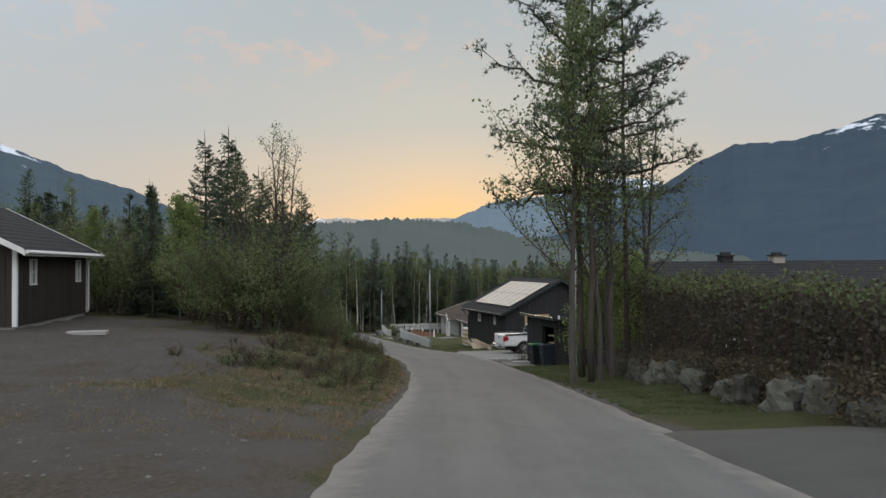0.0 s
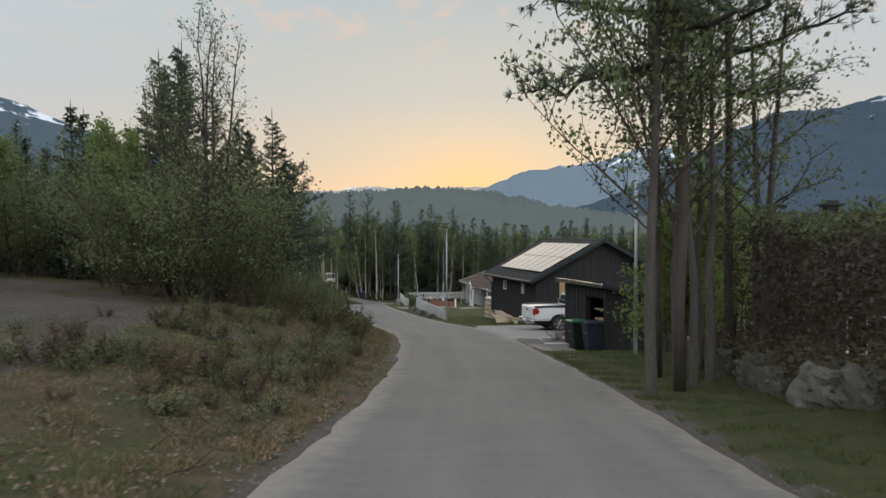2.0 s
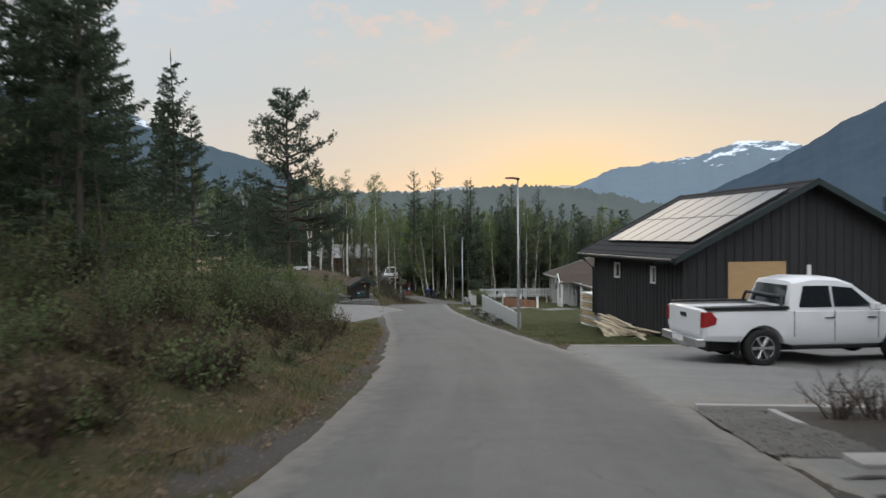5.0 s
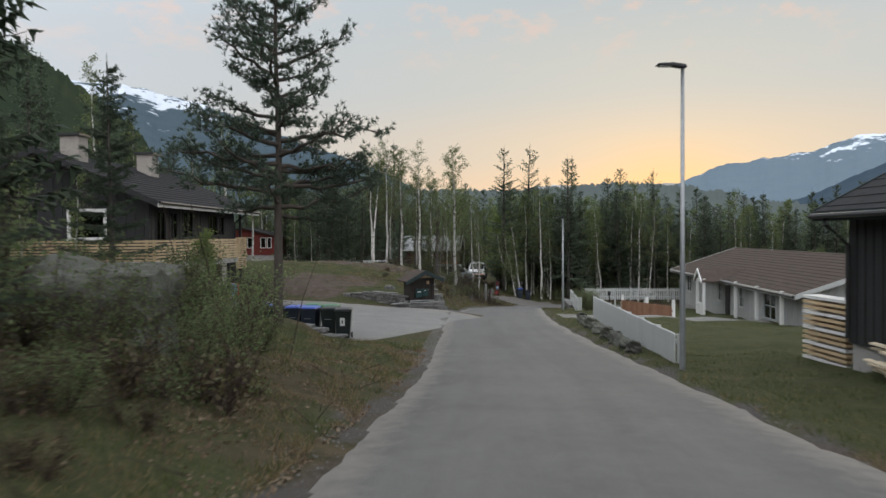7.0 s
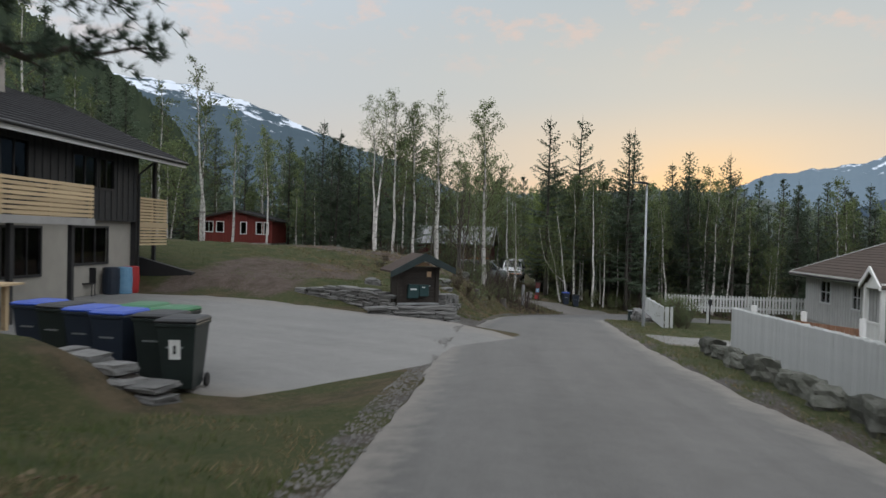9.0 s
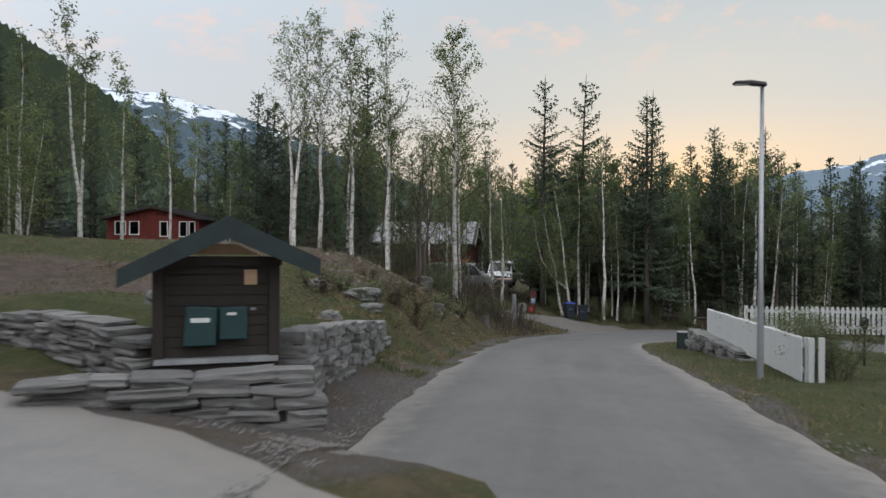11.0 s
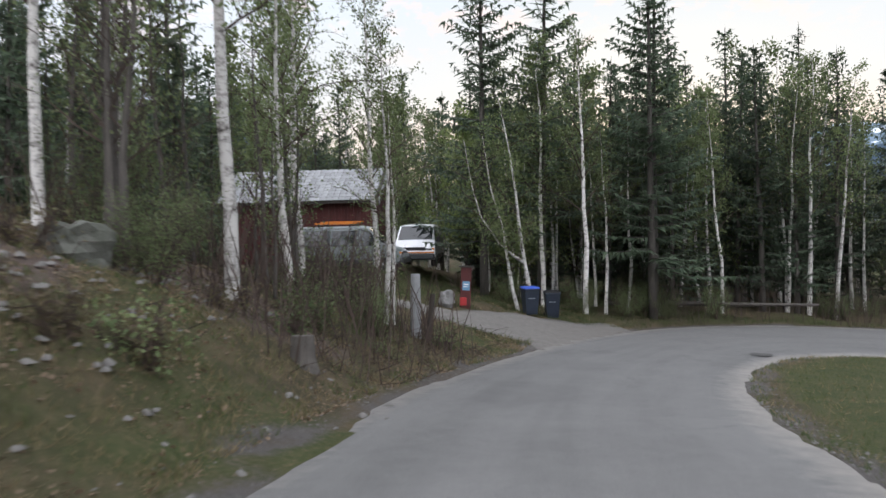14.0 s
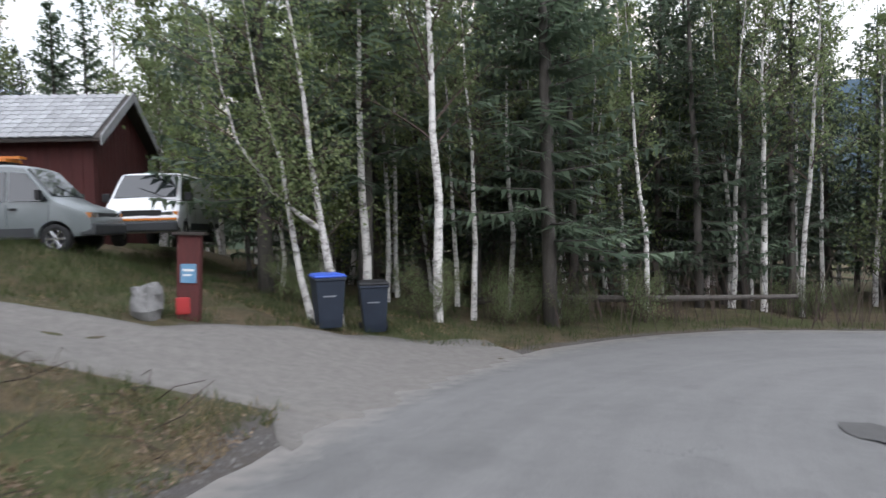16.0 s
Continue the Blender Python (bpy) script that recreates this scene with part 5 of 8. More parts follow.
for x, y, q in [(-34.9, 87.2, 1.1), (-36.2, 88.6, 1.2), (-33.6, 88.4, 1.05), (-38.0, 86.4, 1.15), (-32.0, 90.0, 1.0)]:
    plant(FARBIRCH[int(q * 100) % 3], x, y, q)
wood(-16, 4, 104.6, 108.5, 15, GREEN + FARBIRCH, 0, 0, 1.2, off_lane, (-2.0, 1.5))
wood(-48, -27, 107, 119, 22, FARBIRCH * 2 + SPRUCES + GREEN, 0, 0, 1.8, off_lane, (5.0, 9.0))
wood(20, 60, 70, 100, 16, SPRUCES + FARBIRCH * 2, 0.4, 0.65, 3.0)


# far woods: many small conifers in one mesh
def far_woods(name, count, place, lo, hi, seed, label, mat):
    rng = np.random.RandomState(seed)
    XY = np.array([place(rng) for _ in range(count)])
    Z = heights(XY[:, 0], XY[:, 1])
    TV = []
    for (x, y), z in zip(XY, Z):
        h = rng.uniform(lo, hi)
        r = h * rng.uniform(0.13, 0.2)
        for k in range(46):
            u = rng.uniform(0.02, 1) ** 0.8
            a = rng.uniform(0, 6.28)
            w = r * (1.06 - u) * rng.uniform(0.6, 1.15)
            c, s = math.cos(a), math.sin(a)
            q = rng.uniform(0.25, 0.5) * (1.1 - u) + 0.06
            base = (x, y, z + u * h + 0.04 * h)
            TV += [base, (x + c * w - s * w * q, y + s * w + c * w * q, z + u * h - 0.05 * h), (x + c * w + s * w * q, y + s * w - c * w * q, z + u * h - 0.05 * h)]
        TV += [(x - 0.12, y, z - 0.3), (x + 0.12, y, z - 0.3), (x, y, z + h * 1.04)]
    V = np.array(TV)
    return tagged(new(name, fast_mesh(name, V, np.arange(len(V)).reshape(-1, 3), mat)), label, "woods", kind="stuff")


far_woods("far_woods", 800, lambda r: (r.uniform(-130, 110), r.uniform(155, 310)), 8, 15, 71, "dense spruce woods beyond the bend", M_SPRUCE)
far_woods("hillside_woods", 620, lambda r: (r.uniform(-180, -66), r.uniform(24, 155)), 9, 16, 72, "dark spruce woods climbing behind the houses", M_SPRUCE)
far_woods("valley_woods", 420, lambda r: (r.uniform(58, 230), r.uniform(24, 240)), 6, 11, 73, "woods down in the valley", M_SPRUCE)

# more low growth is planted from these further down; then the patterns themselves are cleared away
PATTERNS = [*NEAR, LUSH, *TALL, *SPRUCES, *SLIM, *FARBIRCH, *BUSHES, *SHRUBS, PINE_A, PINE_B, PINE_D, PINE_C, LEAFY, FRESH, *GREEN, ROADBIRCH, YELLOW, WILLOW, BIRCH_BIG, BIRCH_TWIN, BIRCH_BARE, TRUNKTREE]

# ---- houses ----
def clear_glass(name, tint, gloss=0.02):
    """A pane: lets light through, and mirrors more the flatter it is seen."""
    m = bpy.data.materials.new(name)
    m.use_nodes = True
    N, L = m.node_tree.nodes, m.node_tree.links
    tr, gl, fr, mx = N.new("ShaderNodeBsdfTransparent"), N.new("ShaderNodeBsdfGlossy"), N.new("ShaderNodeFresnel"), N.new("ShaderNodeMixShader")
    tr.inputs[0].default_value = (*tint, 1)
    gl.inputs["Roughness"].default_value = gloss
    fr.inputs[0].default_value = 1.6
    L.new(fr.outputs[0], mx.inputs[0])
    L.new(tr.outputs[0], mx.inputs[1])
    L.new(gl.outputs[0], mx.inputs[2])
    L.new(mx.outputs[0], N["Material Output"].inputs[0])
    return m


M_PANE = clear_glass("window_pane", (0.55, 0.58, 0.58))


def board_wall(name, parent, M, length, base, top, holes, mat, board=0.145, thick=0.16, seed=1, label=""):
    """A clad wall: boards side by side along x, outer face at y = 0 looking to -y; top: a height or a function of x."""
    rng = random.Random(seed)
    core = Solid().box(0.0, length, thick * 0.55, thick * 0.6, base, base + 0.01, M)
    wall = part(name, core, mat, parent, label)
    n = max(1, round(length / board))
    tall = top if callable(top) else (lambda x: top)
    cuts = sorted({0.0, length, *[length * i / n for i in range(n + 1)], *[h[0] for h in holes], *[h[1] for h in holes]})
    for a, b in zip(cuts[:-1], cuts[1:]):
        if b - a < 0.004:
            continue
        mid = (a + b) / 2
        y0 = -0.02 * (int(mid / board) % 2) - rng.uniform(0, 0.004)
        spans, z = [], base
        for h in sorted((h for h in holes if h[0] - 1e-6 <= mid <= h[1] + 1e-6), key=lambda h: h[2]):
            spans.append((z, h[2], False))
            z = h[3]
        spans.append((z, None, True))
        for z0, z1, last in spans:
            ta, tb = (tall(a), tall(b)) if last else (z1, z1)
            if max(ta, tb) - z0 < 0.01:
                continue
            g = 0.003
            vs = [(a + g, y0, z0), (b - g, y0, z0), (b - g, thick, z0), (a + g, thick, z0), (a + g, y0, ta), (b - g, y0, tb), (b - g, thick, tb), (a + g, thick, ta)]
            part("board", Solid().add(vs, [(3, 2, 1, 0), (4, 5, 6, 7), (0, 1, 5, 4), (1, 2, 6, 5), (2, 3, 7, 6), (3, 0, 4, 7)], M), mat, wall)
    return wall


def window(parent, M, x0, x1, z0, z1, frame_mat, bars=(1, 1), wide=0.07, label="", name="window"):
    """A window in a wall's hole: frame, panes and glazing bars as parts of it."""
    f = Solid()
    f.box(x0 - wide, x1 + wide, -0.045, 0.08, z1, z1 + wide, M).box(x0 - wide, x1 + wide, -0.055, 0.08, z0 - wide, z0, M)
    f.box(x0 - wide, x0, -0.045, 0.08, z0, z1, M).box(x1, x1 + wide, -0.045, 0.08, z0, z1, M)
    w = part(name, f, frame_mat, parent, label)
    nx, nz = bars
    for i in range(1, nx):
        x = x0 + (x1 - x0) * i / nx
        part("glazing_bar", Solid().box(x - 0.02, x + 0.02, -0.01, 0.05, z0, z1, M), frame_mat, w)
    for i in range(1, nz):
        z = z0 + (z1 - z0) * i / nz
        part("glazing_bar", Solid().box(x0, x1, -0.012, 0.048, z - 0.02, z + 0.02, M), frame_mat, w)
    p = Solid()
    p.box(x0, x1, 0.02, 0.028, z0, z1, M)
    part("pane", p, M_PANE, w, "dark window glass").visible_shadow = False
    return w


def gable_roof(parent, W, y0, y1, eave, ridge, over, mat, trim, thick=0.14, name="roof", trim_label="", fascia=0.2):
    """Two slopes over a body from x = 0 to W, ridge along y at W / 2; over: how far the eaves stand out."""
    pitch = (ridge - eave) / (W / 2)
    xe = -over
    ze = eave - pitch * over
    s, laps = Solid(), []
    for sg, xa in ((1, xe), (-1, W - xe)):
        mid = W / 2
        vs = [(xa, y0, ze), (mid, y0, ridge), (mid, y1, ridge), (xa, y1, ze), (xa, y0, ze + thick), (mid, y0, ridge + thick), (mid, y1, ridge + thick), (xa, y1, ze + thick)]
        s.add(vs, [(3, 2, 1, 0), (4, 5, 6, 7), (0, 1, 5, 4), (1, 2, 6, 5), (2, 3, 7, 6), (3, 0, 4, 7)])
        # battens give the covering its rows
        n = max(3, int((W / 2 + over) / 0.32))
        for i in range(n):
            u = (i + 0.5) / n
            x, z = xa + (mid - xa) * u, ze + (ridge - ze) * u + thick
            laps.append(Solid().box(min(x, x + sg * 0.05), max(x, x + sg * 0.05), y0 + 0.02, y1 - 0.02, z - 0.02, z + 0.018))
    r = part(name, s, mat, parent)
    for lap in laps:
        part("tile_course", lap, mat, r)
    for y in (y0, y1):
        sgn = -1 if y == y0 else 1
        for xa, side in ((xe, 1), (W - xe, -1)):
            b = Solid()
            q = [(xa, ze - fascia + thick + 0.03), (xa, ze + thick + 0.03), (W / 2, ridge + thick + 0.03), (W / 2, ridge + thick + 0.03 - fascia)]
            b.prism(q if side == 1 else q[::-1], y + sgn * 0.0, y + sgn * 0.035)
            part("barge_board", b, trim, r, trim_label)
    for xa in (xe, W - xe):
        sg = -1 if xa < 0 else 1
        part("fascia", Solid().box(min(xa, xa + sg * 0.03), max(xa, xa + sg * 0.03), y0, y1, ze - 0.06, ze + thick), trim, r, trim_label)
        gut = Solid().tube([(xa + sg * 0.09, y0 + 0.05, ze + 0.06), (xa + sg * 0.09, y1 - 0.05, ze + 0.04)], 0.055, 8)
        part("gutter", gut, M_DARKMETAL if trim is not M_WHITE else M_WHITE, r)
    return r


def side_frames(W, L):
    """Frames of the four walls: near gable, right, far gable, left."""
    return {"near": (pose(0, 0, 0), W), "right": (pose(W, 0, 0, 0, 0, 90), L), "far": (pose(W, L, 0, 0, 0, 180), W), "left": (pose(0, L, 0, 0, 0, 270), L)}


def gable_house(name, m, W, L, base, eave, ridge, over, gover, wall_mat, roof_mat, trim, label, holes=None, windows=True, sash=None, bars=(1, 1), category="house", corner=None):
    ob = thing(name, m, label, category)
    holes = holes or {}
    for k, (M, length) in side_frames(W, L).items():
        top = (lambda x, W=W: eave + (ridge - eave) * (1 - abs(x - W / 2) / (W / 2))) if k in ("near", "far") else eave
        board_wall("wall", ob, M, length, base, top, [h[:4] for h in holes.get(k, ())], wall_mat, seed=len(k))
        for h in holes.get(k, ()):
            if len(h) == 4 or h[4]:
                window(ob, M, *h[:4], sash or trim, h[4] if len(h) > 4 else bars)
    if corner:
        for x, y in ((0, 0), (W, 0), (0, L), (W, L)):
            part("corner_board", Solid().box(x - 0.07, x + 0.07, y - 0.07, y + 0.07, base, eave), corner, ob)
    gable_roof(ob, W, -gover, L + gover, eave, ridge, over, roof_mat, trim)
    part("foundation", Solid().box(0.05, W - 0.05, 0.05, L - 0.05, base - 1.2, base + 0.02), M_CONCRETE, ob)
    part("floor", Solid().box(0.17, W - 0.17, 0.17, L - 0.17, base + 0.02, base + 0.1), M_DARKWOOD, ob)
    return ob


# the dark garage beside the gravel yard
yard = gable_house("garage", pose(-14.45, 24.8, -0.5, 0, 0, 10.3) @ pose(-7.0, 0, 0), 7.0, 8.0, 0.02, 2.72, 4.5, 0.5, 0.65, M_DARKWOOD, M_ROOF, M_WHITE, "dark-stained timber garage with white trim by a gravel yard",
                   {"right": [(1.35, 1.85, 1.45, 2.25, (2, 2)), (6.55, 7.05, 1.45, 2.25, (2, 2))], "near": [(1.2, 6.0, 0.05, 2.25, None)]}, corner=M_WHITE)
door = part("garage_door", Solid().box(1.2, 6.0, 0.06, 0.11, 0.05, 2.25), M_BLACKWOOD, yard)
for x in (1.13, 5.93):
    part("door_trim", Solid().box(x, x + 0.14, -0.06, 0.04, 0.03, 2.32), M_WHITE, yard)
part("downpipe", Solid().tube([(7.42, 7.9, 2.5), (7.12, 7.9, 2.2), (7.12, 7.9, 0.1)], 0.04, 8), M_WHITE, yard)

# the dark house with solar panels
ground_z = -4.42
solar = gable_house("house", pose(4.225, 50.595, ground_z, 0, 0, 16), 7.9, 8.2, 0.0, 2.66, 4.72, 0.45, 0.5, M_BLACKWOOD, M_ROOF, M_GREENBLACK, "black timber house with solar panels on its roof",
                    {"left": [(2.5, 2.95, 1.72, 2.15, (1, 1)), (5.9, 6.2, 1.72, 2.15, (1, 1))], "near": [(1.4, 3.25, 1.2, 2.42, None), (3.9, 4.02, 1.95, 2.3, None)]}, sash=M_WHITE)
part("boarded_opening", Solid().box(1.4, 3.25, 0.0, 0.05, 1.2, 2.42), M_PLYWOOD, solar, "new plywood over an opening")
part("wall_lamp", Solid().box(3.9, 4.02, -0.06, 0.06, 1.95, 2.3), M_WHITE, solar)
part("downpipe", Solid().tube([(-0.52, 8.1, 2.45), (-0.52, 8.1, 2.3), (-0.08, 8.1, 1.9), (-0.08, 8.1, 0.1)], 0.045, 8), M_DARKMETAL, solar)
pitch = math.atan2(4.72 - 2.66, 3.95)
panel_mesh = Solid().box(0, 1.66, 0, 1.02, 0, 0.035).mesh("solar_panel", M_PANEL)
rim_mesh = Solid().box(0, 1.66, -0.012, 0.0, -0.01, 0.04).box(0, 1.66, 1.02, 1.032, -0.01, 0.04).box(-0.012, 0, -0.012, 1.032, -0.01, 0.04).box(1.66, 1.672, -0.012, 1.032, -0.01, 0.04).mesh("rim", M_DARKMETAL)
for r in range(2):
    for c in range(7):
        along_x = 0.82 + r * 1.70
        p = part("solar_panel", panel_mesh, None, solar, "pale shining solar panel")
        p.matrix_basis = pose(-0.45 + along_x * math.cos(pitch), -0.12 + c * 1.06, 2.66 - 0.45 * math.tan(pitch) + along_x * math.sin(pitch) + 0.2, 0, -math.degrees(pitch), 0)
        part("rim", rim_mesh, None, p)

# the long dark house behind the hedge
long_house = gable_house("house", pose(9.5, 44.6, -3.9, 0, 0, -86), 12.4, 14.0, -0.2, 2.75, 5.35, 0.6, 0.6, M_BLACKWOOD, M_ROOF, M_GREENBLACK, "long dark timber house below the hedge",
                         {"near": [(2.6, 3.4, 1.0, 2.1), (8.6, 9.6, 1.0, 2.1)], "right": [(2, 3.2, 0.9, 2.0), (6, 7.4, 0.9, 2.0), (10, 11.2, 0.9, 2.0)]}, sash=M_WHITE, bars=(2, 1))
for y, mat, h in ((4.6, M_ROOF, 0.4), (7.4, M_BRICK, 0.38)):
    c = part("chimney", Solid().box(5.9, 6.5, y, y + 0.6, 4.8, 5.35 + h), mat, long_house)
    part("cap", Solid().box(5.82, 6.58, y - 0.08, y + 0.68, 5.35 + h, 5.42 + h).box(6.0, 6.4, y + 0.1, y + 0.5, 5.42 + h, 5.55 + h), M_DARKMETAL, c)

# the low white house
white = gable_house("house", pose(4.06, 76.2, -7.1, 0, 0, 12), 8.0, 21.7, 0.0, 2.3, 3.65, 0.55, 0.6, M_HOUSEWHITE, M_BROWNROOF, M_FENCE, "low white timber house with a brown-grey roof",
                    {"left": [(2.0, 3.2, 0.95, 1.9), (5.6, 6.4, 0.95, 1.9), (9.4, 10.1, 0.95, 1.9), (13.3, 14.0, 0.95, 1.9), (17.0, 18.6, 0.8, 1.95)], "near": [(3.0, 4.4, 0.9, 1.9)]}, bars=(2, 2))
porch = Solid()
porch.prism([(-0.8, 2.1), (0, 2.72), (0.8, 2.1), (0.8, 2.18), (0, 2.81), (-0.8, 2.18)], -1.5, 1.5)
pr = part("porch_roof", Solid().add(porch.v, porch.f, pose(-0.1, 10.66, 0, 0, 0, 90)), M_BROWNROOF, white)
for sg in (-1, 1):
    edge = Solid().prism([(0, 2.71), (0, 2.87), (sg * 0.85, 2.21), (sg * 0.85, 2.05)][::sg], -1.56, -1.5)
    part("porch_trim", Solid().add(edge.v, edge.f, pose(-0.1, 10.66, 0, 0, 0, 270)), M_WHITE, white)
tri_wall = Solid().prism([(-0.7, 2.1), (0.7, 2.1), (0, 2.64)], -1.4, -1.3)
part("porch_gable", Solid().add(tri_wall.v, tri_wall.f, pose(-0.1, 10.66, 0, 0, 0, 270)), M_WHITE, white)
for y in (10.01, 11.31, 1.0, 4.2, 7.4):
    x = -1.45 if y > 8 else -0.52
    part("porch_post", Solid().box(x - 0.07, x + 0.07, y - 0.07, y + 0.07, -0.3, 2.3), M_WHITE, white)
for k in range(10):
    part("railing_slat", Solid().box(-1.48, -1.44, 10.08 + k * 0.122, 10.15 + k * 0.122, 0.1, 0.85), M_WHITE, white)
part("railing", Solid().box(-1.5, -1.42, 10.01, 11.31, 0.85, 0.93), M_WHITE, white)
part("porch_floor", Solid().box(-1.6, 0, 9.56, 11.76, -0.5, 0.06), M_CONCRETE, white)
part("porch_door", Solid().box(-0.05, 0.0, 10.06, 10.86, 0.1, 2.05), M_DARKMETAL, white)

# the brown house with balconies above the paved court
brown_m = pose(-24.62, 81.1, -5.85, 0, 0, 15) @ pose(0, 0, 0)
bh = thing("house", brown_m, "two-storey dark brown house with new pale balcony railings", "house")
# local axes: y runs along the front (down to the left end at y = -19), x towards the court; the eaves stand over x = 0
LEFT, RIGHT = -13.2, -2.05
front = pose(-0.75, LEFT, 0, 0, 0, 90)
FLOOR2 = 2.55
up_holes = [(0.7, 1.6, 2.75, 4.6), (2.1, 2.9, 3.5, 4.6), (3.66, 4.81, 3.55, 4.7), (7.02, 8.3, 3.65, 4.6), (8.5, 9.37, 3.65, 4.6)]
board_wall("upper_wall", bh, front, RIGHT - LEFT, FLOOR2, 5.16, up_holes, M_BLACKWOOD, board=0.19)
for h in up_holes:
    window(bh, front, *h, M_BLACKWOOD, (2, 1))
low_front = pose(-0.95, LEFT, 0, 0, 0, 90)
low_holes = [(0.5, 1.7, 0.05, 2.1), (2.85, 3.55, 0.05, 2.1), (4.0, 5.7, 0.9, 2.25), (7.25, 9.37, 1.15, 2.3)]
xs = sorted({0, RIGHT - LEFT, *[h[0] for h in low_holes], *[h[1] for h in low_holes]})
lower = Solid().box(0, RIGHT - LEFT, 0.02, 0.18, -0.6, -0.02, low_front)
lower = part("lower_wall", lower, M_PLASTER, bh, "cream plastered ground-floor wall")
for a, b in zip(xs[:-1], xs[1:]):
    hit = [h for h in low_holes if h[0] <= (a + b) / 2 <= h[1]]
    for z0, z1 in ((-0.02, hit[0][2]), (hit[0][3], FLOOR2)) if hit else ((-0.02, FLOOR2),):
        part("wall_panel", Solid().box(a, b, 0, 0.2, z0, z1, low_front), M_PLASTER, lower)
for h in low_holes:
    window(bh, low_front, *h, M_BLACKWOOD, (3, 1) if h[1] - h[0] > 1.4 else (2, 1))
end = pose(-0.75, RIGHT, 0, 0, 0, 180)
apex = lambda x: 5.16 + (7.05 - 5.16) * (1 - abs(x - 4.3) / 4.3)
board_wall("gable_wall", bh, end, 8.6, 0.0, apex, [], M_BLACKWOOD, board=0.19)
board_wall("gable_wall", bh, pose(-9.35, LEFT, 0), 8.6, 0.0, apex, [(5.3, 6.7, 3.55, 4.6)], M_BLACKWOOD, board=0.19)
window(bh, pose(-9.35, LEFT, 0), 5.3, 6.7, 3.55, 4.6, M_WHITE, (1, 1), 0.14)
part("back_wall", Solid().box(-9.4, -9.2, LEFT, RIGHT, -0.5, 5.16), M_DARKWOOD, bh)
part("upper_floor", Solid().box(-9.2, -0.96, LEFT + 0.2, RIGHT - 0.2, FLOOR2 - 0.2, FLOOR2), M_DARKWOOD, bh)
slope, laps2 = Solid(), []
pitch2 = (7.05 - 5.16) / 4.3
for xa, xm in ((0.0, -5.05), (-10.1, -5.05)):
    za = 5.16 - pitch2 * 0.75 + 0.02
    slope.add([(xa, LEFT - 0.9, za), (xm, LEFT - 0.9, 7.07), (xm, 0.2, 7.07), (xa, 0.2, za), (xa, LEFT - 0.9, za + 0.16), (xm, LEFT - 0.9, 7.23), (xm, 0.2, 7.23), (xa, 0.2, za + 0.16)],
              [(3, 2, 1, 0), (4, 5, 6, 7), (0, 1, 5, 4), (1, 2, 6, 5), (2, 3, 7, 6), (3, 0, 4, 7)])
    for i in range(16):
        u = (i + 0.5) / 16
        x, z = xa + (xm - xa) * u, za + (7.07 - za) * u + 0.16
        laps2.append(Solid().box(x - 0.03, x + 0.03, LEFT - 0.88, -0.02, z - 0.02, z + 0.02))
roof2 = part("roof", slope, M_ROOF, bh)
for lap in laps2:
    part("tile_course", lap, M_ROOF, roof2)
part("fascia", Solid().box(0.0, 0.035, LEFT - 0.9, 0.2, 4.76, 4.92), M_WHITE, roof2, "pale eaves board")
part("gutter", Solid().tube([(0.1, LEFT - 0.9, 4.94), (0.1, 0.2, 4.92)], 0.06, 8), M_DARKMETAL, roof2)
for y0, y1 in ((LEFT - 0.935, LEFT - 0.9), (0.2, 0.235)):
    for xa in (0.0, -10.1):
        q = [(xa, 4.76), (xa, 5.02), (-5.05, 7.25), (-5.05, 6.98)]
        part("barge_board", Solid().prism(q if xa < 0 else q[::-1], y0, y1), M_BLACKWOOD, roof2)
ch = part("chimney", Solid().box(-4.4, -3.6, -6.2, -5.4, 6.0, 7.75), M_BRICK, bh)
part("cap", Solid().box(-4.5, -3.5, -6.3, -5.3, 7.75, 7.86), M_DARKMETAL, ch)
ch = part("chimney", Solid().box(-4.9, -4.1, -12.4, -11.6, 6.0, 7.9), M_BRICK, bh)
part("cap", Solid().box(-5.0, -4.0, -12.5, -11.5, 7.9, 8.0), M_DARKMETAL, ch)
part("downpipe", Solid().tube([(0.02, RIGHT - 0.1, 4.86), (-0.68, RIGHT - 0.1, 4.3), (-0.68, RIGHT - 0.1, 0.1)], 0.05, 8), M_BLACKPLASTIC, bh)
# balconies: long one along the front, short one at the corner
for y0, y1, x0, x1, name in ((-18.06, -9.0, -0.75, 1.6, "balcony"), (RIGHT + 0.02, 0.25, -2.6, -0.72, "corner_balcony")):
    main = name == "balcony"
    bal = part(name, Solid().box(x0, x1, y0, y1, FLOOR2 - 0.16, FLOOR2 - 0.02), M_CONCRETE if main else M_RAWWOOD, bh)
    part("edge_beam", Solid().box(x1 - 0.05, x1 + 0.02, y0, y1, FLOOR2 - 0.19, FLOOR2 + 0.0), M_CONCRETE if main else M_RAWWOOD, bal)
    ny = max(2, int((y1 - y0) / 1.6))
    for i in range(ny + 1):
        y = y0 + 0.05 + (y1 - y0 - 0.1) * i / ny
        part("post", Solid().box(x1 - 0.12, x1 - 0.05, y - 0.035, y + 0.035, FLOOR2 - 0.1, FLOOR2 + 0.9), M_RAWWOOD, bal)
    for i in range(8 if main else 16):
        z = FLOOR2 + 0.03 + i * 0.112 if main else FLOOR2 - 0.85 + i * 0.114
        part("rail_board", Solid().box(x1 - 0.045, x1 - 0.015, y0, y1, z, z + 0.075), M_RAWWOOD, bal, "pale new pine rail")
        part("rail_board", Solid().box(x0, x1 - 0.05, y1 - 0.03, y1, z, z + 0.075), M_RAWWOOD, bal)
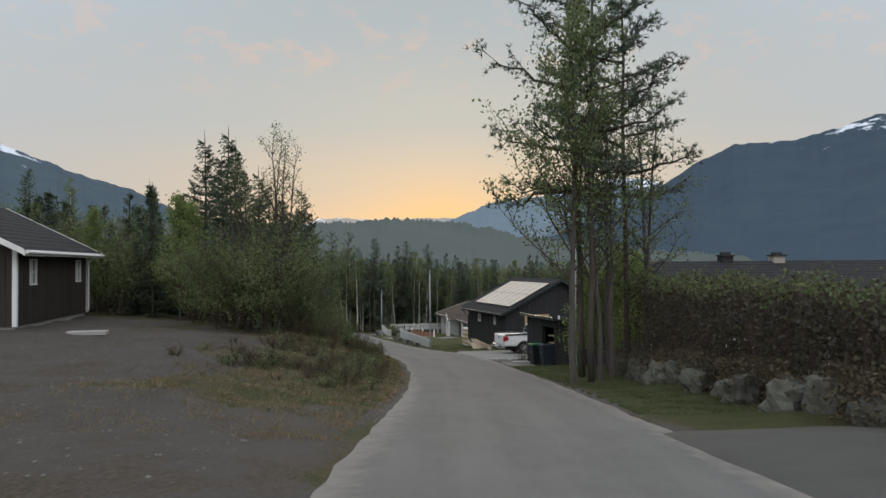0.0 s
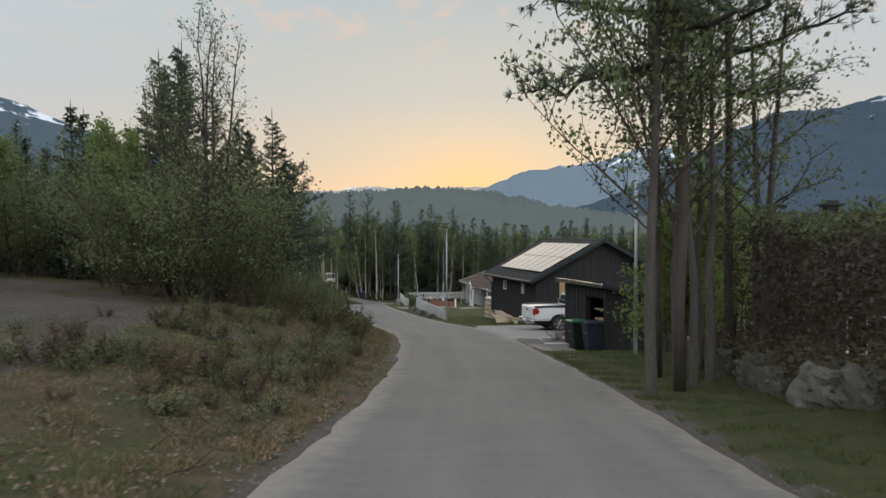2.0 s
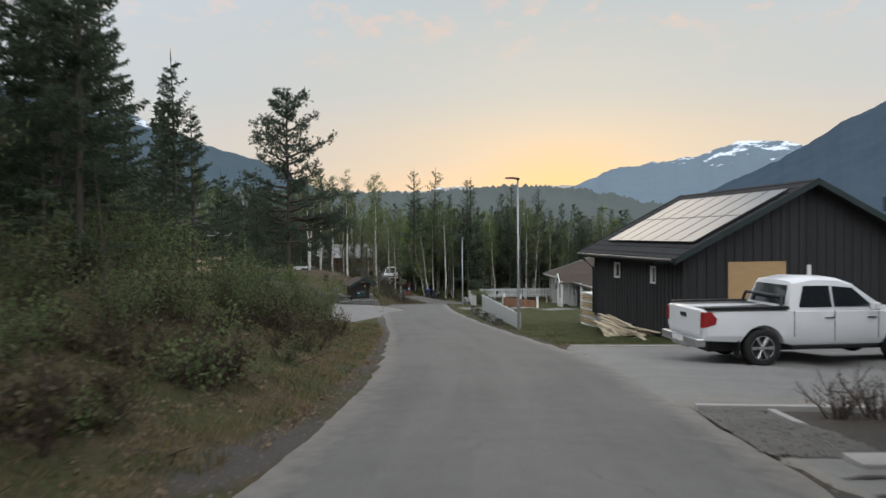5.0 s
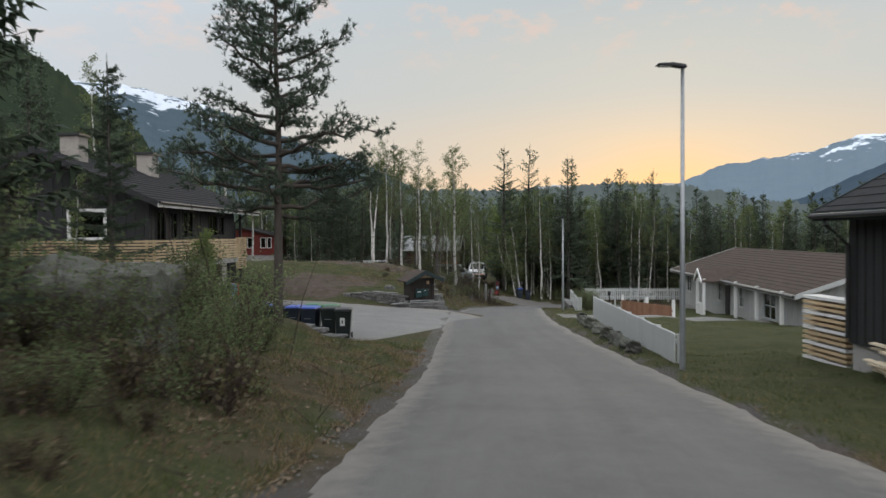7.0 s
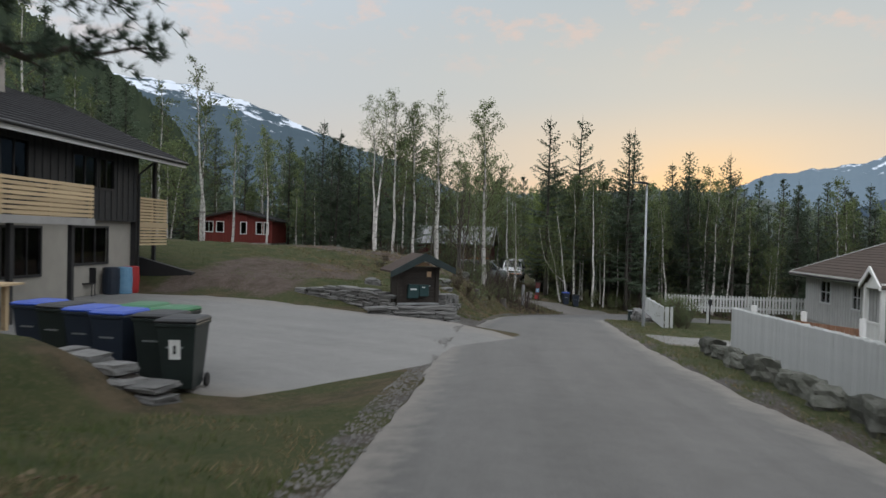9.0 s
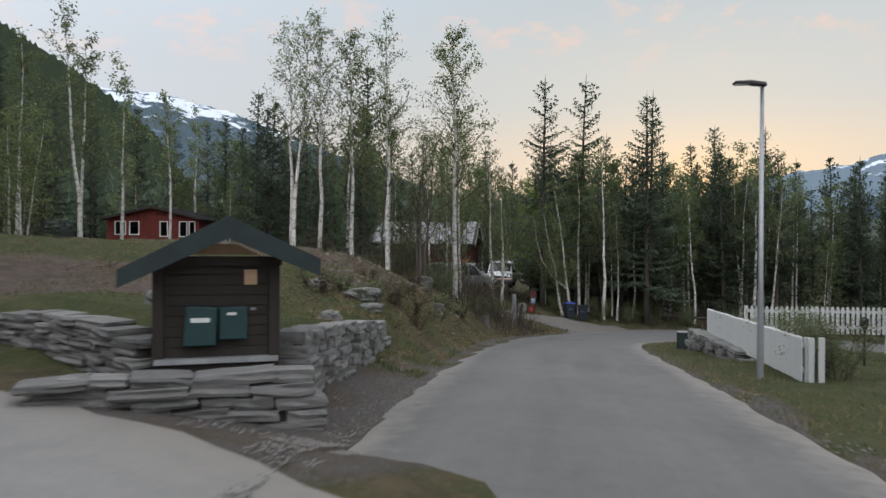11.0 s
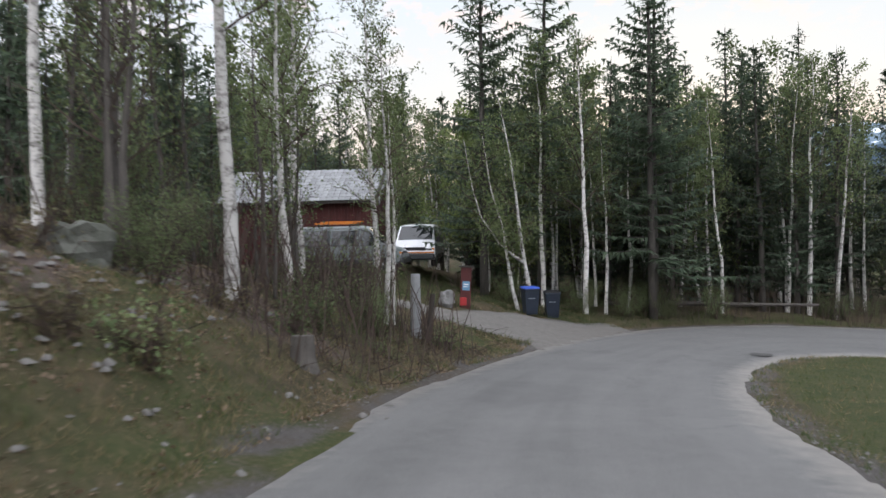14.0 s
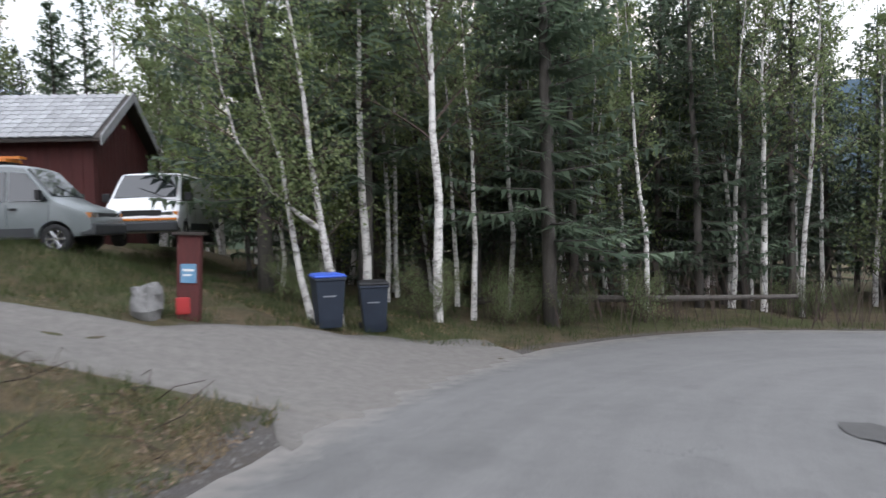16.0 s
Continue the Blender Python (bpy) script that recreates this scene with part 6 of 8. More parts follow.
# the terrace that wraps round the near gable, on a stone wall
ter = part("terrace", Solid().box(-9.4, -0.76, -18.06, LEFT - 0.02, FLOOR2 - 0.16, FLOOR2 - 0.02), M_CONCRETE, bh)
part("edge_beam", Solid().box(-9.4, 1.54, -18.09, -18.065, FLOOR2 - 0.19, FLOOR2), M_CONCRETE, ter)
for i in range(8):
    part("rail_board", Solid().box(-9.4, 1.54, -18.05, -18.02, FLOOR2 + 0.03 + i * 0.112, FLOOR2 + 0.105 + i * 0.112), M_RAWWOOD, ter, "pale new pine rail")
for i in range(7):
    part("post", Solid().box(-9.3 + i * 1.75, -9.23 + i * 1.75, -18.01, -17.94, FLOOR2 - 0.1, FLOOR2 + 0.9), M_RAWWOOD, ter)
part("base_wall", Solid().box(-9.3, 1.4, -17.9, -17.6, -0.6, FLOOR2 - 0.17), M_PALESTONE, ter, "pale rough stone wall under the terrace")
for y in (-16.6, -14.6, -9.8, -12.2):
    part("balcony_post", Solid().box(1.38, 1.5, y - 0.06, y + 0.06, -0.4, FLOOR2 - 0.17), M_RAWWOOD if y < -14 else M_BLACKWOOD, bh)
part("corner_post", Solid().box(-0.92, -0.79, -0.66, -0.54, -0.6, 4.95), M_BLACKWOOD, bh)
lampw = part("wall_lamp", Solid().tube([(-1.02, -6.24, 1.75), (-1.02, -6.24, 2.0)], 0.06, 10), M_DARKMETAL, bh)
glow = bpy.data.materials.new("lit_lamp")
glow.use_nodes = True
glow.node_tree.nodes["Principled BSDF"].inputs["Emission Color"].default_value = (1.0, 0.66, 0.3, 1)
glow.node_tree.nodes["Principled BSDF"].inputs["Emission Strength"].default_value = 12.0
part("bulb", Solid().tube([(-1.02, -6.24, 1.68), (-1.02, -6.24, 1.745)], 0.05, 10).tube([(-1.02, -6.24, 2.005), (-1.02, -6.24, 2.04)], 0.05, 10), glow, lampw, "small warm lamp that is lit")
single("retaining_wall", Solid().prism([(0, -0.3), (2.7, -0.3), (2.7, 0.8), (0, 1.4)], 0, 0.22), M_BLACKWOOD, pose(-25.6, 79.35, -5.9, 0, 0, 5), "low dark retaining wall sloping beside the house", "wall", kind="structure")

# the red house up the lawn
red = gable_house("house", pose(-54.1, 119.6, -4.3, 0, 0, 18) @ pose(0, 0, 0), 7.6, 6.0, -0.3, 2.0, 2.9, 0.4, 0.4, M_REDWOOD, M_ROOF, M_DARKWOOD, "small red timber house with white windows",
                  {"near": [(0.7, 1.5, 0.75, 1.75, (2, 1)), (1.9, 2.6, 0.75, 1.75, (1, 1)), (4.4, 4.95, 0.6, 1.75, (1, 1)), (6.0, 6.55, 0.6, 1.75, (1, 1)), (6.8, 7.2, 0.6, 1.75, (1, 1))]}, sash=M_WHITE)

# the tiled shed behind the vans: local x along the ridge to the right end at 0, y away from the lane
shed_m = pose(-24.75, 126.4, -7.7, 0, 0, 10)
sh = thing("shed", shed_m, "dark red timber shed with a weathered grey tile roof", "shed")
SW, SD = 8.6, 6.2
board_wall("wall", sh, pose(-SW + 0.5, 0.5, 0), SW - 0.9, -0.3, 3.6, [], M_DARKRED, board=0.16)
board_wall("wall", sh, pose(-0.4, 0.5, 0, 0, 0, 90), SD - 1, -0.3, lambda x: 3.6 + 1.4 * (1 - abs(x - 2.6) / 2.6), [], M_DARKRED, board=0.16)
part("back_wall", Solid().box(-SW + 0.5, -0.4, SD - 0.7, SD - 0.5, -0.3, 3.35), M_DARKRED, sh)
part("left_wall", Solid().box(-SW + 0.5, -SW + 0.7, 0.5, SD - 0.6, -0.3, 3.6), M_DARKRED, sh)
part("roof_deck", Solid().prism([(0, 3.35), (3.1, 5.12), (6.2, 3.35), (6.2, 3.45), (3.1, 5.22), (0, 3.45)], 0, SW, pose(0, 0, 0, 0, 0, 90)), M_DARKWOOD, sh)
for a, b in (((0.0, 3.3), (3.1, 5.1)), ((3.1, 5.1), (6.2, 3.3))):
    q = [(a[0], a[1] - 0.08), (b[0], b[1] - 0.08), (b[0], b[1] + 0.24), (a[0], a[1] + 0.24)]
    part("barge_board", Solid().prism(q, -0.04, 0.0, pose(0, 0, 0, 0, 0, 90)), M_GREYROOF, sh, "weathered grey barge board")
tile = Solid()
for k in range(6):
    u0, u1 = k / 6, (k + 1) / 6
    w0, w1 = 0.03 * math.sin(math.pi * u0) ** 0.8, 0.03 * math.sin(math.pi * u1) ** 0.8
    tile.add([(u0 * 0.3, 0, w0), (u1 * 0.3, 0, w1), (u1 * 0.3, 0.40, w1 + 0.0), (u0 * 0.3, 0.40, w0 + 0.0), (u0 * 0.3, 0, w0 - 0.03), (u1 * 0.3, 0, w1 - 0.03)], [(0, 1, 2, 3), (4, 5, 1, 0)])
tile_mesh = tile.mesh("roof_tile", M_GREYROOF, False)
tilt = math.degrees(math.atan2(1.77, 3.1))
for r in range(10):
    for c in range(26):
        u = r * 0.36
        t = part("roof_tile", tile_mesh, None, sh)
        t.matrix_basis = pose(-SW + 0.28 + c * 0.312 + random.uniform(-0.006, 0.006), -0.03 + u * math.cos(radians(tilt)), 3.46 + u * math.sin(radians(tilt)) + 0.04, tilt - 3, 0, random.uniform(-0.8, 0.8))

# ---- things along the lane ----
def on_ground(x, y, turn=0.0, lift=0.0):
    return pose(x, y, H(x, y) + lift, 0, 0, turn)


def lathe(s, prof, n=20, m=None):
    """A turned shape about x: rows of (x, radius)."""
    vs, fs = [], []
    for x, r in prof:
        vs += [(x, r * math.cos(2 * math.pi * k / n), r * math.sin(2 * math.pi * k / n)) for k in range(n)]
    for i in range(len(prof) - 1):
        fs += [(i * n + k, i * n + (k + 1) % n, (i + 1) * n + (k + 1) % n, (i + 1) * n + k) for k in range(n)]
    return s.add(vs, fs, m)


TYRE = lathe(Solid(), [(-0.11, 0.25), (-0.125, 0.30), (-0.125, 0.35), (-0.1, 0.385), (0.1, 0.385), (0.125, 0.35), (0.125, 0.30), (0.11, 0.25)], 28).mesh("tyre", M_RUBBER, True)
rim_s = lathe(Solid(), [(-0.1, 0.25), (-0.11, 0.255), (-0.105, 0.235), (-0.02, 0.22), (0.1, 0.25)], 28)
for k in range(6):
    for da in (-0.09, 0.09):
        a = 2 * math.pi * k / 6 + da
        c, sn = math.cos(a), math.sin(a)
        rim_s.tube([(-0.075, 0.04 * c, 0.04 * sn), (-0.1, 0.235 * c, 0.235 * sn)], [0.028, 0.022], 4)
lathe(rim_s, [(-0.1, 0.0), (-0.1, 0.05), (-0.06, 0.07), (-0.02, 0.07)], 14)
RIM = rim_s.mesh("rim", M_CHROME, False)
DISC = lathe(Solid(), [(-0.02, 0.0), (-0.02, 0.225), (0.0, 0.225)], 24).mesh("brake_disc", M_DARKMETAL)


def wheel(parent, x, y, z, size=1.0, outward=-1):
    """A wheel whose axle runs along y; outward: -1 looks to -y."""
    w = part("wheel", TYRE, None, parent)
    w.name = "wheel"
    w.matrix_basis = pose(x, y, z, 0, 0, 90 if outward < 0 else -90) @ Matrix.Diagonal((1, size, size, 1))
    part("rim", RIM, None, w, "alloy rim with twin spokes")
    part("brake_disc", DISC, None, w)
    return w


def loft(s, sections, m=None, close=True):
    """Skins a row of rings that have the same number of points."""
    n = len(sections[0])
    vs = [p for ring in sections for p in ring]
    fs = []
    for i in range(len(sections) - 1):
        fs += [(i * n + k, i * n + (k + 1) % n, (i + 1) * n + (k + 1) % n, (i + 1) * n + k) for k in range(n)]
    if close:
        fs += [tuple(range(n - 1, -1, -1)), tuple((len(sections) - 1) * n + k for k in range(n))]
    return s.add(vs, fs, m)


def body_ring(x, half, z0, z1, tuck=0.06, crown=0.03):
    """A ring across a car's body at x: sides tucked in low and high."""
    side = [(-half + tuck, z0), (-half, z0 + 0.18 * (z1 - z0)), (-half, z0 + 0.62 * (z1 - z0)), (-half + tuck * 0.5, z1 - 0.04), (-half + tuck * 1.4, z1)]
    return [(x, y, z) for y, z in side] + [(x, 0, z1 + crown)] + [(x, -y, z) for y, z in reversed(side)] + [(x, 0, z0)]


def wheel_arches(ob, holes, half):
    """Cuts round wheel housings into a body mesh."""
    s = Solid()
    for x, z, r in holes:
        for y0, y1 in ((-half - 0.1, -half + 0.32), (half - 0.32, half + 0.1)):
            lathe(s, [(y0, 0.0), (y0, r), (y1, r), (y1, 0.0)], 24, pose(x, 0, z, 0, 0, 90))
    cut = new("cut", s.mesh("cut", M_CARTRIM))
    cut.parent = ob.parent
    mod = ob.modifiers.new("arch", "BOOLEAN")
    mod.object, mod.operation, mod.solver = cut, "DIFFERENCE", "EXACT"
    bpy.context.view_layer.update()
    me = bpy.data.meshes.new_from_object(ob.evaluated_get(bpy.context.evaluated_depsgraph_get()))
    ob.modifiers.remove(mod)
    ob.data = me
    bpy.data.objects.remove(cut)


def pane_quad(name, pts, parent, mat, thick=0.012, label=""):
    """A flat pane through the given corners, a little thick."""
    P = [Vector(p) for p in pts]
    nrm = (P[1] - P[0]).cross(P[-1] - P[0]).normalized() * thick
    n = len(P)
    s = Solid().add([p + nrm for p in P] + [p - nrm for p in P], [tuple(range(n)), tuple(range(2 * n - 1, n - 1, -1))] + [((i + 1) % n, i, n + i, n + (i + 1) % n) for i in range(n)])
    return part(name, s, mat, parent, label)


def rounded(ob):
    """Smooth shading over a car's panels, sharp only at hard folds."""
    ob.data.polygons.foreach_set("use_smooth", [True] * len(ob.data.polygons))
    ob.data.set_sharp_from_angle(angle=radians(38))


def pickup(m):
    """Double-cab pickup; origin under the rear axle, x forward."""
    ob = thing("pickup_truck", m, "white double-cab pickup truck parked on the drive", "truck")
    b = Solid()
    hw = 0.92
    loft(b, [body_ring(-1.25, hw - 0.03, 0.62, 1.14), body_ring(-1.2, hw, 0.55, 1.18), body_ring(-0.2, hw, 0.50, 1.18), body_ring(0.55, hw, 0.46, 1.17), body_ring(0.62, hw, 0.42, 1.16), body_ring(2.2, hw, 0.42, 1.14),
             body_ring(2.75, hw, 0.44, 1.13), body_ring(3.3, hw - 0.01, 0.46, 1.08, crown=0.06), body_ring(3.75, hw - 0.06, 0.44, 1.0, crown=0.05), body_ring(3.98, hw - 0.22, 0.46, 0.84)])
    body = part("body", b, M_CARWHITE, ob, smooth=False)
    wheel_arches(body, [(0, 0.385, 0.47), (3.085, 0.385, 0.47)], hw)
    bv = body.modifiers.new("edges", "BEVEL")
    bv.width, bv.segments, bv.limit_method, bv.angle_limit = 0.035, 3, "ANGLE", radians(35)
    # open load bed
    part("load_bed", Solid().box(-1.19, 0.5, -0.78, 0.78, 1.185, 1.20), M_BLACKPLASTIC, ob, "black bed liner")
    for y in (-0.86, 0.86):
        part("bed_rail", Solid().box(-1.2, 0.56, y - 0.06, y + 0.06, 1.17, 1.235), M_BLACKPLASTIC, ob)
    cab = Solid()

    def cab_ring(x, z0, z1, lo=0.87, hi=0.70):
        return [(x, -lo, z0), (x, -hi, z1 - 0.05), (x, -hi + 0.08, z1), (x, 0, z1 + 0.025), (x, hi - 0.08, z1), (x, hi, z1 - 0.05), (x, lo, z0), (x, 0, z0 - 0.02)]
    loft(cab, [cab_ring(0.57, 1.13, 1.16, 0.87, 0.87), cab_ring(0.74, 1.13, 1.72), cab_ring(1.2, 1.13, 1.80), cab_ring(1.75, 1.13, 1.78), cab_ring(2.1, 1.13, 1.66), cab_ring(2.78, 1.11, 1.14, 0.86, 0.86)])
    cb = part("cab", cab, M_CARWHITE, ob, bevel=0.045)
    for panel in (body, cb):
        rounded(panel)
    for sg in (-1, 1):
        def at_side(x, z, lo=0.87, hi=0.70):
            t = (z - 1.13) / 0.6
            return (x, sg * (lo + (hi - lo) * t + 0.008), z)
        for quad in ([(0.80, 1.20), (1.52, 1.20), (1.52, 1.63), (0.96, 1.63)], [(1.58, 1.20), (2.42, 1.20), (2.02, 1.58), (1.58, 1.62)]):
            pts = [at_side(x, z) for x, z in quad]
            pane_quad("side_window", pts[::sg], ob, M_CARGLASS, 0.01, "dark side window")
        part("door_seam", Solid().box(1.54, 1.555, sg * 0.924 - 0.003, sg * 0.924 + 0.003, 0.5, 1.14).box(2.5, 2.512, sg * 0.924 - 0.003, sg * 0.924 + 0.003, 0.55, 1.14).box(0.66, 0.672, sg * 0.924 - 0.003, sg * 0.924 + 0.003, 0.6, 1.14), M_CARTRIM, ob)
        for x in (1.32, 2.25):
            part("door_handle", Solid().box(x, x + 0.2, sg * 0.93 - 0.012, sg * 0.93 + 0.02, 0.97, 1.0), M_CHROME, ob, bevel=0.008)
        part("side_step", Solid().box(0.6, 2.5, sg * 0.86 - 0.09, sg * 0.86 + 0.06, 0.36, 0.43), M_BLACKPLASTIC, ob, bevel=0.015)
        mir = part("wing_mirror", Solid().box(2.28, 2.42, sg * 0.94, sg * 1.12 if sg > 0 else sg * 0.94 - 0.0, 1.15, 1.3) if sg > 0 else Solid().box(2.28, 2.42, -1.12, -0.94, 1.15, 1.3), M_CARWHITE, ob, bevel=0.03)
        part("tail_lamp", Solid().prism([(-1.28, 0.82), (-1.02, 0.88), (-0.98, 1.0), (-1.1, 1.14), (-1.27, 1.14)], *sorted((sg * 0.78, sg * 0.935))), M_TAIL, ob, "red rear lamp", bevel=0.012)
        part("head_lamp", Solid().prism([(3.45, 0.82), (3.86, 0.78), (3.86, 0.88), (3.5, 0.96)], *sorted((sg * 0.6, sg * 0.90))), M_CHROME, ob)
        part("mud_flap", Solid().box(-0.52, -0.5, sg * 0.8 - 0.12, sg * 0.8 + 0.12, 0.2, 0.55), M_BLACKPLASTIC, ob)
        wheel(ob, 0.0, sg * 0.80, 0.385, 1.0, sg)
        wheel(ob, 3.085, sg * 0.80, 0.385, 1.0, sg)
    tg = part("tailgate", Solid().box(-1.285, -1.255, -0.76, 0.76, 0.66, 1.17), M_CARWHITE, ob, bevel=0.015)
    part("handle", Solid().box(-1.30, -1.285, -0.14, 0.14, 0.98, 1.06), M_BLACKPLASTIC, tg)
    part("rear_bumper", Solid().box(-1.42, -1.2, -0.88, 0.88, 0.42, 0.60).box(-1.40, -1.2, -0.35, 0.35, 0.36, 0.43), M_CHROME, ob, "chrome step bumper", bevel=0.03)
    part("number_plate", Solid().box(-1.425, -1.42, -0.26, 0.26, 0.47, 0.58), M_PAPER, ob)
    part("rear_window", Solid().add([(0.60, -0.68, 1.24), (0.60, 0.68, 1.24), (0.712, 0.6, 1.64), (0.712, -0.6, 1.64), (0.575, -0.68, 1.24), (0.575, 0.68, 1.24), (0.69, 0.6, 1.64), (0.69, -0.6, 1.64)], [(0, 1, 2, 3), (7, 6, 5, 4), (0, 4, 5, 1), (3, 2, 6, 7), (1, 5, 6, 2), (0, 3, 7, 4)]), M_CARGLASS, ob)
    pane_quad("windscreen", [(2.72, -0.74, 1.19), (2.72, 0.74, 1.19), (2.13, 0.62, 1.66), (2.13, -0.62, 1.66)], ob, M_CARGLASS)
    part("roll_bar", Solid().tube([(0.45, -0.8, 1.2), (0.5, -0.72, 1.42), (0.5, 0.72, 1.42), (0.45, 0.8, 1.2)], 0.035, 8), M_DARKMETAL, ob)
    part("underbody", Solid().box(-1.0, 3.6, -0.55, 0.55, 0.28, 0.5), M_BLACKPLASTIC, ob)
    part("front_bumper", Solid().box(3.7, 4.02, -0.8, 0.8, 0.36, 0.62), M_CARWHITE, ob, bevel=0.06)
    return ob


TH = 15
pickup(pose(4.72, 43.9, H(5.5, 44.5) + 0.035, 0, 0, TH) @ pose(0, 0.80, 0))


def van(m, paint, low, label, cargo=False):
    """A boxy van; origin under the rear axle, x forward."""
    ob = thing("van", m, label, "van")
    hw = 0.92
    sn = 0.42 if cargo else 0.0  # the cargo van has a snub nose
    b = Solid()

    def ring(x, z0, z1, top=0.76):
        return [(x, -hw + 0.05, z0), (x, -hw, z0 + 0.15), (x, -hw, min(1.0, z1 - 0.08)), (x, -min(hw, hw - (hw - top) * max(0, z1 - 1.0) / 0.9), z1 - 0.05), (x, -min(hw, top + (hw - top) * max(0, 1.9 - z1)) + 0.1, z1), (x, 0, z1 + 0.03),
                (x, min(hw, top + (hw - top) * max(0, 1.9 - z1)) - 0.1, z1), (x, min(hw, hw - (hw - top) * max(0, z1 - 1.0) / 0.9), z1 - 0.05), (x, hw, min(1.0, z1 - 0.08)), (x, hw, z0 + 0.15), (x, hw - 0.05, z0), (x, 0, z0)]
    loft(b, [ring(-0.92, 0.42, 1.86), ring(-0.85, 0.34, 1.92), ring(0.8, 0.32, 1.93), ring(1.9, 0.32, 1.93), ring(2.25 + sn, 0.32, 1.88), ring(2.85 + sn, 0.32, 1.22), ring(3.0 + sn, 0.34, 1.12), ring(3.55 + 0.1 * sn, 0.36, 0.92), ring(3.68, 0.42, 0.72)])
    body = part("body", b, paint, ob)
    wheel_arches(body, [(0, 0.31, 0.38), (2.92, 0.31, 0.38)], hw)
    bv = body.modifiers.new("edges", "BEVEL")
    bv.width, bv.segments, bv.limit_method, bv.angle_limit = 0.02, 2, "ANGLE", radians(40)
    rounded(body)
    part("lower_trim", Solid().box(0.4, 2.5, -hw - 0.012, hw + 0.012, 0.36, 0.55).box(-0.9, -0.42, -hw - 0.012, hw + 0.012, 0.42, 0.55), low, ob)
    part("front_bumper", Solid().box(3.42, 3.76, -0.9, 0.9, 0.36, 0.62), low, ob, bevel=0.05)
    part("grille", Solid().box(3.58, 3.66, -0.5, 0.5, 0.7, 0.86), M_BLACKPLASTIC, ob)
    for sg in (-1, 1):
        part("head_lamp", Solid().box(3.52, 3.665, *sorted((sg * 0.5, sg * 0.78)), 0.7, 0.86), M_CHROME, ob, bevel=0.01)
        part("indicator", Solid().box(3.46, 3.65, *sorted((sg * 0.79, sg * 0.9)), 0.7, 0.86), M_ORANGE, ob, "orange indicator lens")

        def sp(x, z):
            return (x, sg * (hw - (hw - 0.76) * max(0, z - 1.0) / 0.9 + 0.012), z)
        cells = [[(1.98, 1.12), (2.82 + sn, 1.12), (2.34 + sn, 1.72), (1.98, 1.76)]]
        if not cargo:
            cells += [[(0.75, 1.12), (1.9, 1.12), (1.9, 1.76), (0.75, 1.76)], [(-0.75, 1.12), (0.66, 1.12), (0.66, 1.76), (-0.7, 1.76)]]
        for q in cells:
            pane_quad("side_window", [sp(*c) for c in q][::sg], ob, M_CARGLASS, 0.01, "dark side window")
        part("door_seam", Solid().box(1.93, 1.945, *sorted((sg * hw - sg * 0.01, sg * hw + sg * 0.004)), 0.5, 1.05).box(2.8, 2.812, *sorted((sg * hw - sg * 0.01, sg * hw + sg * 0.004)), 0.5, 1.05), M_CARTRIM, ob)
        part("door_handle", Solid().box(2.0, 2.16, *sorted((sg * hw, sg * (hw + 0.035))), 0.93, 0.98), M_BLACKPLASTIC, ob)
        part("wing_mirror", Solid().box(2.62, 2.72, *sorted((sg * (hw + 0.02), sg * (hw + 0.2))), 1.14, 1.36, pose(sn, 0, 0)), M_BLACKPLASTIC, ob, bevel=0.02)
        wheel(ob, 0.0, sg * 0.8, 0.31, 0.81, sg)
        wheel(ob, 2.92, sg * 0.8, 0.31, 0.81, sg)
    pane_quad("windscreen", [(2.86 + sn, -0.78, 1.24), (2.86 + sn, 0.78, 1.24), (2.31 + sn, 0.68, 1.84), (2.31 + sn, -0.68, 1.84)], ob, M_CARGLASS, 0.015, "dark windscreen")
    part("wiper", Solid().tube([(2.89 + sn, 0.5, 1.24), (2.66 + sn, -0.2, 1.5)], 0.008, 4), M_BLACKPLASTIC, ob)
    part("rear_bumper", Solid().box(-1.02, -0.84, -0.88, 0.88, 0.38, 0.58), low, ob, bevel=0.04)
    return ob


vg = van(pose(-24.1, 120.2, -7.5, 0, 0, 8) @ pose(-1.2, 0.8, 0), M_CARGREY, M_CARTRIM, "grey-green minibus with roof bars parked on the rise")
for x in (0.2, 1.5):
    part("roof_bar", Solid().box(x - 0.03, x + 0.03, -0.8, 0.8, 1.98, 2.03).box(x - 0.03, x + 0.03, -0.8, -0.74, 1.9, 2.0).box(x - 0.03, x + 0.03, 0.74, 0.8, 1.9, 2.0), M_DARKMETAL, vg)
load = part("roof_load", Solid().box(-0.1, 1.7, -0.4, 0.3, 2.03, 2.10).box(0.1, 1.9, -0.2, 0.1, 2.10, 2.16), M_ORANGE, vg, "orange boards tied on the roof")
vw = van(pose(-22.6, 126.85, -7.44, 0, 0, -80), M_CARWHITE, M_CARTRIM, "white panel van with an orange strip standing before the shed", True)
part("orange_strip", Solid().box(3.6, 3.71, -0.88, 0.88, 0.63, 0.695), M_ORANGE, vw, "orange strip above the dark bumper", bevel=0.01)
part("grille_band", Solid().box(3.56, 3.675, -0.49, 0.49, 0.74, 0.9), M_BLACKPLASTIC, vw)
van(pose(-33.5, 118.0, -6.95, 0, 0, -20), M_CARWHITE, M_CARTRIM, "white van half hidden behind the birches", True)


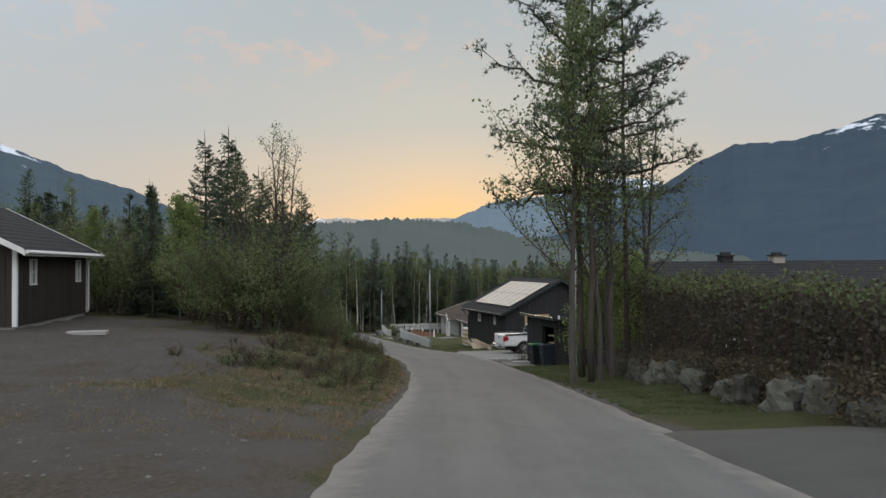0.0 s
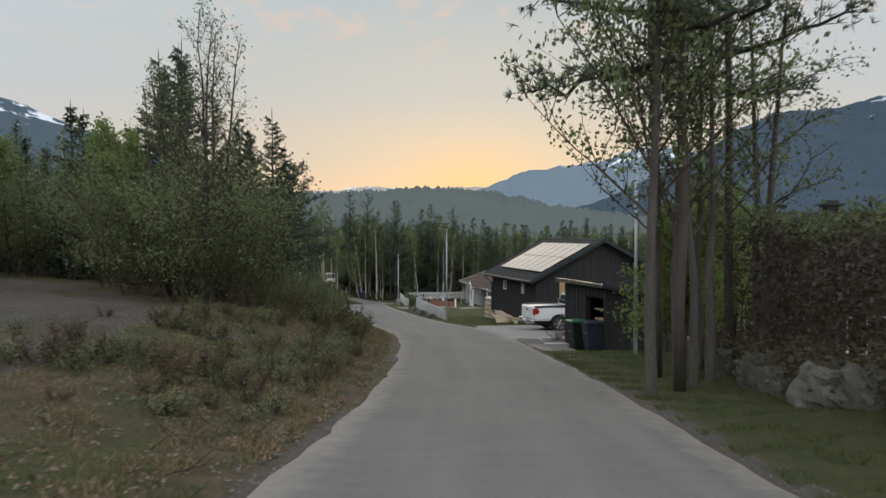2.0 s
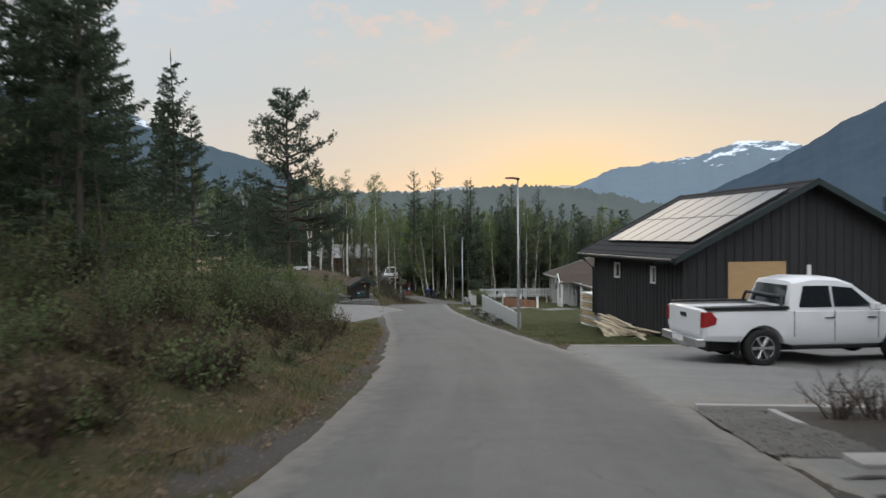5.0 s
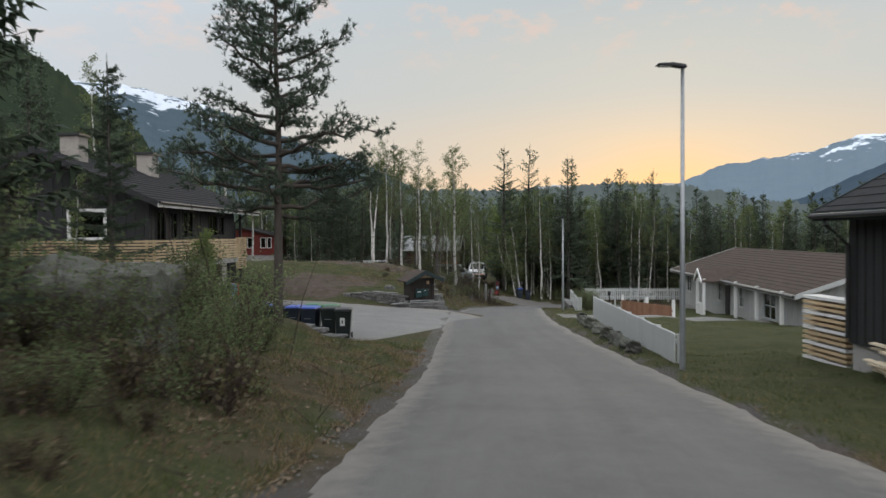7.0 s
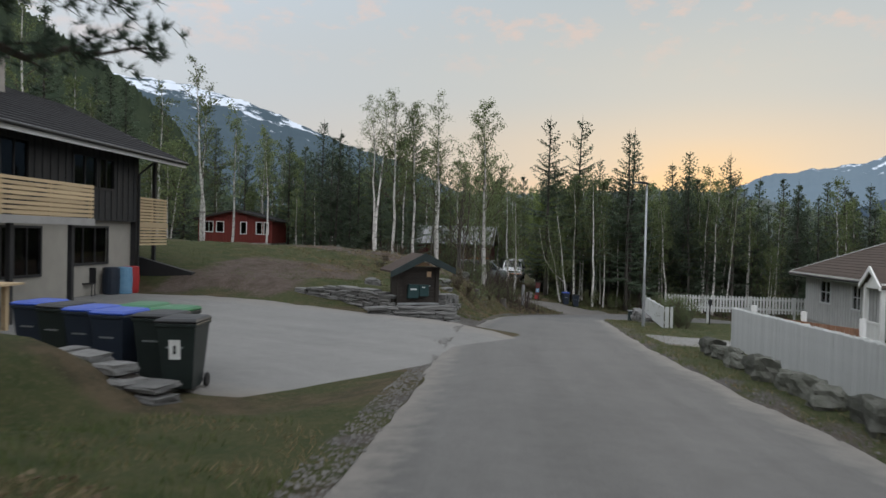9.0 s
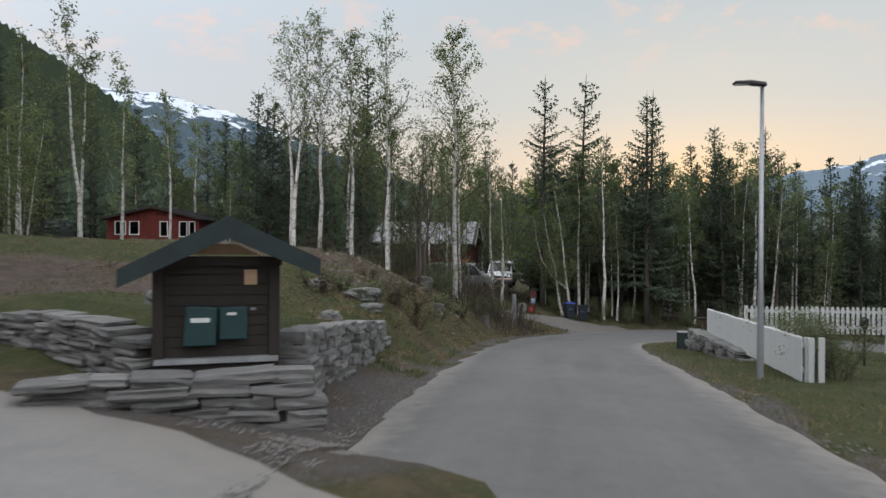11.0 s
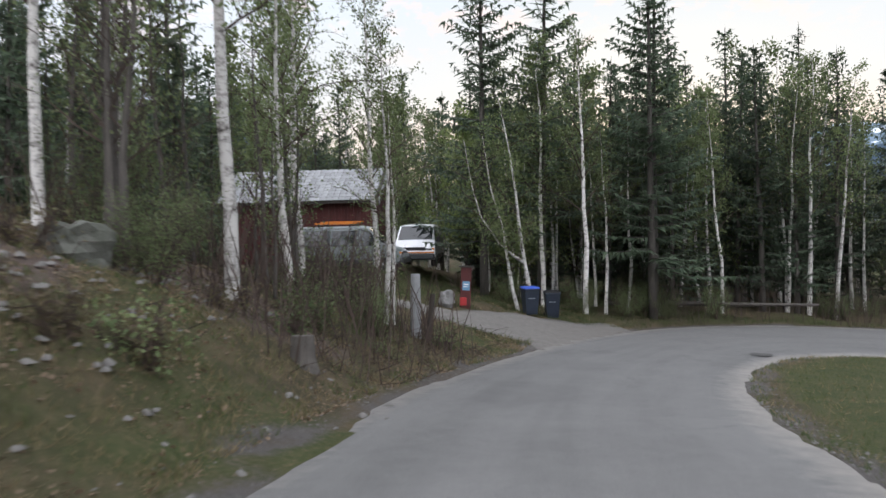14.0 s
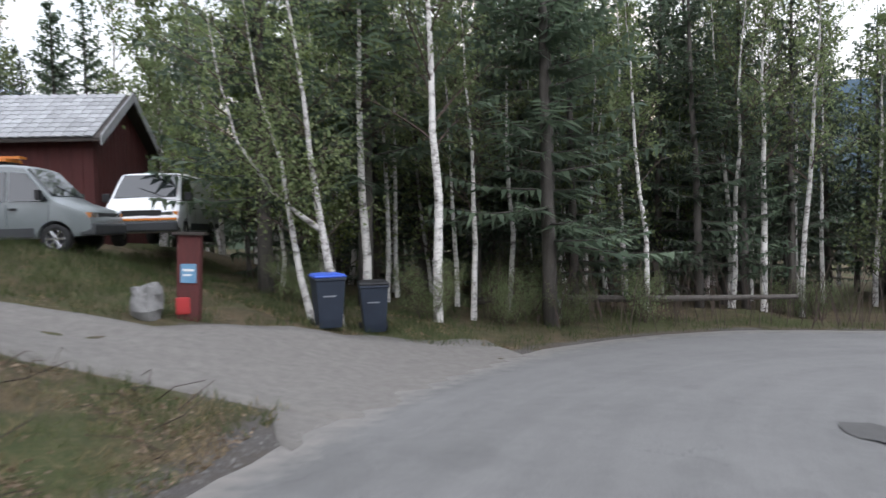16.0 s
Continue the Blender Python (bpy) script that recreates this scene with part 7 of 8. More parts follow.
# ---- wheeled bins ----
def bin_thing(m, body_mat, lid_mat, label, bars=True):
    """A two-wheeled refuse bin; its front looks to -y."""
    ob = thing("wheeled_bin", m, label, "bin", "refuse bins")
    s = Solid()

    def ring(z, w, f, bk):
        return [(-w, f, z), (w, f, z), (w, bk, z), (-w, bk, z)]
    loft(s, [ring(0.04, 0.21, -0.22, 0.2), ring(0.2, 0.225, -0.25, 0.24), ring(0.93, 0.275, -0.33, 0.33), ring(0.935, 0.295, -0.35, 0.35), ring(0.985, 0.295, -0.35, 0.35)])
    part("body", s, body_mat, ob, bevel=0.018)
    lid = Solid()
    loft(lid, [ring(0.99, 0.30, -0.36, 0.35), ring(1.02, 0.30, -0.365, 0.36), ring(1.05, 0.26, -0.30, 0.33), ring(1.065, 0.15, -0.18, 0.25)])
    part("lid", lid, lid_mat, ob, "", bevel=0.012)
    part("handle", Solid().tube([(-0.24, 0.34, 0.98), (-0.24, 0.42, 1.0), (0.24, 0.42, 1.0), (0.24, 0.34, 0.98)], 0.016, 6), body_mat, ob)
    for x in (-0.27, 0.27):
        w = lathe(Solid(), [(-0.025, 0.0), (-0.025, 0.085), (-0.018, 0.1), (0.018, 0.1), (0.025, 0.085), (0.025, 0.0)], 16, pose(x, 0.24, 0.1))
        part("wheel", w, M_RUBBER, ob)
    part("axle", Solid().tube([(-0.27, 0.24, 0.1), (0.27, 0.24, 0.1)], 0.012, 6), M_DARKMETAL, ob)
    if bars:
        part("mark", Solid().box(-0.14, 0.1, -0.236, -0.225, 0.66, 0.685, pose(0, 0, 0, 6.2)), M_METAL, ob)
    return ob


row = [(-11.75, 65.35, 20, M_BIN, M_BLACKPLASTIC, "dark green wheeled bin with a white label"), (-12.4, 65.65, 12, M_BIN, M_BLACKPLASTIC, "dark green wheeled bin with a black lid"), (-12.75, 66.35, 10, M_BIN, M_LIDGREEN, "dark green wheeled bin with a green lid"),
       (-13.15, 65.6, 8, M_BINBLUE, M_LIDBLUE, "dark wheeled bin with a blue lid"), (-13.8, 65.7, 10, M_BINBLUE, M_LIDBLUE, "dark wheeled bin with a blue lid"), (-14.45, 65.8, 6, M_BIN, M_BLACKPLASTIC, "dark green wheeled bin with a black lid"), (-15.1, 65.9, 9, M_BINBLUE, M_LIDBLUE, "dark wheeled bin with a blue lid"), (-13.5, 66.5, 14, M_BIN, M_LIDGREEN, "dark green wheeled bin with a green lid")]
for k, (x, y, turn, bm_, lm, lab) in enumerate(row):
    b = bin_thing(on_ground(x - 0.45, y + 0.65, turn, 0.04), bm_, lm, lab)
    if k == 0:
        part("paper_label", Solid().box(-0.1, 0.06, -0.238, -0.225, 0.5, 0.78, pose(0, 0, 0, 6.2)), M_PAPER, b, "white sticker with one dark mark")
        part("dark_mark", Solid().box(-0.04, 0.0, -0.242, -0.238, 0.58, 0.70, pose(0, 0, 0, 6.2)), M_BLACKPLASTIC, b)
bin_thing(on_ground(-16.21, 119.11, 25), M_BINBLUE, M_LIDBLUE, "dark blue wheeled bin with a blue lid by the gravel lane")
bin_thing(on_ground(-15.52, 120.08, 15), M_BINBLUE, M_BLACKPLASTIC, "dark wheeled bin with a black lid by the gravel lane")
bin_thing(on_ground(4.14, 33.2, -72) @ Matrix.Scale(0.91, 4), M_BIN, M_LIDGREEN, "dark wheeled bin with a green lid beside the shelter")
bin_thing(on_ground(4.5, 32.35, -76) @ Matrix.Scale(0.91, 4), M_BINBLUE, M_BINBLUE, "dark blue wheeled bin beside the shelter")

# ---- bin shelter of dark boards ----
sm = pose(4.86, 32.05, -3.0, 0, 0, 16.5)
she = thing("bin_shelter", sm, "low dark board shelter with a slanting roof", "shelter")
board_wall("side_wall", she, pose(0, 0, 0), 2.7, -0.25, lambda x: 2.0 - 0.22 * x, [], M_BLACKWOOD)
board_wall("back_wall", she, pose(2.7, 0, 0, 0, 0, 90), 3.2, -0.4, 1.42, [], M_BLACKWOOD)
board_wall("side_wall", she, pose(2.7, 3.2, 0, 0, 0, 180), 2.7, -0.25, lambda x: 1.42 + 0.22 * x, [], M_BLACKWOOD)
board_wall("front_wall", she, pose(0, 3.2, 0, 0, 0, 270), 3.2, -0.25, 1.98, [(1.75, 3.0, -0.1, 1.7)], M_BLACKWOOD)
rs = Solid().prism([(-0.25, 2.07), (2.9, 1.38), (2.9, 1.48), (-0.25, 2.17)], -0.2, 3.4)
rfo = part("roof", rs, M_ROOF, she)
part("metal_edge", Solid().box(-0.29, -0.25, -0.2, 3.4, 2.06, 2.19), M_CHROME, rfo, "bright metal drip edge")
for k in range(4):
    part("shelf_board", Solid().box(0.25, 0.5, 0.3, 1.35, 0.3 + k * 0.32, 0.34 + k * 0.32), M_RAWWOOD, she)


# ---- street lamps ----
def street_lamp(x, y, h, turn, z=None):
    z = H(x, y) if z is None else z
    ob = thing("street_lamp", pose(x, y, z, 0, 0, turn), "tall grey steel street lamp with a flat head", "street lamp", "street lamps")
    part("pole", Solid().tube([(0, 0, -0.2), (0, 0, h * 0.3), (0, 0, h)], [0.055, 0.05, 0.036], 12), M_METAL, ob, smooth=True)
    part("sleeve", Solid().tube([(0, 0, 0), (0, 0, h * 0.3)], [0.064, 0.06], 12), M_METAL, ob)
    arm = part("head", Solid().prism([(0.07, h - 0.02), (0.05, h + 0.05), (-0.22, h + 0.09), (-0.52, h + 0.075), (-0.54, h + 0.035), (-0.22, h + 0.015)], -0.1, 0.1), M_DARKMETAL, ob, bevel=0.015)
    part("lens", Solid().box(-0.5, -0.24, -0.07, 0.07, h + 0.012, h + 0.03), M_PAPER, arm)
    return ob


street_lamp(5.49, 30.82, 6.2, -8)
street_lamp(-1.12, 58.5, 6.25, 18)
street_lamp(-7.35, 86.8, 5.55, 15)


# ---- picket fences ----
def picket_fence(name, a, b, top_a, top_b, tall, label, step=0.115, group="", paint=None):
    """White pickets on two rails from a to b, tops on a straight line."""
    dx, dy = b[0] - a[0], b[1] - a[1]
    L = math.hypot(dx, dy)
    ob = thing(name, pose(a[0], a[1], 0, 0, 0, math.degrees(math.atan2(dy, dx))), label, "fence", group)
    n = int(L / step)
    rise = (top_b - top_a) / L
    me = Solid().add([(-0.045, 0, 0), (0.045, 0, 0), (0.045, 0.022, 0), (-0.045, 0.022, 0), (-0.045, 0, tall - 0.05), (0.045, 0, tall - 0.05), (0.045, 0.022, tall - 0.05), (-0.045, 0.022, tall - 0.05), (0, 0, tall), (0, 0.022, tall)],
                     [(3, 2, 1, 0), (0, 1, 5, 8, 4), (2, 3, 7, 9, 6), (1, 2, 6, 5), (3, 0, 4, 7), (4, 8, 9, 7), (8, 5, 6, 9)]).mesh("picket", paint or M_FENCE)
    for i in range(n + 1):
        x = i * step
        p = part("picket", me, None, ob)
        p.matrix_basis = pose(x, 0, top_a + rise * x - tall + random.uniform(-0.008, 0.008), 0, random.uniform(-0.6, 0.6), 0)
    for f in (0.2, 0.75):
        z0 = top_a - tall + tall * f
        part("rail", Solid().add([(0, -0.003, z0), (L, -0.003, z0 + rise * L), (L, -0.044, z0 + rise * L), (0, -0.044, z0), (0, -0.003, z0 + 0.09), (L, -0.003, z0 + rise * L + 0.09), (L, -0.044, z0 + rise * L + 0.09), (0, -0.044, z0 + 0.09)], [(3, 2, 1, 0), (4, 5, 6, 7), (0, 1, 5, 4), (1, 2, 6, 5), (2, 3, 7, 6), (3, 0, 4, 7)]), M_FENCE, ob)
    k = max(1, round(L / 2.2))
    for i in range(k + 1):
        x = L * i / k
        gx_, gy_ = a[0] + dx * i / k, a[1] + dy * i / k
        part("post", Solid().box(x - 0.05, x + 0.05, -0.146, -0.046, H(gx_, gy_) - 0.3, top_a + rise * x - 0.02), M_FENCE, ob)
    return ob


picket_fence("picket_fence", (-1.25, 59.85), (-4.5, 75.4), -4.52, -5.02, 0.92, "white picket fence above a row of dark boulders", group="white fences", step=0.1)
picket_fence("picket_fence", (-6.6, 87.1), (-8.15, 96.8), -6.07, -6.35, 0.85, "weathered white picket fence above a stone wall", group="white fences", step=0.094, paint=M_FLAKED)
picket_fence("picket_fence", (1.2, 98.4), (-7.0, 96.6), -6.2, -6.2, 0.85, "white picket fence behind the lawn", group="white fences", step=0.15)
for x, y in ((-6.45, 87.0), (-6.3, 86.85)):
    single("gate_post", Solid().box(-0.05, 0.05, -0.05, 0.05, -0.1, 0.85), M_FENCE, on_ground(x, y), "white gate post at the fence end", "post", bevel=0.008)
# planter fence of brown boards in the white house's yard
bf = thing("board_fence", pose(-3.7, 82.4, -6.5, 0, 0, -48), "low red-brown board fence with white posts", "fence")
for i in range(26):
    part("board", Solid().box(i * 0.145, i * 0.145 + 0.12, 0, 0.025, -0.1, 0.72), M_OLDBOARD, bf)
for x in (0.0, 1.9, 3.8):
    part("post", Solid().box(x - 0.06, x + 0.06, 0.03, 0.14, -0.4, 1.0), M_WHITE, bf)
part("rail", Solid().box(0, 3.8, 0.025, 0.06, 0.45, 0.53), M_OLDBOARD, bf)
gl = thing("garden_lamp", on_ground(-4.9, 90.5), "slim black garden lamp on the lawn", "lamp")
part("pole", Solid().tube([(0, 0, 0), (0, 0, 0.85)], 0.025, 8), M_BLACKPLASTIC, gl)
part("lantern", Solid().tube([(0, 0, 0.85), (0, 0, 0.95), (0, 0, 1.1), (0, 0, 1.16)], [0.03, 0.08, 0.09, 0.02], 6), M_BLACKPLASTIC, gl)


# ---- stones ----
def stone_mesh(seed, sx, sy, sz, rough=0.16, cuts=2, flat=False):
    """A rounded, faceted stone about 1 across, scaled."""
    bm = bmesh.new()
    bmesh.ops.create_cube(bm, size=1.0)
    bmesh.ops.subdivide_edges(bm, edges=bm.edges, cuts=cuts, use_grid_fill=True)
    for v in bm.verts:
        p = v.co.copy()
        q = p.normalized() * 0.62
        p = p.lerp(q, 0.15 if flat else 0.55)
        n = frac(p.x * 2.1 + seed * 7.3, p.y * 2.1 + seed, p.z * 2.1, 3)
        p *= 1 + rough * n
        v.co = (p.x * sx, p.y * sy, p.z * sz)
    me = bpy.data.meshes.new("stone")
    bm.to_mesh(me)
    bm.free()
    me.materials.append(M_ROCK)
    return me


SLABS = [stone_mesh(k, 1, 1, 1, 0.14, 2, True) for k in range(7)]
ROUND = [stone_mesh(20 + k, 1, 1, 1, 0.42, 4) for k in range(5)]
MOSSY = [stone_mesh(40 + k, 1, 1, 1, 0.45, 4) for k in range(5)]
for me in MOSSY:
    me.materials[0] = M_MOSSROCK


def stone_wall(name, pts, base, top, label, depth=0.45, course=0.16, long=0.42, seed=5, group=""):
    """Dry stone wall along points; base and top heights at each point."""
    rng = random.Random(seed)
    ob = thing(name, pose(0, 0, 0), label, "wall", group, "structure")
    P = [Vector((x, y, 0)) for x, y in pts]
    seg = [0.0]
    for a, b in zip(P[:-1], P[1:]):
        seg.append(seg[-1] + (b - a).length)
    L = seg[-1]

    def place(u):
        u = min(max(u, 0), L - 1e-4)
        i = max(k for k in range(len(seg) - 1) if seg[k] <= u)
        w = (u - seg[i]) / (seg[i + 1] - seg[i])
        d = P[i + 1] - P[i]
        return P[i].lerp(P[i + 1], w), math.degrees(math.atan2(d.y, d.x)), base[i] + (base[i + 1] - base[i]) * w, top[i] + (top[i + 1] - top[i]) * w
    rows = max(1, round(max(t - b for t, b in zip(top, base)) / course))
    for r in range(rows):
        u = rng.uniform(-0.2, 0)
        while u < L:
            w = long * rng.uniform(0.55, 1.5)
            p, ang, z0, z1 = place(u + w / 2)
            hgt = (z1 - z0) / rows
            s = part("stone", SLABS[rng.randrange(7)], None, ob)
            s.matrix_basis = pose(p.x + rng.uniform(-0.05, 0.05), p.y + rng.uniform(-0.05, 0.05), z0 + (r + 0.5) * hgt, rng.uniform(-2.5, 2.5), rng.uniform(-2.5, 2.5), ang + rng.uniform(-4, 4) + 180 * rng.randrange(2)) @ Matrix.Diagonal((w * 0.97, depth * rng.uniform(0.8, 1.15), hgt * rng.uniform(0.9, 1.02), 1))
            u += w * 0.98
    core = Solid()
    for a, b, z0, z1, y0, y1 in zip(P[:-1], P[1:], base[:-1], base[1:], top[:-1], top[1:]):
        d = (b - a).normalized()
        n = Vector((-d.y, d.x, 0)) * depth * 0.3
        core.add([a + n + Vector((0, 0, z0 - 0.3)), b + n + Vector((0, 0, z1 - 0.3)), b - n + Vector((0, 0, z1 - 0.3)), a - n + Vector((0, 0, z0 - 0.3)), a + n + Vector((0, 0, y0 - 0.08)), b + n + Vector((0, 0, y1 - 0.08)), b - n + Vector((0, 0, y1 - 0.08)), a - n + Vector((0, 0, y0 - 0.08))],
                 [(3, 2, 1, 0), (4, 5, 6, 7), (0, 1, 5, 4), (1, 2, 6, 5), (2, 3, 7, 6), (3, 0, 4, 7)])
    part("core", core, M_DARKSOIL, ob)
    return ob


stone_wall("stone_wall", [(-13.15, 79.5), (-13.9, 82.4), (-14.5, 84.6), (-14.72, 85.5)], [-6.25, -6.45, -6.65, -6.73], [-5.42, -5.62, -5.86, -5.95], "dry stone wall of grey slabs below the lawn", course=0.17, long=0.5, seed=5)
stone_wall("stone_wall", [(-14.2, 78.3), (-15.2, 78.75), (-16.4, 79.0), (-17.9, 79.05)], [-6.1, -6.0, -5.95, -5.92], [-5.45, -5.3, -5.25, -5.4], "low dry stone edging of the paved court", course=0.11, seed=6)
stone_wall("stone_base", [(-12.35, 78.6), (-13.4, 77.8), (-14.3, 77.1)], [-6.5, -6.35, -6.2], [-5.68, -5.68, -5.68], "stone base in front of the notice kiosk", course=0.14, long=0.6, seed=7)
stone_wall("stone_wall", [(-7.35, 91.5), (-8.0, 94.8), (-8.5, 97.6)], [-7.35, -7.65, -7.9], [-6.95, -7.05, -7.12], "low grey stone wall below the fence", course=0.2, long=0.5, seed=9)
stone_wall("stone_edge", [(-11.95, 65.2), (-12.45, 65.25), (-13.0, 65.3), (-13.7, 65.35)], [-6.0, -5.98, -5.95, -5.9], [-5.72, -5.52, -5.36, -5.3], "heap of flat stones by the bins", course=0.15, long=0.5, seed=10)


def boulder(x, y, sx, sy, sz, turn=0, sink=0.25, k=0, label="grey boulder half sunk in the grass", category="boulder", group="boulders"):
    ob = new("boulder", (MOSSY if "bank under" in label or k == 2 else ROUND)[k % 5])
    ob.matrix_basis = pose(x, y, H(x, y) + sz * (0.5 - sink), 0, 0, turn) @ Matrix.Diagonal((sx, sy, sz, 1))
    return tagged(ob, label, category, group)


rng = random.Random(3)
# the row of boulders that holds up the hedge
for k in range(24):
    u = k / 23
    x, y = 6.35 + 0.35 * math.sin(k * 1.7) - 0.3 * u, 11.0 + 14.5 * u
    boulder(x, y, rng.uniform(0.35, 0.75), rng.uniform(0.35, 0.65), rng.uniform(0.35, 0.7), rng.uniform(0, 180), 0.22, k, "rough mossy boulder in the bank under the hedge")
for k, (x, y, a, b, c) in enumerate([(-16.3, 88.3, 0.85, 0.6, 0.3), (-15.7, 87.5, 0.45, 0.35, 0.2), (-19.0, 99.7, 0.7, 0.55, 0.6), (-19.05, 117.7, 0.75, 0.5, 0.62), (-17.6, 88.4, 0.5, 0.4, 0.25), (-16.2, 80.9, 0.5, 0.35, 0.3), (-14.9, 80.6, 0.4, 0.3, 0.25),
                                     (-7.6, 39.5, 1.0, 0.7, 0.6), (-6.9, 30.5, 0.5, 0.4, 0.3), (-15.0, 84.0, 0.4, 0.3, 0.2), (-8.7, 33.3, 0.7, 0.5, 0.5)]):
    boulder(x, y, a, b, c, k * 37, 0.22, k)
# dark boulders along the foot of the white fence
for k in range(17):
    u = k / 16
    boulder(-5.05 + 2.75 * u + rng.uniform(-0.1, 0.1), 75.0 - 13.0 * u, rng.uniform(0.34, 0.66), rng.uniform(0.28, 0.42), rng.uniform(0.28, 0.42), 100 + rng.uniform(-30, 30), 0.18, k, "dark rough boulder in the bank under the white fence")
# rock outcrop above the lane
bm = bmesh.new()
bmesh.ops.create_cube(bm, size=1.0)
bmesh.ops.subdivide_edges(bm, edges=bm.edges, cuts=15, use_grid_fill=True)
for v in bm.verts:
    p = v.co.lerp(v.co.normalized() * 0.62, 0.55)
    layer = math.floor((p.z + 0.25 * p.x) * 7) / 7
    n = frac(p.x * 2.3, p.y * 2.3, p.z * 3.5, 5)
    p *= 1 + 0.16 * n + 0.05 * math.sin(layer * 31)
    v.co = (p.x * 2.3, p.y * 2.2, p.z * 2.0)
me = bpy.data.meshes.new("rock_outcrop")
bm.to_mesh(me)
bm.free()
me.materials.append(M_MOSSROCK)
ob = tagged(new("rock_outcrop", me), "dark fractured rock outcrop on the bank", "rock")
ob.matrix_basis = pose(-9.6, 51.4, -3.75, 0, 0, 25)

# ---- hedge ----
rngn = np.random.RandomState(9)
n = 16000
u = rngn.uniform(0, 1, n)
hx = 7.15 + rngn.normal(size=n) * 0.46 - 0.3 * u
hy = 10.6 + 14.8 * u
base = heights(hx, hy)
edge = rngn.uniform(0, 1, n) ** 0.75
hz = base + 0.5 + edge * (1.05 - 0.1 * u - base - 0.5) + 0.2 * wave(hx, hy, 1.6, 8) + 0.1 * rngn.normal(size=n)
pos = np.stack([hx, hy, hz], 1)
V1, F1 = leaves_at(pos, 0.10, rngn)
hd = thing("hedge", pose(0, 0, 0), "tall reddish-brown hedge above a boulder bank", "hedge")
tw = Solid()
for k in range(240):
    x, y = 7.1 + rngn.normal() * 0.25, 10.6 + 14.8 * rngn.rand()
    z = H(x, y)
    q = [(x, y, z)]
    for j in range(4):
        q.append((q[-1][0] + rngn.normal() * 0.12, q[-1][1] + rngn.normal() * 0.12, z + (j + 1) * (1.05 - z) / 4))
    tw.tube(q, [0.02, 0.015, 0.011, 0.008, 0.004], 4, cap=False)
part("stem_thicket", tw, M_TWIG, hd)["kind"] = "stuff"
part("foliage", fast_mesh("foliage", V1, F1, M_HEDGELEAF), None, hd)
n = 16000
u = rngn.uniform(0, 1, n)
bx = 6.55 + rngn.normal(size=n) * 0.34 - 0.3 * u
by = 10.5 + 15.0 * u
keep = wave(bx, by, 1.3, 12) > -0.25
V3, F3 = leaves_at(np.stack([bx, by, heights(bx, by) + 0.1 + 0.75 * rngn.uniform(0, 1, n) ** 1.4], 1)[keep], 0.085, rngn)
part("bank_creeper", fast_mesh("bank_creeper", V3, F3, M_HEDGELEAF), None, hd, "dull brown growth trailing over the boulders")
k = 4200
u = rngn.uniform(0, 1, k)
topx = 7.0 + rngn.normal(size=k) * 0.45 - 0.3 * u
topy = 10.6 + 14.8 * u
V2, F2 = leaves_at(np.stack([topx, topy, 1.0 - 0.1 * u + 0.2 * wave(topx, topy, 1.6, 8) + rngn.normal(size=k) * 0.12], 1), 0.085, rngn)
part("top_growth", fast_mesh("top_growth", V2, F2, M_BUSHLEAF), None, hd, "fresh yellow-green tips along the top")

# ---- notice kiosk ----
km = pose(-13.55, 78.6, -5.70, 0, 0, 37)
kio = thing("notice_kiosk", km, "small dark timber notice kiosk with a gabled roof", "kiosk")
for x in (-0.68, 0.56):
    part("post", Solid().box(x, x + 0.12, -0.02, 0.12, -0.3, 1.15), M_DARKWOOD, kio, bevel=0.008)
    part("post", Solid().box(x, x + 0.12, 0.78, 0.9, -0.3, 1.15), M_DARKWOOD, kio, bevel=0.008)
for i in range(9):
    part("plank", Solid().box(-0.56, 0.56, 0.045 - 0.006 * (i % 2), 0.075, 0.06 + i * 0.115, 0.168 + i * 0.115), M_DARKWOOD, kio)
part("side_wall", Solid().box(-0.67, -0.63, 0.12, 0.78, 0.0, 1.1).box(0.63, 0.67, 0.12, 0.78, 0.0, 1.1).box(-0.63, 0.63, 0.8, 0.84, 0.0, 1.1), M_DARKWOOD, kio)
part("sill", Solid().box(-0.66, 0.66, -0.08, 0.06, 0.0, 0.055), M_GREYROOF, kio, "weathered grey sill board")
part("plinth", Solid().box(-0.62, 0.62, -0.0, 0.85, -0.35, 0.0), M_DARKWOOD, kio)
for sg in (-1, 1):
    tip, low = (1.04, 1.17) if sg > 0 else (-0.95, 1.06)
    q = [(0.1, 1.52), (tip, low - 0.06), (tip, low), (0.1, 1.59)]
    r = part("roof_slope", Solid().prism(q if sg < 0 else q[::-1], -0.42, 1.25), M_BROWNROOF, kio)
    tip += sg * 0.04
    q = [(0.1, 1.38), (tip, low - 0.2), (tip, low - 0.01), (0.1, 1.62)]
    part("barge_board", Solid().prism(q if sg < 0 else q[::-1], -0.46, -0.42), M_GREENBLACK, kio)
part("tie_beam", Solid().box(-0.7, 0.7, -0.04, 0.08, 1.08, 1.18), M_DARKWOOD, kio)
part("gable_light", Solid().prism([(-0.34, 1.2), (0.44, 1.2), (0.2, 1.32), (-0.06, 1.32)], 0.0, 0.03), M_TAN, kio)
mb = part("mail_box", Solid().prism([(-0.36, 0.2), (-0.02, 0.2), (0.0, 0.62), (-0.33, 0.64)], -0.14, 0.04), M_TEAL, kio, "teal plastic post box", bevel=0.015)
part("label_bar", Solid().box(-0.28, -0.08, -0.147, -0.142, 0.46, 0.51), M_PAPER, mb)
mb2 = part("mail_box", Solid().box(0.02, 0.32, -0.1, 0.04, 0.26, 0.62), M_TEAL, kio, "teal plastic post box", bevel=0.012)
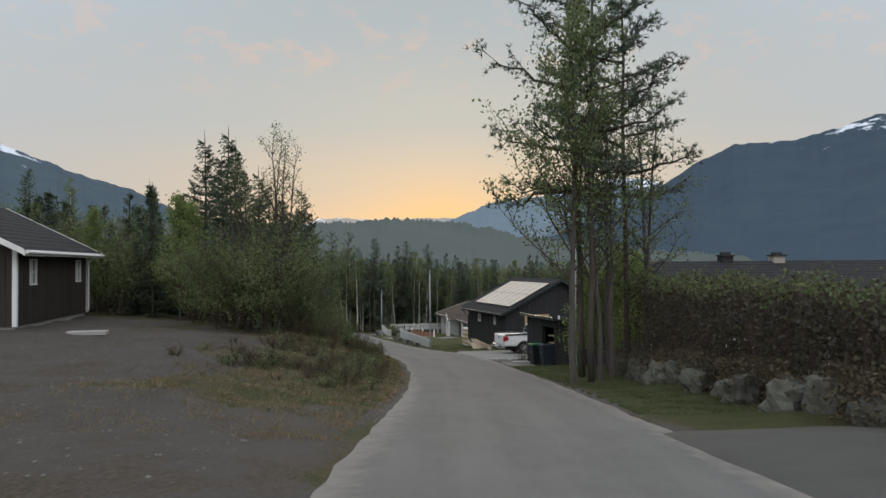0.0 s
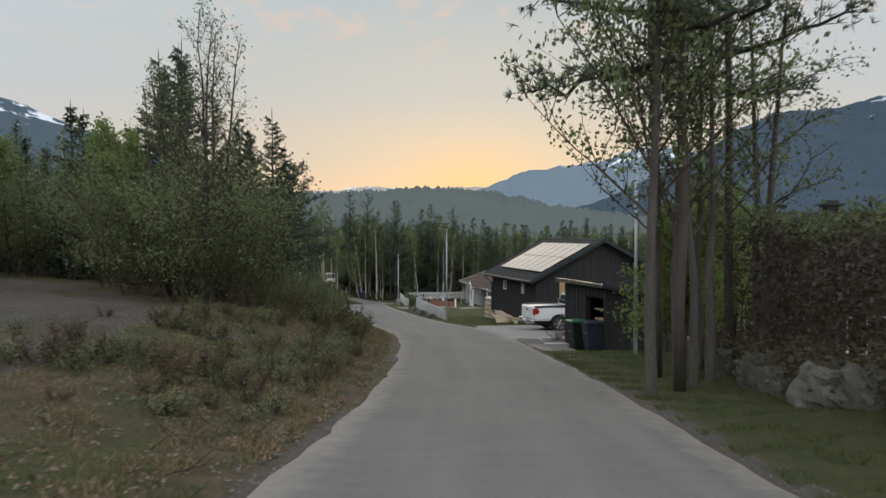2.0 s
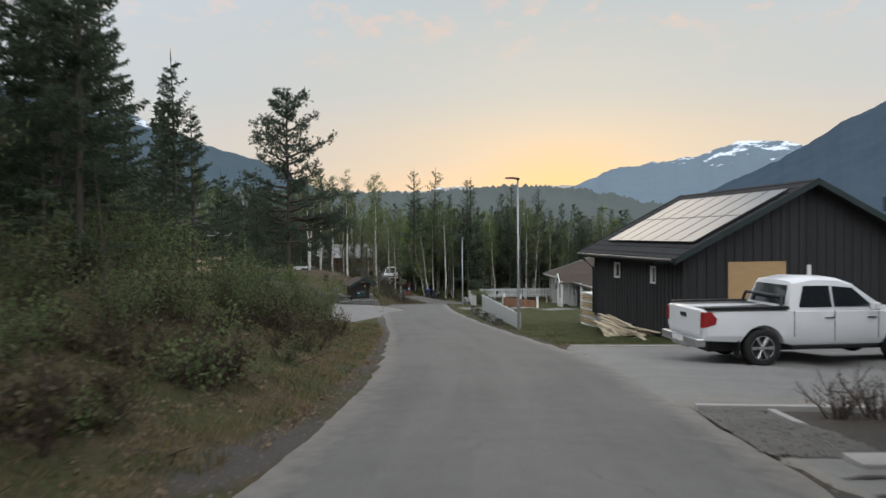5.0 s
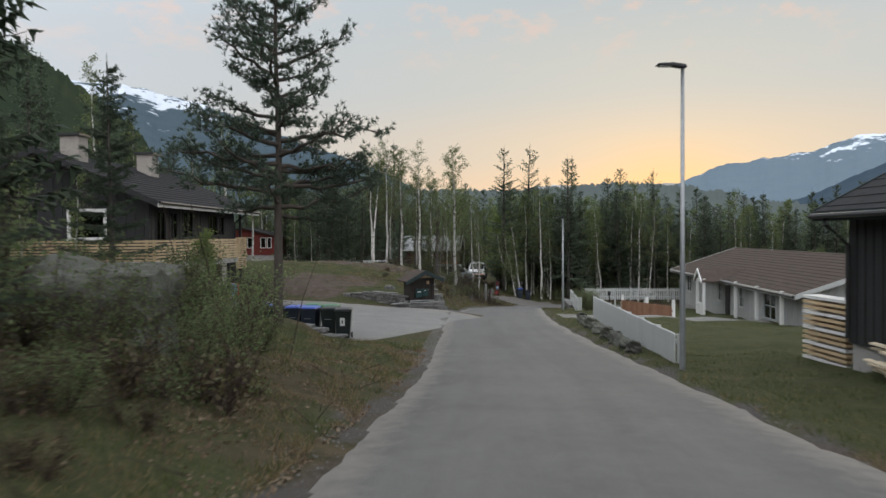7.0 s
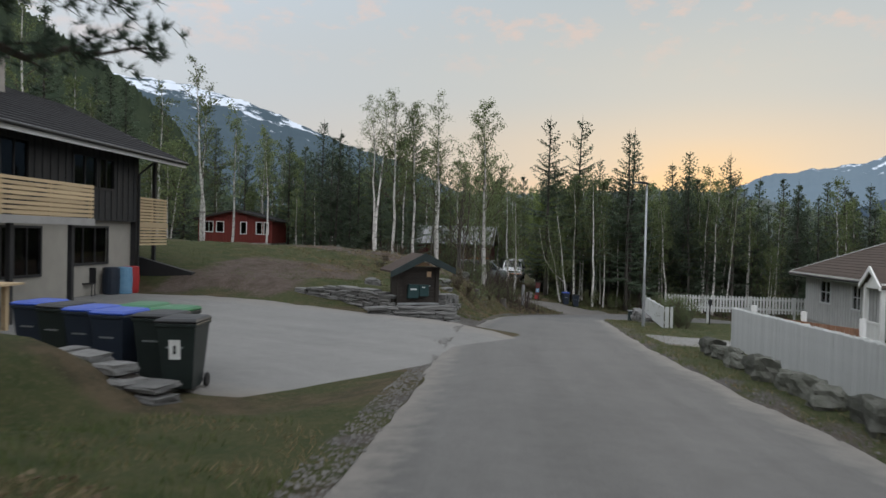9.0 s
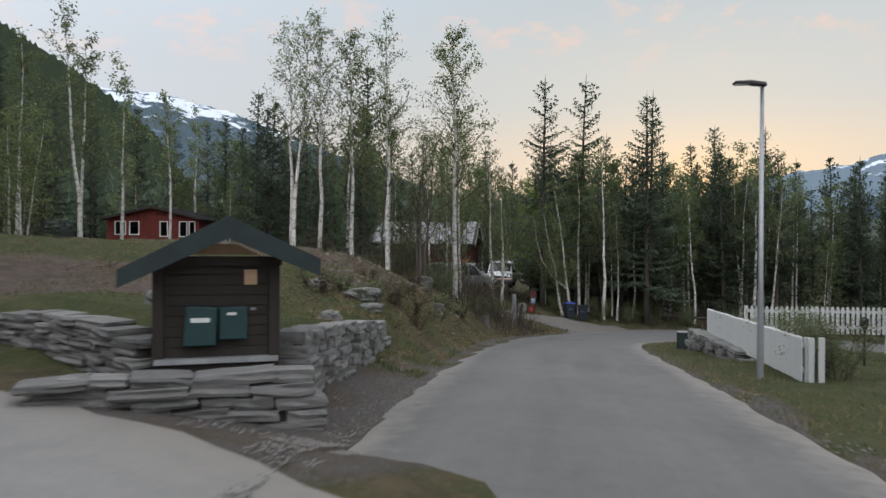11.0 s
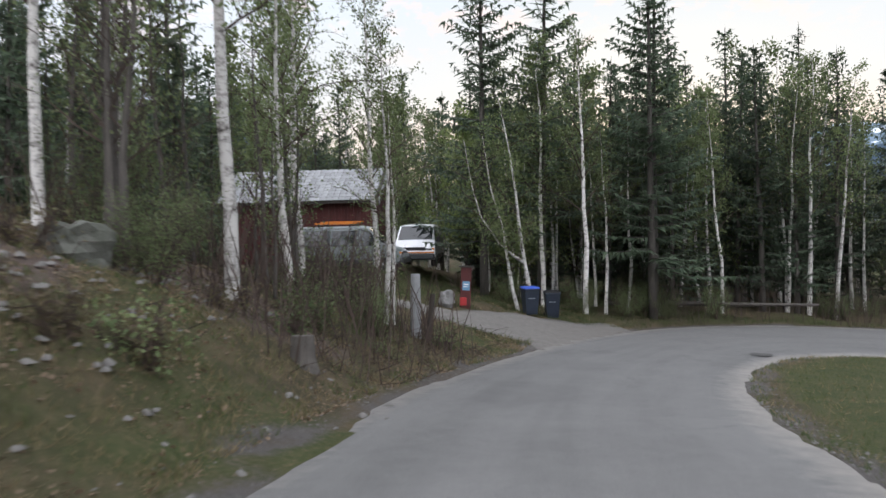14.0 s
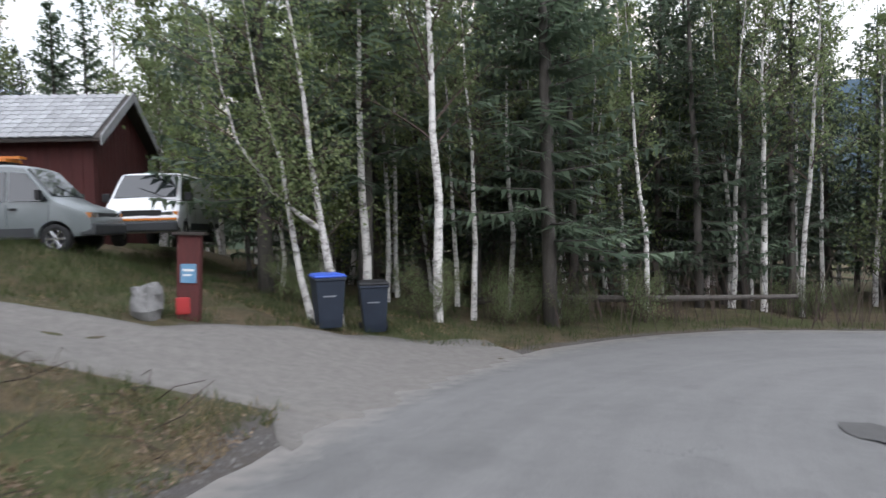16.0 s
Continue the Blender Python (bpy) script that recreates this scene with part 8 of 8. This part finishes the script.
part("label_bar", Solid().box(0.1, 0.2, -0.106, -0.102, 0.53, 0.56), M_PAPER, mb2)
part("notice", Solid().box(0.29, 0.43, 0.03, 0.038, 0.86, 1.03), M_TAN, kio, "pale tan notice")
part("small_plate", Solid().box(0.36, 0.42, 0.03, 0.037, 0.57, 0.6), M_METAL, kio)

# ---- timber and odds and ends ----
pile = thing("lumber_pile", pose(2.15, 57.4, H(2.4, 55) + 0.03, 0, 0, -77), "untidy pile of pale sawn boards on the lawn", "lumber pile")
rng = random.Random(12)
for k in range(64):
    l = rng.uniform(2.4, 4.8)
    x, y = rng.uniform(-0.2, 2.6), rng.gauss(0, 0.26)
    z = max(0.02, 0.62 - abs(y) * 0.7 - 0.05 * x) * rng.uniform(0.1, 1.0)
    part("board", Solid().box(0, l, 0, 0.12, 0, 0.03, pose(x, y, z, rng.uniform(-6, 6), rng.uniform(-2, 3), rng.uniform(-11, 11))), M_PALEBOARD, pile)
stack2 = thing("lumber_stack", pose(2.0, 58.9, H(2.2, 59.5), 0, 0, 20), "neat stack of pale planks beside the black house", "lumber stack")
for k in range(13):
    part("plank", Solid().box(0, 0.42, 0, 1.6, k * 0.11, k * 0.11 + 0.06), M_RAWWOOD if k % 3 else M_WHITE, stack2)
single("kerb", Solid().box(0, 5.0, -0.05, 0.05, -0.12, 0.035), M_CONCRETE, on_ground(2.4, 37.75, 4, 0.03), "pale concrete kerb along the drive", "kerb", kind="structure", bevel=0.012)
single("kerb", Solid().box(0, 2.35, -0.05, 0.05, -0.12, 0.06), M_CONCRETE, on_ground(3.22, 37.4, -77, 0.02), "pale concrete kerb between gravel and planting bed", "kerb", kind="structure", bevel=0.012)
single("paving_slab", Solid().box(0, 0.95, -0.17, 0.17, -0.1, 0.05), M_CONCRETE, on_ground(3.2, 34.78, 9, 0.02), "pale concrete slab at the foot of the gravel bed", "slab", kind="structure", bevel=0.012)
single("kerb", Solid().box(0, 4.2, -0.06, 0.06, -0.12, 0.08), M_CONCRETE, on_ground(0.9, 48.6, 6), "concrete kerb between lawn and drive", "kerb", kind="structure", bevel=0.012)
tb = thing("garden_table", pose(-19.3, 67.4, -5.35, 0, 0, 14), "large low table of new pale wood", "table")
for k in range(8):
    part("table_board", Solid().box(-1.5, 1.5, -0.55 + k * 0.14, -0.42 + k * 0.14, 0.62, 0.66), M_RAWWOOD, tb)
for x in (-1.2, 1.2):
    for y in (-0.4, 0.4):
        part("leg", Solid().box(x - 0.05, x + 0.05, y - 0.05, y + 0.05, -0.3, 0.62), M_RAWWOOD, tb)
part("apron", Solid().box(-1.45, 1.45, -0.52, -0.48, 0.48, 0.62), M_RAWWOOD, tb)
single("utility_box", Solid().box(-0.16, 0.16, -0.14, 0.14, -0.1, 0.58).box(-0.17, 0.17, -0.15, 0.15, 0.58, 0.6), M_GREENBLACK, on_ground(-8.97, 99.4, 20), "small dark green utility box on the verge", "utility box", bevel=0.012)
single("cover_plate", Solid().box(-0.18, 0.18, -0.16, 0.16, 0.60, 0.63), M_METAL, on_ground(-8.97, 99.4, 20), "pale metal cover on the utility box", "cover", bevel=0.006)
pp = thing("notice_post", on_ground(-18.4, 117.9, 12), "leaning dark red notice post", "post")
part("column", Solid().box(-0.19, 0.19, -0.14, 0.14, -0.3, 1.45, pose(0, 0, 0, 0, 3)), M_DARKRED, pp, bevel=0.01)
part("cap", Solid().box(-0.27, 0.27, -0.2, 0.2, 1.45, 1.5, pose(0, 0, 0, 0, 3)), M_DARKWOOD, pp)
part("notice", Solid().box(-0.12, 0.14, -0.155, -0.142, 0.62, 0.95, pose(0, 0, 0, 0, 3)), M_TARP, pp, "pale blue notice that cannot be read")
part("notice_bar", Solid().box(-0.08, 0.1, -0.159, -0.156, 0.82, 0.86, pose(0, 0, 0, 0, 3)).box(-0.08, 0.06, -0.159, -0.156, 0.74, 0.77, pose(0, 0, 0, 0, 3)), M_PAPER, pp)
single("fuel_can", Solid().box(-0.12, 0.12, -0.08, 0.08, 0, 0.3).box(-0.05, 0.05, -0.02, 0.02, 0.3, 0.36), M_REDPLASTIC, on_ground(-18.45, 117.8, 20, 0.05), "small red plastic can by the post", "can", bevel=0.02)
tarp_s = Solid()
for i in range(10):
    for j in range(6):
        f = lambda a, b: (a * 0.26, b * 0.3, 1.15 * max(0.0, math.sin(math.pi * b / 6)) ** 0.5 + 0.1 * math.sin(a * 1.9 + b))
        tarp_s.quad(f(i, j), f(i + 1, j), f(i + 1, j + 1), f(i, j + 1))
single("covered_stack", tarp_s, M_TARP, on_ground(-46.6, 122.0, 15), "stack under a pale blue tarpaulin", "tarpaulin")
car = van(pose(-58.5, 116.5, -4.3, 0, 0, 70), M_CARTRIM, M_CARTRIM, "dark car parked by the red house")
ch_ = thing("garden_chair", on_ground(-24.2, 76.0, 30), "dark folding chair against the house wall", "chair")
part("seat", Solid().box(-0.22, 0.22, -0.2, 0.2, 0.42, 0.45), M_BLACKPLASTIC, ch_)
part("backrest", Solid().box(-0.22, 0.22, 0.18, 0.21, 0.45, 0.95), M_BLACKPLASTIC, ch_)
for x in (-0.2, 0.18):
    for y in (-0.18, 0.18):
        part("leg", Solid().box(x, x + 0.03, y - 0.015, y + 0.015, 0, 0.43), M_DARKMETAL, ch_)
for x, y, mat, lab in ((-24.14, 76.98, M_BINBLUE, "dark barrel by the house"), (-24.0, 77.4, M_TARP, "blue barrel by the house"), (-24.2, 77.95, M_REDPLASTIC, "red barrel by the house")):
    single("barrel", Solid().tube([(0, 0, 0), (0, 0, 0.05), (0, 0, 0.5), (0, 0, 0.92), (0, 0, 0.95)], [0.24, 0.27, 0.29, 0.27, 0.22], 16), mat, on_ground(x, y), lab, "barrel")
for x, y, h, r, lean in [(-17.35, 108.5, 1.5, 0.125, 0.02), (-17.1, 108.6, 1.1, 0.07, 0.16), (-11.5, 125.3, 0.5, 0.09, 0.02), (5.6, 33.6, 0.5, 0.085, 0.02), (8.2, 30.2, 0.9, 0.085, 0.02)]:
    single("wooden_post", Solid().tube([(0, 0, -0.3), (lean * 0.4, 0, h * 0.4), (lean * 0.8, 0.01, h * 0.8), (lean, 0.02, h)], [r * 1.08, r, r * 0.95, r * 0.9], 11), M_GREYROOF if r != 0.085 and r != 0.07 else M_DARKWOOD, on_ground(x, y, 20), "thick grey weathered post among the brush" if r > 0.1 else "weathered round wooden post", "post", bevel=0.012)
for k, (x, y) in enumerate([(-16.35, 94.0), (-17.0, 101.8)]):
    single("stump", Solid().tube([(0, 0, -0.15), (0, 0, 0.1), (0.02, 0, 0.42)], [0.26, 0.19, 0.17], 11), M_BARK, on_ground(x, y, k * 90), "cut tree stump on the bank", "stump")
single("fallen_log", Solid().tube([(0, 0, 0.08), (2.5, 0.1, 0.12), (5.5, 0.0, 0.1), (9.0, 0.2, 0.1)], [0.1, 0.11, 0.09, 0.06], 8), M_BARK, on_ground(-13.9, 127.0, -5), "long grey log lying along the wood's edge", "log")
slabs = Solid().box(-0.6, 0.6, -0.2, 0.2, -0.05, 0.09)
single("concrete_block", slabs, M_CONCRETE, on_ground(-11.63, 24.04, 12), "pale concrete block lying in the gravel", "block", bevel=0.02)
# loose stones along the broken edge of the asphalt
def pebbles(name, P, lo, hi, seed, label):
    rng = np.random.RandomState(seed)
    n = len(P)
    R = rng.uniform(lo, hi, n)[:, None] * rng.uniform(0.6, 1.2, (n, 3)) * (1, 1, 0.7)
    corner = np.array([(1, 0, 0), (0, 1, 0), (-1, 0, 0), (0, -1, 0), (0, 0, 1), (0.6, 0.5, 0.65), (-0.5, 0.55, 0.6)])
    turn = rng.uniform(0, 6.28, n)
    c, s_ = np.cos(turn)[:, None], np.sin(turn)[:, None]
    Q = corner[None] * R[:, None] * rng.uniform(0.8, 1.2, (n, 7, 1))
    Q = np.stack([Q[..., 0] * c - Q[..., 1] * s_, Q[..., 0] * s_ + Q[..., 1] * c, Q[..., 2]], 2) + P[:, None]
    F = np.array([(0, 1, 5), (1, 6, 5), (1, 2, 6), (2, 3, 4), (3, 0, 4), (0, 5, 4), (5, 6, 4), (6, 2, 4)])
    F = (F[None] + 7 * np.arange(n)[:, None, None]).reshape(-1, 3)
    return tagged(new(name, fast_mesh(name, Q.reshape(-1, 3), F, M_PEBBLE)), label, "gravel", kind="stuff")


def edge_places(n, side, y0, y1, d0, d1, seed):
    rng = np.random.RandomState(seed)
    y = rng.uniform(y0, y1, n)
    d = d0 + (d1 - d0) * rng.rand(n) ** 1.6
    x = np.interp(y, LINE[:, 1], LINE[:, 0]) + side * (np.interp(y, LINE[:, 1], LINE[:, 3]) + d)
    return np.c_[x, y, heights(x, y) + 0.005]


pebbles("gravel_edge", np.concatenate([edge_places(6500, -1, 57.5, 78.0, -0.12, 0.5, 1), edge_places(1500, -1, 77.0, 85.0, 0.0, 1.6, 2), edge_places(900, 1, 12, 60, -0.05, 0.35, 3), edge_places(1300, -1, 12, 62, 0.0, 0.6, 4), edge_places(1600, 1, 60, 114, 0.0, 0.5, 5), edge_places(1200, -1, 85, 114, -0.05, 0.5, 6)]), 0.008, 0.026, 7, "small loose stones along the lane's edges")
heap_xy = np.random.RandomState(18).normal((-20.5, 96.5), (2.6, 3.4), (700, 2))
pebbles("heap_stones", np.c_[heap_xy, heights(heap_xy[:, 0], heap_xy[:, 1]) + 0.01], 0.02, 0.10, 19, "broken stones in the heap of earth")
yard_xy = np.random.RandomState(8).uniform((-16, 7), (-2.5, 27), (2600, 2))
pebbles("yard_gravel", np.c_[yard_xy, heights(yard_xy[:, 0], yard_xy[:, 1]) + 0.003], 0.01, 0.04, 9, "loose stones scattered over the gravel yard")
bed_xy = np.random.RandomState(28).uniform((2.4, 35.1), (3.75, 37.65), (3400, 2))
bed_xy = bed_xy[(bed_xy[:, 0] < 3.2 + 0.24 * (37.4 - bed_xy[:, 1])) & (bed_xy[:, 0] > 2.3 + 0.1 * (37.6 - bed_xy[:, 1]))]
pebbles("bed_gravel", np.c_[bed_xy, heights(bed_xy[:, 0], bed_xy[:, 1]) + 0.004], 0.014, 0.036, 31, "grey crushed stone in the corner bed")


def worn_patch(name, cx, cy, rx, ry, turn, mat, lift, label, seed):
    """A flat ragged-edged patch on the ground."""
    rng = random.Random(seed)
    m = pose(cx, cy, 0, 0, 0, turn)
    rim = [m @ Vector((rx * math.cos(a) * q, ry * math.sin(a) * q, 0)) for a, q in ((k * 0.3927, rng.uniform(0.7, 1.15)) for k in range(16))]
    s = Solid()
    s.add([(p.x, p.y, H(p.x, p.y) + lift) for p in rim] + [(cx, cy, H(cx, cy) + lift)], [(k, (k + 1) % 16, 16) for k in range(16)])
    return tagged(new(name, s.mesh(name, mat)), label, "patch", kind="structure")


for k, (x, y, rx, ry, turn) in enumerate([(3.2, 34.3, 0.3, 0.05, 20), (3.5, 34.1, 0.2, 0.06, -10), (3.05, 33.7, 0.12, 0.05, 30), (3.6, 33.6, 0.25, 0.07, 5), (3.3, 33.1, 0.2, 0.07, -25), (3.75, 34.4, 0.15, 0.05, 40), (3.5, 32.7, 0.25, 0.09, -40), (3.85, 33.2, 0.16, 0.08, 0)]):
    worn_patch("soil_patch", x, y, rx, ry, turn, M_DARKSOIL, 0.034, "dark soil showing through the broken apron", 40 + k)
worn_patch("pothole", -9.1, 113.15, 0.3, 0.75, -8, M_DARKDRIVE, 0.088, "dark gravelly pothole at the edge of the lane", 60)
shrub_bare = make_bush(0.75, 0.6, 36, 60, "shrub", "almost bare twiggy shrub in a gravel bed", M_HEATHER, 0.05, 8)
for x, y, q in ((3.9, 37.2, 0.55), (4.4, 37.3, 0.62), (4.9, 37.2, 0.66), (5.4, 37.3, 0.6), (5.9, 37.2, 0.7), (4.7, 36.6, 0.4)):
    plant(shrub_bare, x / PLAN, y / PLAN, q)
PATTERNS.append(shrub_bare)
sapling = make_birch(5.2, 0.9, 65, 420, "young_birch", "thin half-bare sapling in the thicket", leaf=0.07, start=0.25, bark=M_BARK, limbs=11, droop=0.1)
for k, (x, y) in enumerate([(-18.9, 104.6), (-19.6, 105.5), (-20.4, 104.2), (-20.9, 106.4), (-21.6, 105.0), (-19.9, 107.4), (-21.4, 108.3), (-22.4, 107.0), (-23.0, 105.6), (-22.9, 109.4), (-20.7, 109.2), (-23.9, 107.8), (-24.3, 105.0), (-19.4, 106.5), (-21.0, 103.2), (-22.6, 103.6)]):
    plant(sapling, x / PLAN, y / PLAN, 0.7 + 0.07 * (k * 5 % 7))
for x, y, q in [(-22.2, 106.2, 0.62), (-23.6, 108.6, 0.75), (-24.4, 104.6, 0.7), (-21.6, 110.2, 0.55), (-25.4, 107.0, 0.8)]:
    plant(SLIM[0], x / PLAN, y / PLAN, q)
PATTERNS.append(sapling)
brush = make_bush(1.6, 1.1, 37, 420, "bush", "tangled half-bare brush beside the gravel lane", M_BUSHLEAF, 0.07, 10)
for x, y, q in ((-18.7, 109.5, 0.8), (-19.5, 110.2, 0.85), (-18.2, 108.2, 0.75), (-19.9, 108.7, 0.95), (-20.6, 110.6, 0.9), (-19.0, 107.0, 0.8), (-21.2, 109.0, 1.0)):
    plant(brush, x / PLAN, y / PLAN, q)
PATTERNS.append(brush)

# ---- low growth: grass, dead stalks, shrubs, fallen leaves ----
def blades(name, P, length, width, mat, label, seed, lean=0.45, category="grass"):
    rng = np.random.RandomState(seed)
    n = len(P)
    d = unit(np.stack([rng.normal(size=n) * lean, rng.normal(size=n) * lean, np.ones(n)], 1))
    s = unit(np.cross(d, rng.normal(size=(n, 3))))
    L = (length * rng.uniform(0.5, 1.3, n))[:, None]
    V = np.stack([P - s * width, P + s * width, P + d * L], 1).reshape(-1, 3)
    return tagged(new(name, fast_mesh(name, V, np.arange(3 * n).reshape(-1, 3), mat)), label, category, kind="stuff")


GRAVEL_LANE = np.array([(-11.3, 118.7), (-14.2, 117.2), (-16.9, 115.7), (-19.2, 114.7), (-22.6, 114.0), (-28.0, 114.5)])


def off_drives(x, y, gap=2.2):
    """True where neither the gravel lane nor a drive runs."""
    near = np.full(np.shape(x), 99.0)
    for a, b in zip(GRAVEL_LANE[:-1], GRAVEL_LANE[1:]):
        d = b - a
        u = np.clip(((x - a[0]) * d[0] + (y - a[1]) * d[1]) / (d @ d), 0, 1)
        near = np.minimum(near, np.hypot(x - a[0] - u * d[0], y - a[1] - u * d[1]))
    mouth = (x > -16.6) & (x < -12) & (y > 113.6) & (y < 118.3)
    mouth |= (x > -15.3) & (x < -11) & (y > 110.0) & (y < 115)
    mouth |= (x > 2.5) & (x < 6.5) & (y > 32.3) & (y < 37.9)
    drive = (x > 0) & (y > 34.6) & (y < 48.8)
    yard = (x > 2) & (y < 10.4)
    return (near > gap) & ~mouth & ~drive & ~yard


def sown(count, side, d0, d1, y0, y1, seed, clump=1.6, keep=0.0):
    """Places beside the lane, d0 to d1 metres past its edge, in clumps."""
    rng = np.random.RandomState(seed)
    out = []
    have = 0
    while have < count:
        i = rng.randint(0, len(LINE) - 1, count * 2)
        w = rng.rand(count * 2)[:, None]
        p = LINE[i] * (1 - w) + LINE[i + 1] * w
        t = LINE[i + 1, :2] - LINE[i, :2]
        t = t / np.linalg.norm(t, axis=1)[:, None]
        d = (d0 + (d1 - d0) * rng.rand(count * 2) ** 1.5 + p[:, 3]) * side
        x, y = p[:, 0] + t[:, 1] * d, p[:, 1] - t[:, 0] * d
        ok = (p[:, 1] > y0) & (p[:, 1] < y1) & (wave(x, y, clump, seed) > keep)
        far = road_frame(x, y)[1]
        ok &= far > d0 * 0.6
        ok &= ~((plaza_mask(x, y) > 0.2)) & off_drives(x, y)
        q = np.stack([x, y], 1)[ok]
        out.append(q)
        have += len(q)
    q = np.concatenate(out)[:count]
    return np.c_[q, heights(q[:, 0], q[:, 1]) - 0.01]


def block(count, x0, x1, y0, y1, seed, keep=0.0, clump=2.0):
    rng = np.random.RandomState(seed)
    q = np.stack([rng.uniform(x0, x1, count * 3), rng.uniform(y0, y1, count * 3)], 1)
    ok = (wave(q[:, 0], q[:, 1], clump, seed) > keep) & (road_frame(q[:, 0], q[:, 1])[1] > 0.15) & (plaza_mask(q[:, 0], q[:, 1]) < 0.2) & off_drives(q[:, 0], q[:, 1])
    q = q[ok][:count]
    return np.c_[q, heights(q[:, 0], q[:, 1]) - 0.01]


blades("grass", np.concatenate([sown(15000, 1, 0.1, 3.0, 13, 38, 101), block(9000, -2, 4.5, 49.5, 62, 102, -0.5), sown(10000, 1, 0.05, 2.6, 60, 118, 103, keep=-0.4), block(7000, -6, 6, 74, 97, 109, -0.4)]), 0.085, 0.006, M_GRASS, "short spring grass on the verges", 1)
blades("bank_grass", np.concatenate([sown(14000, -1, 0.35, 4.5, 12, 63, 104), sown(11000, -1, 0.15, 5.0, 84, 118, 105), block(3000, -24, -15, 90, 104, 106), block(8000, -16, -9, 52, 64, 107, -0.3), block(7000, -30, -14, 79, 98, 110, -0.2)]), 0.12, 0.007, M_GRASS, "rough green grass on the banks", 2)
blades("dead_grass", np.concatenate([sown(34000, -1, 0.3, 5.5, 10, 62, 111, 1.2), sown(26000, -1, 0.2, 8.0, 86, 118, 112, 1.1), sown(4000, 1, 0.1, 2.2, 30, 120, 113), block(9000, -26, -15, 84, 106, 114), block(5000, -17, -8, 52, 64, 115)]), 0.13, 0.006, M_DRYGRASS, "dead straw-coloured grass among the green", 3, 0.8)
blades("wood_edge_grass", np.concatenate([block(9000, -24, 2, 119.5, 128, 116, -0.3), block(8000, -27, -14, 112, 124, 117, -0.3), block(6000, -27, -20, 117.5, 124, 118, -0.9)]), 0.2, 0.008, M_GRASS, "long grass along the wood's edge", 4)
# fallen leaves and twigs
rng = np.random.RandomState(5)
P = np.concatenate([sown(12000, -1, 0.2, 3.5, 14, 62, 121), sown(16000, -1, 0.15, 7.0, 84, 118, 122), block(5000, -26, -15, 86, 118, 123)])
V, F = leaves_at(P + (0, 0, 0.02), 0.05, rng, 0.8, 1.2)
tagged(new("leaf_litter", fast_mesh("leaf_litter", V, F, M_LITTER)), "pale brown fallen leaves on the banks", "leaf litter", kind="stuff")
tw = Solid()
r2 = random.Random(6)
for x, y, z in np.concatenate([sown(260, -1, 0.6, 6.0, 14, 60, 124), sown(420, -1, 0.6, 9.0, 86, 112, 125), block(260, -24, -16.5, 100, 111, 126), block(520, -20.5, -15.2, 102, 109.5, 137, -1.0)]):
    a, L = r2.uniform(0, 6.28), r2.uniform(0.2, 0.8)
    tw.tube([(x, y, z + 0.02), (x + L * 0.5 * math.cos(a), y + L * 0.5 * math.sin(a), z + r2.uniform(0.03, 0.25)), (x + L * math.cos(a + 0.3), y + L * math.sin(a + 0.3), z + r2.uniform(0.02, 0.3))], [0.008, 0.006, 0.003], 3, cap=False)
for x, y, z in np.concatenate([block(420, -27, -17.0, 101, 111, 127, -0.6), block(110, -19.5, -15.6, 102.5, 108.5, 138, -1.0), block(260, -14, 4, 123.5, 130, 128, -0.8), sown(40, -1, 2.5, 6, 30, 58, 129)]):
    L, a = r2.uniform(0.6, 2.4), r2.uniform(0, 6.28)
    tw.tube([(x, y, z - 0.05), (x + 0.15 * L * math.cos(a), y + 0.15 * L * math.sin(a), z + L * 0.55), (x + 0.35 * L * math.cos(a), y + 0.35 * L * math.sin(a), z + L)], [0.014, 0.01, 0.004], 3, cap=False)
tagged(new("brushwood", tw.mesh("brushwood", M_TWIG)), "bare brushwood and dropped twigs under the trees", "brushwood", kind="stuff")
# shrubs on the banks
for x, y, z in np.concatenate([sown(100, -1, 1.3, 5.5, 27, 52, 131, 3.0, -0.7), sown(80, -1, 0.9, 6.0, 17, 29, 136, 3.0, -0.7), sown(34, -1, 1.2, 6.5, 88, 109, 132, 3.0, -0.5)]):
    plant(random.choice(SHRUBS), x / PLAN, y / PLAN, (random.uniform(0.5, 1.25) if y > 29 else random.uniform(0.35, 0.85)) / PLAN)
for x, y, z in np.concatenate([block(9, -30, -23.5, 108, 113, 133, -1.0), block(34, -16, 12, 124.5, 134, 134, -1.0), block(14, -25, -17.5, 100, 109, 135, -1.0)]):
    plant(random.choice(BUSHES), x / PLAN, y / PLAN, random.uniform(0.45, 0.95) / PLAN)

for k in range(8):
    plant(BUSHES[k % 3], (-5.9 - 0.16 * 1.2 * k) / PLAN, (87.8 + 1.15 * k) / PLAN, random.uniform(0.5, 0.62) / PLAN)
for x, y, q in ((-14.6, 122.0, 0.42), (-12.9, 123.4, 0.4), (-17.6, 121.6, 0.35), (-11.2, 124.4, 0.34)):
    plant(LUSH, x / PLAN, y / PLAN, q / PLAN)

for k, (x, y, q) in enumerate(((-9.3, 54.7, 0.55), (-10.2, 55.6, 0.62), (-10.0, 54.2, 0.7), (-11.0, 56.3, 0.6), (-9.0, 53.6, 0.5))):
    plant(BUSHES[k % 3], x / PLAN, y / PLAN, q / PLAN, 50 * k)

# the patterns from which the plants were copied
for src in PATTERNS:
    for ob in (*src.children_recursive, src):
        bpy.data.objects.remove(ob)
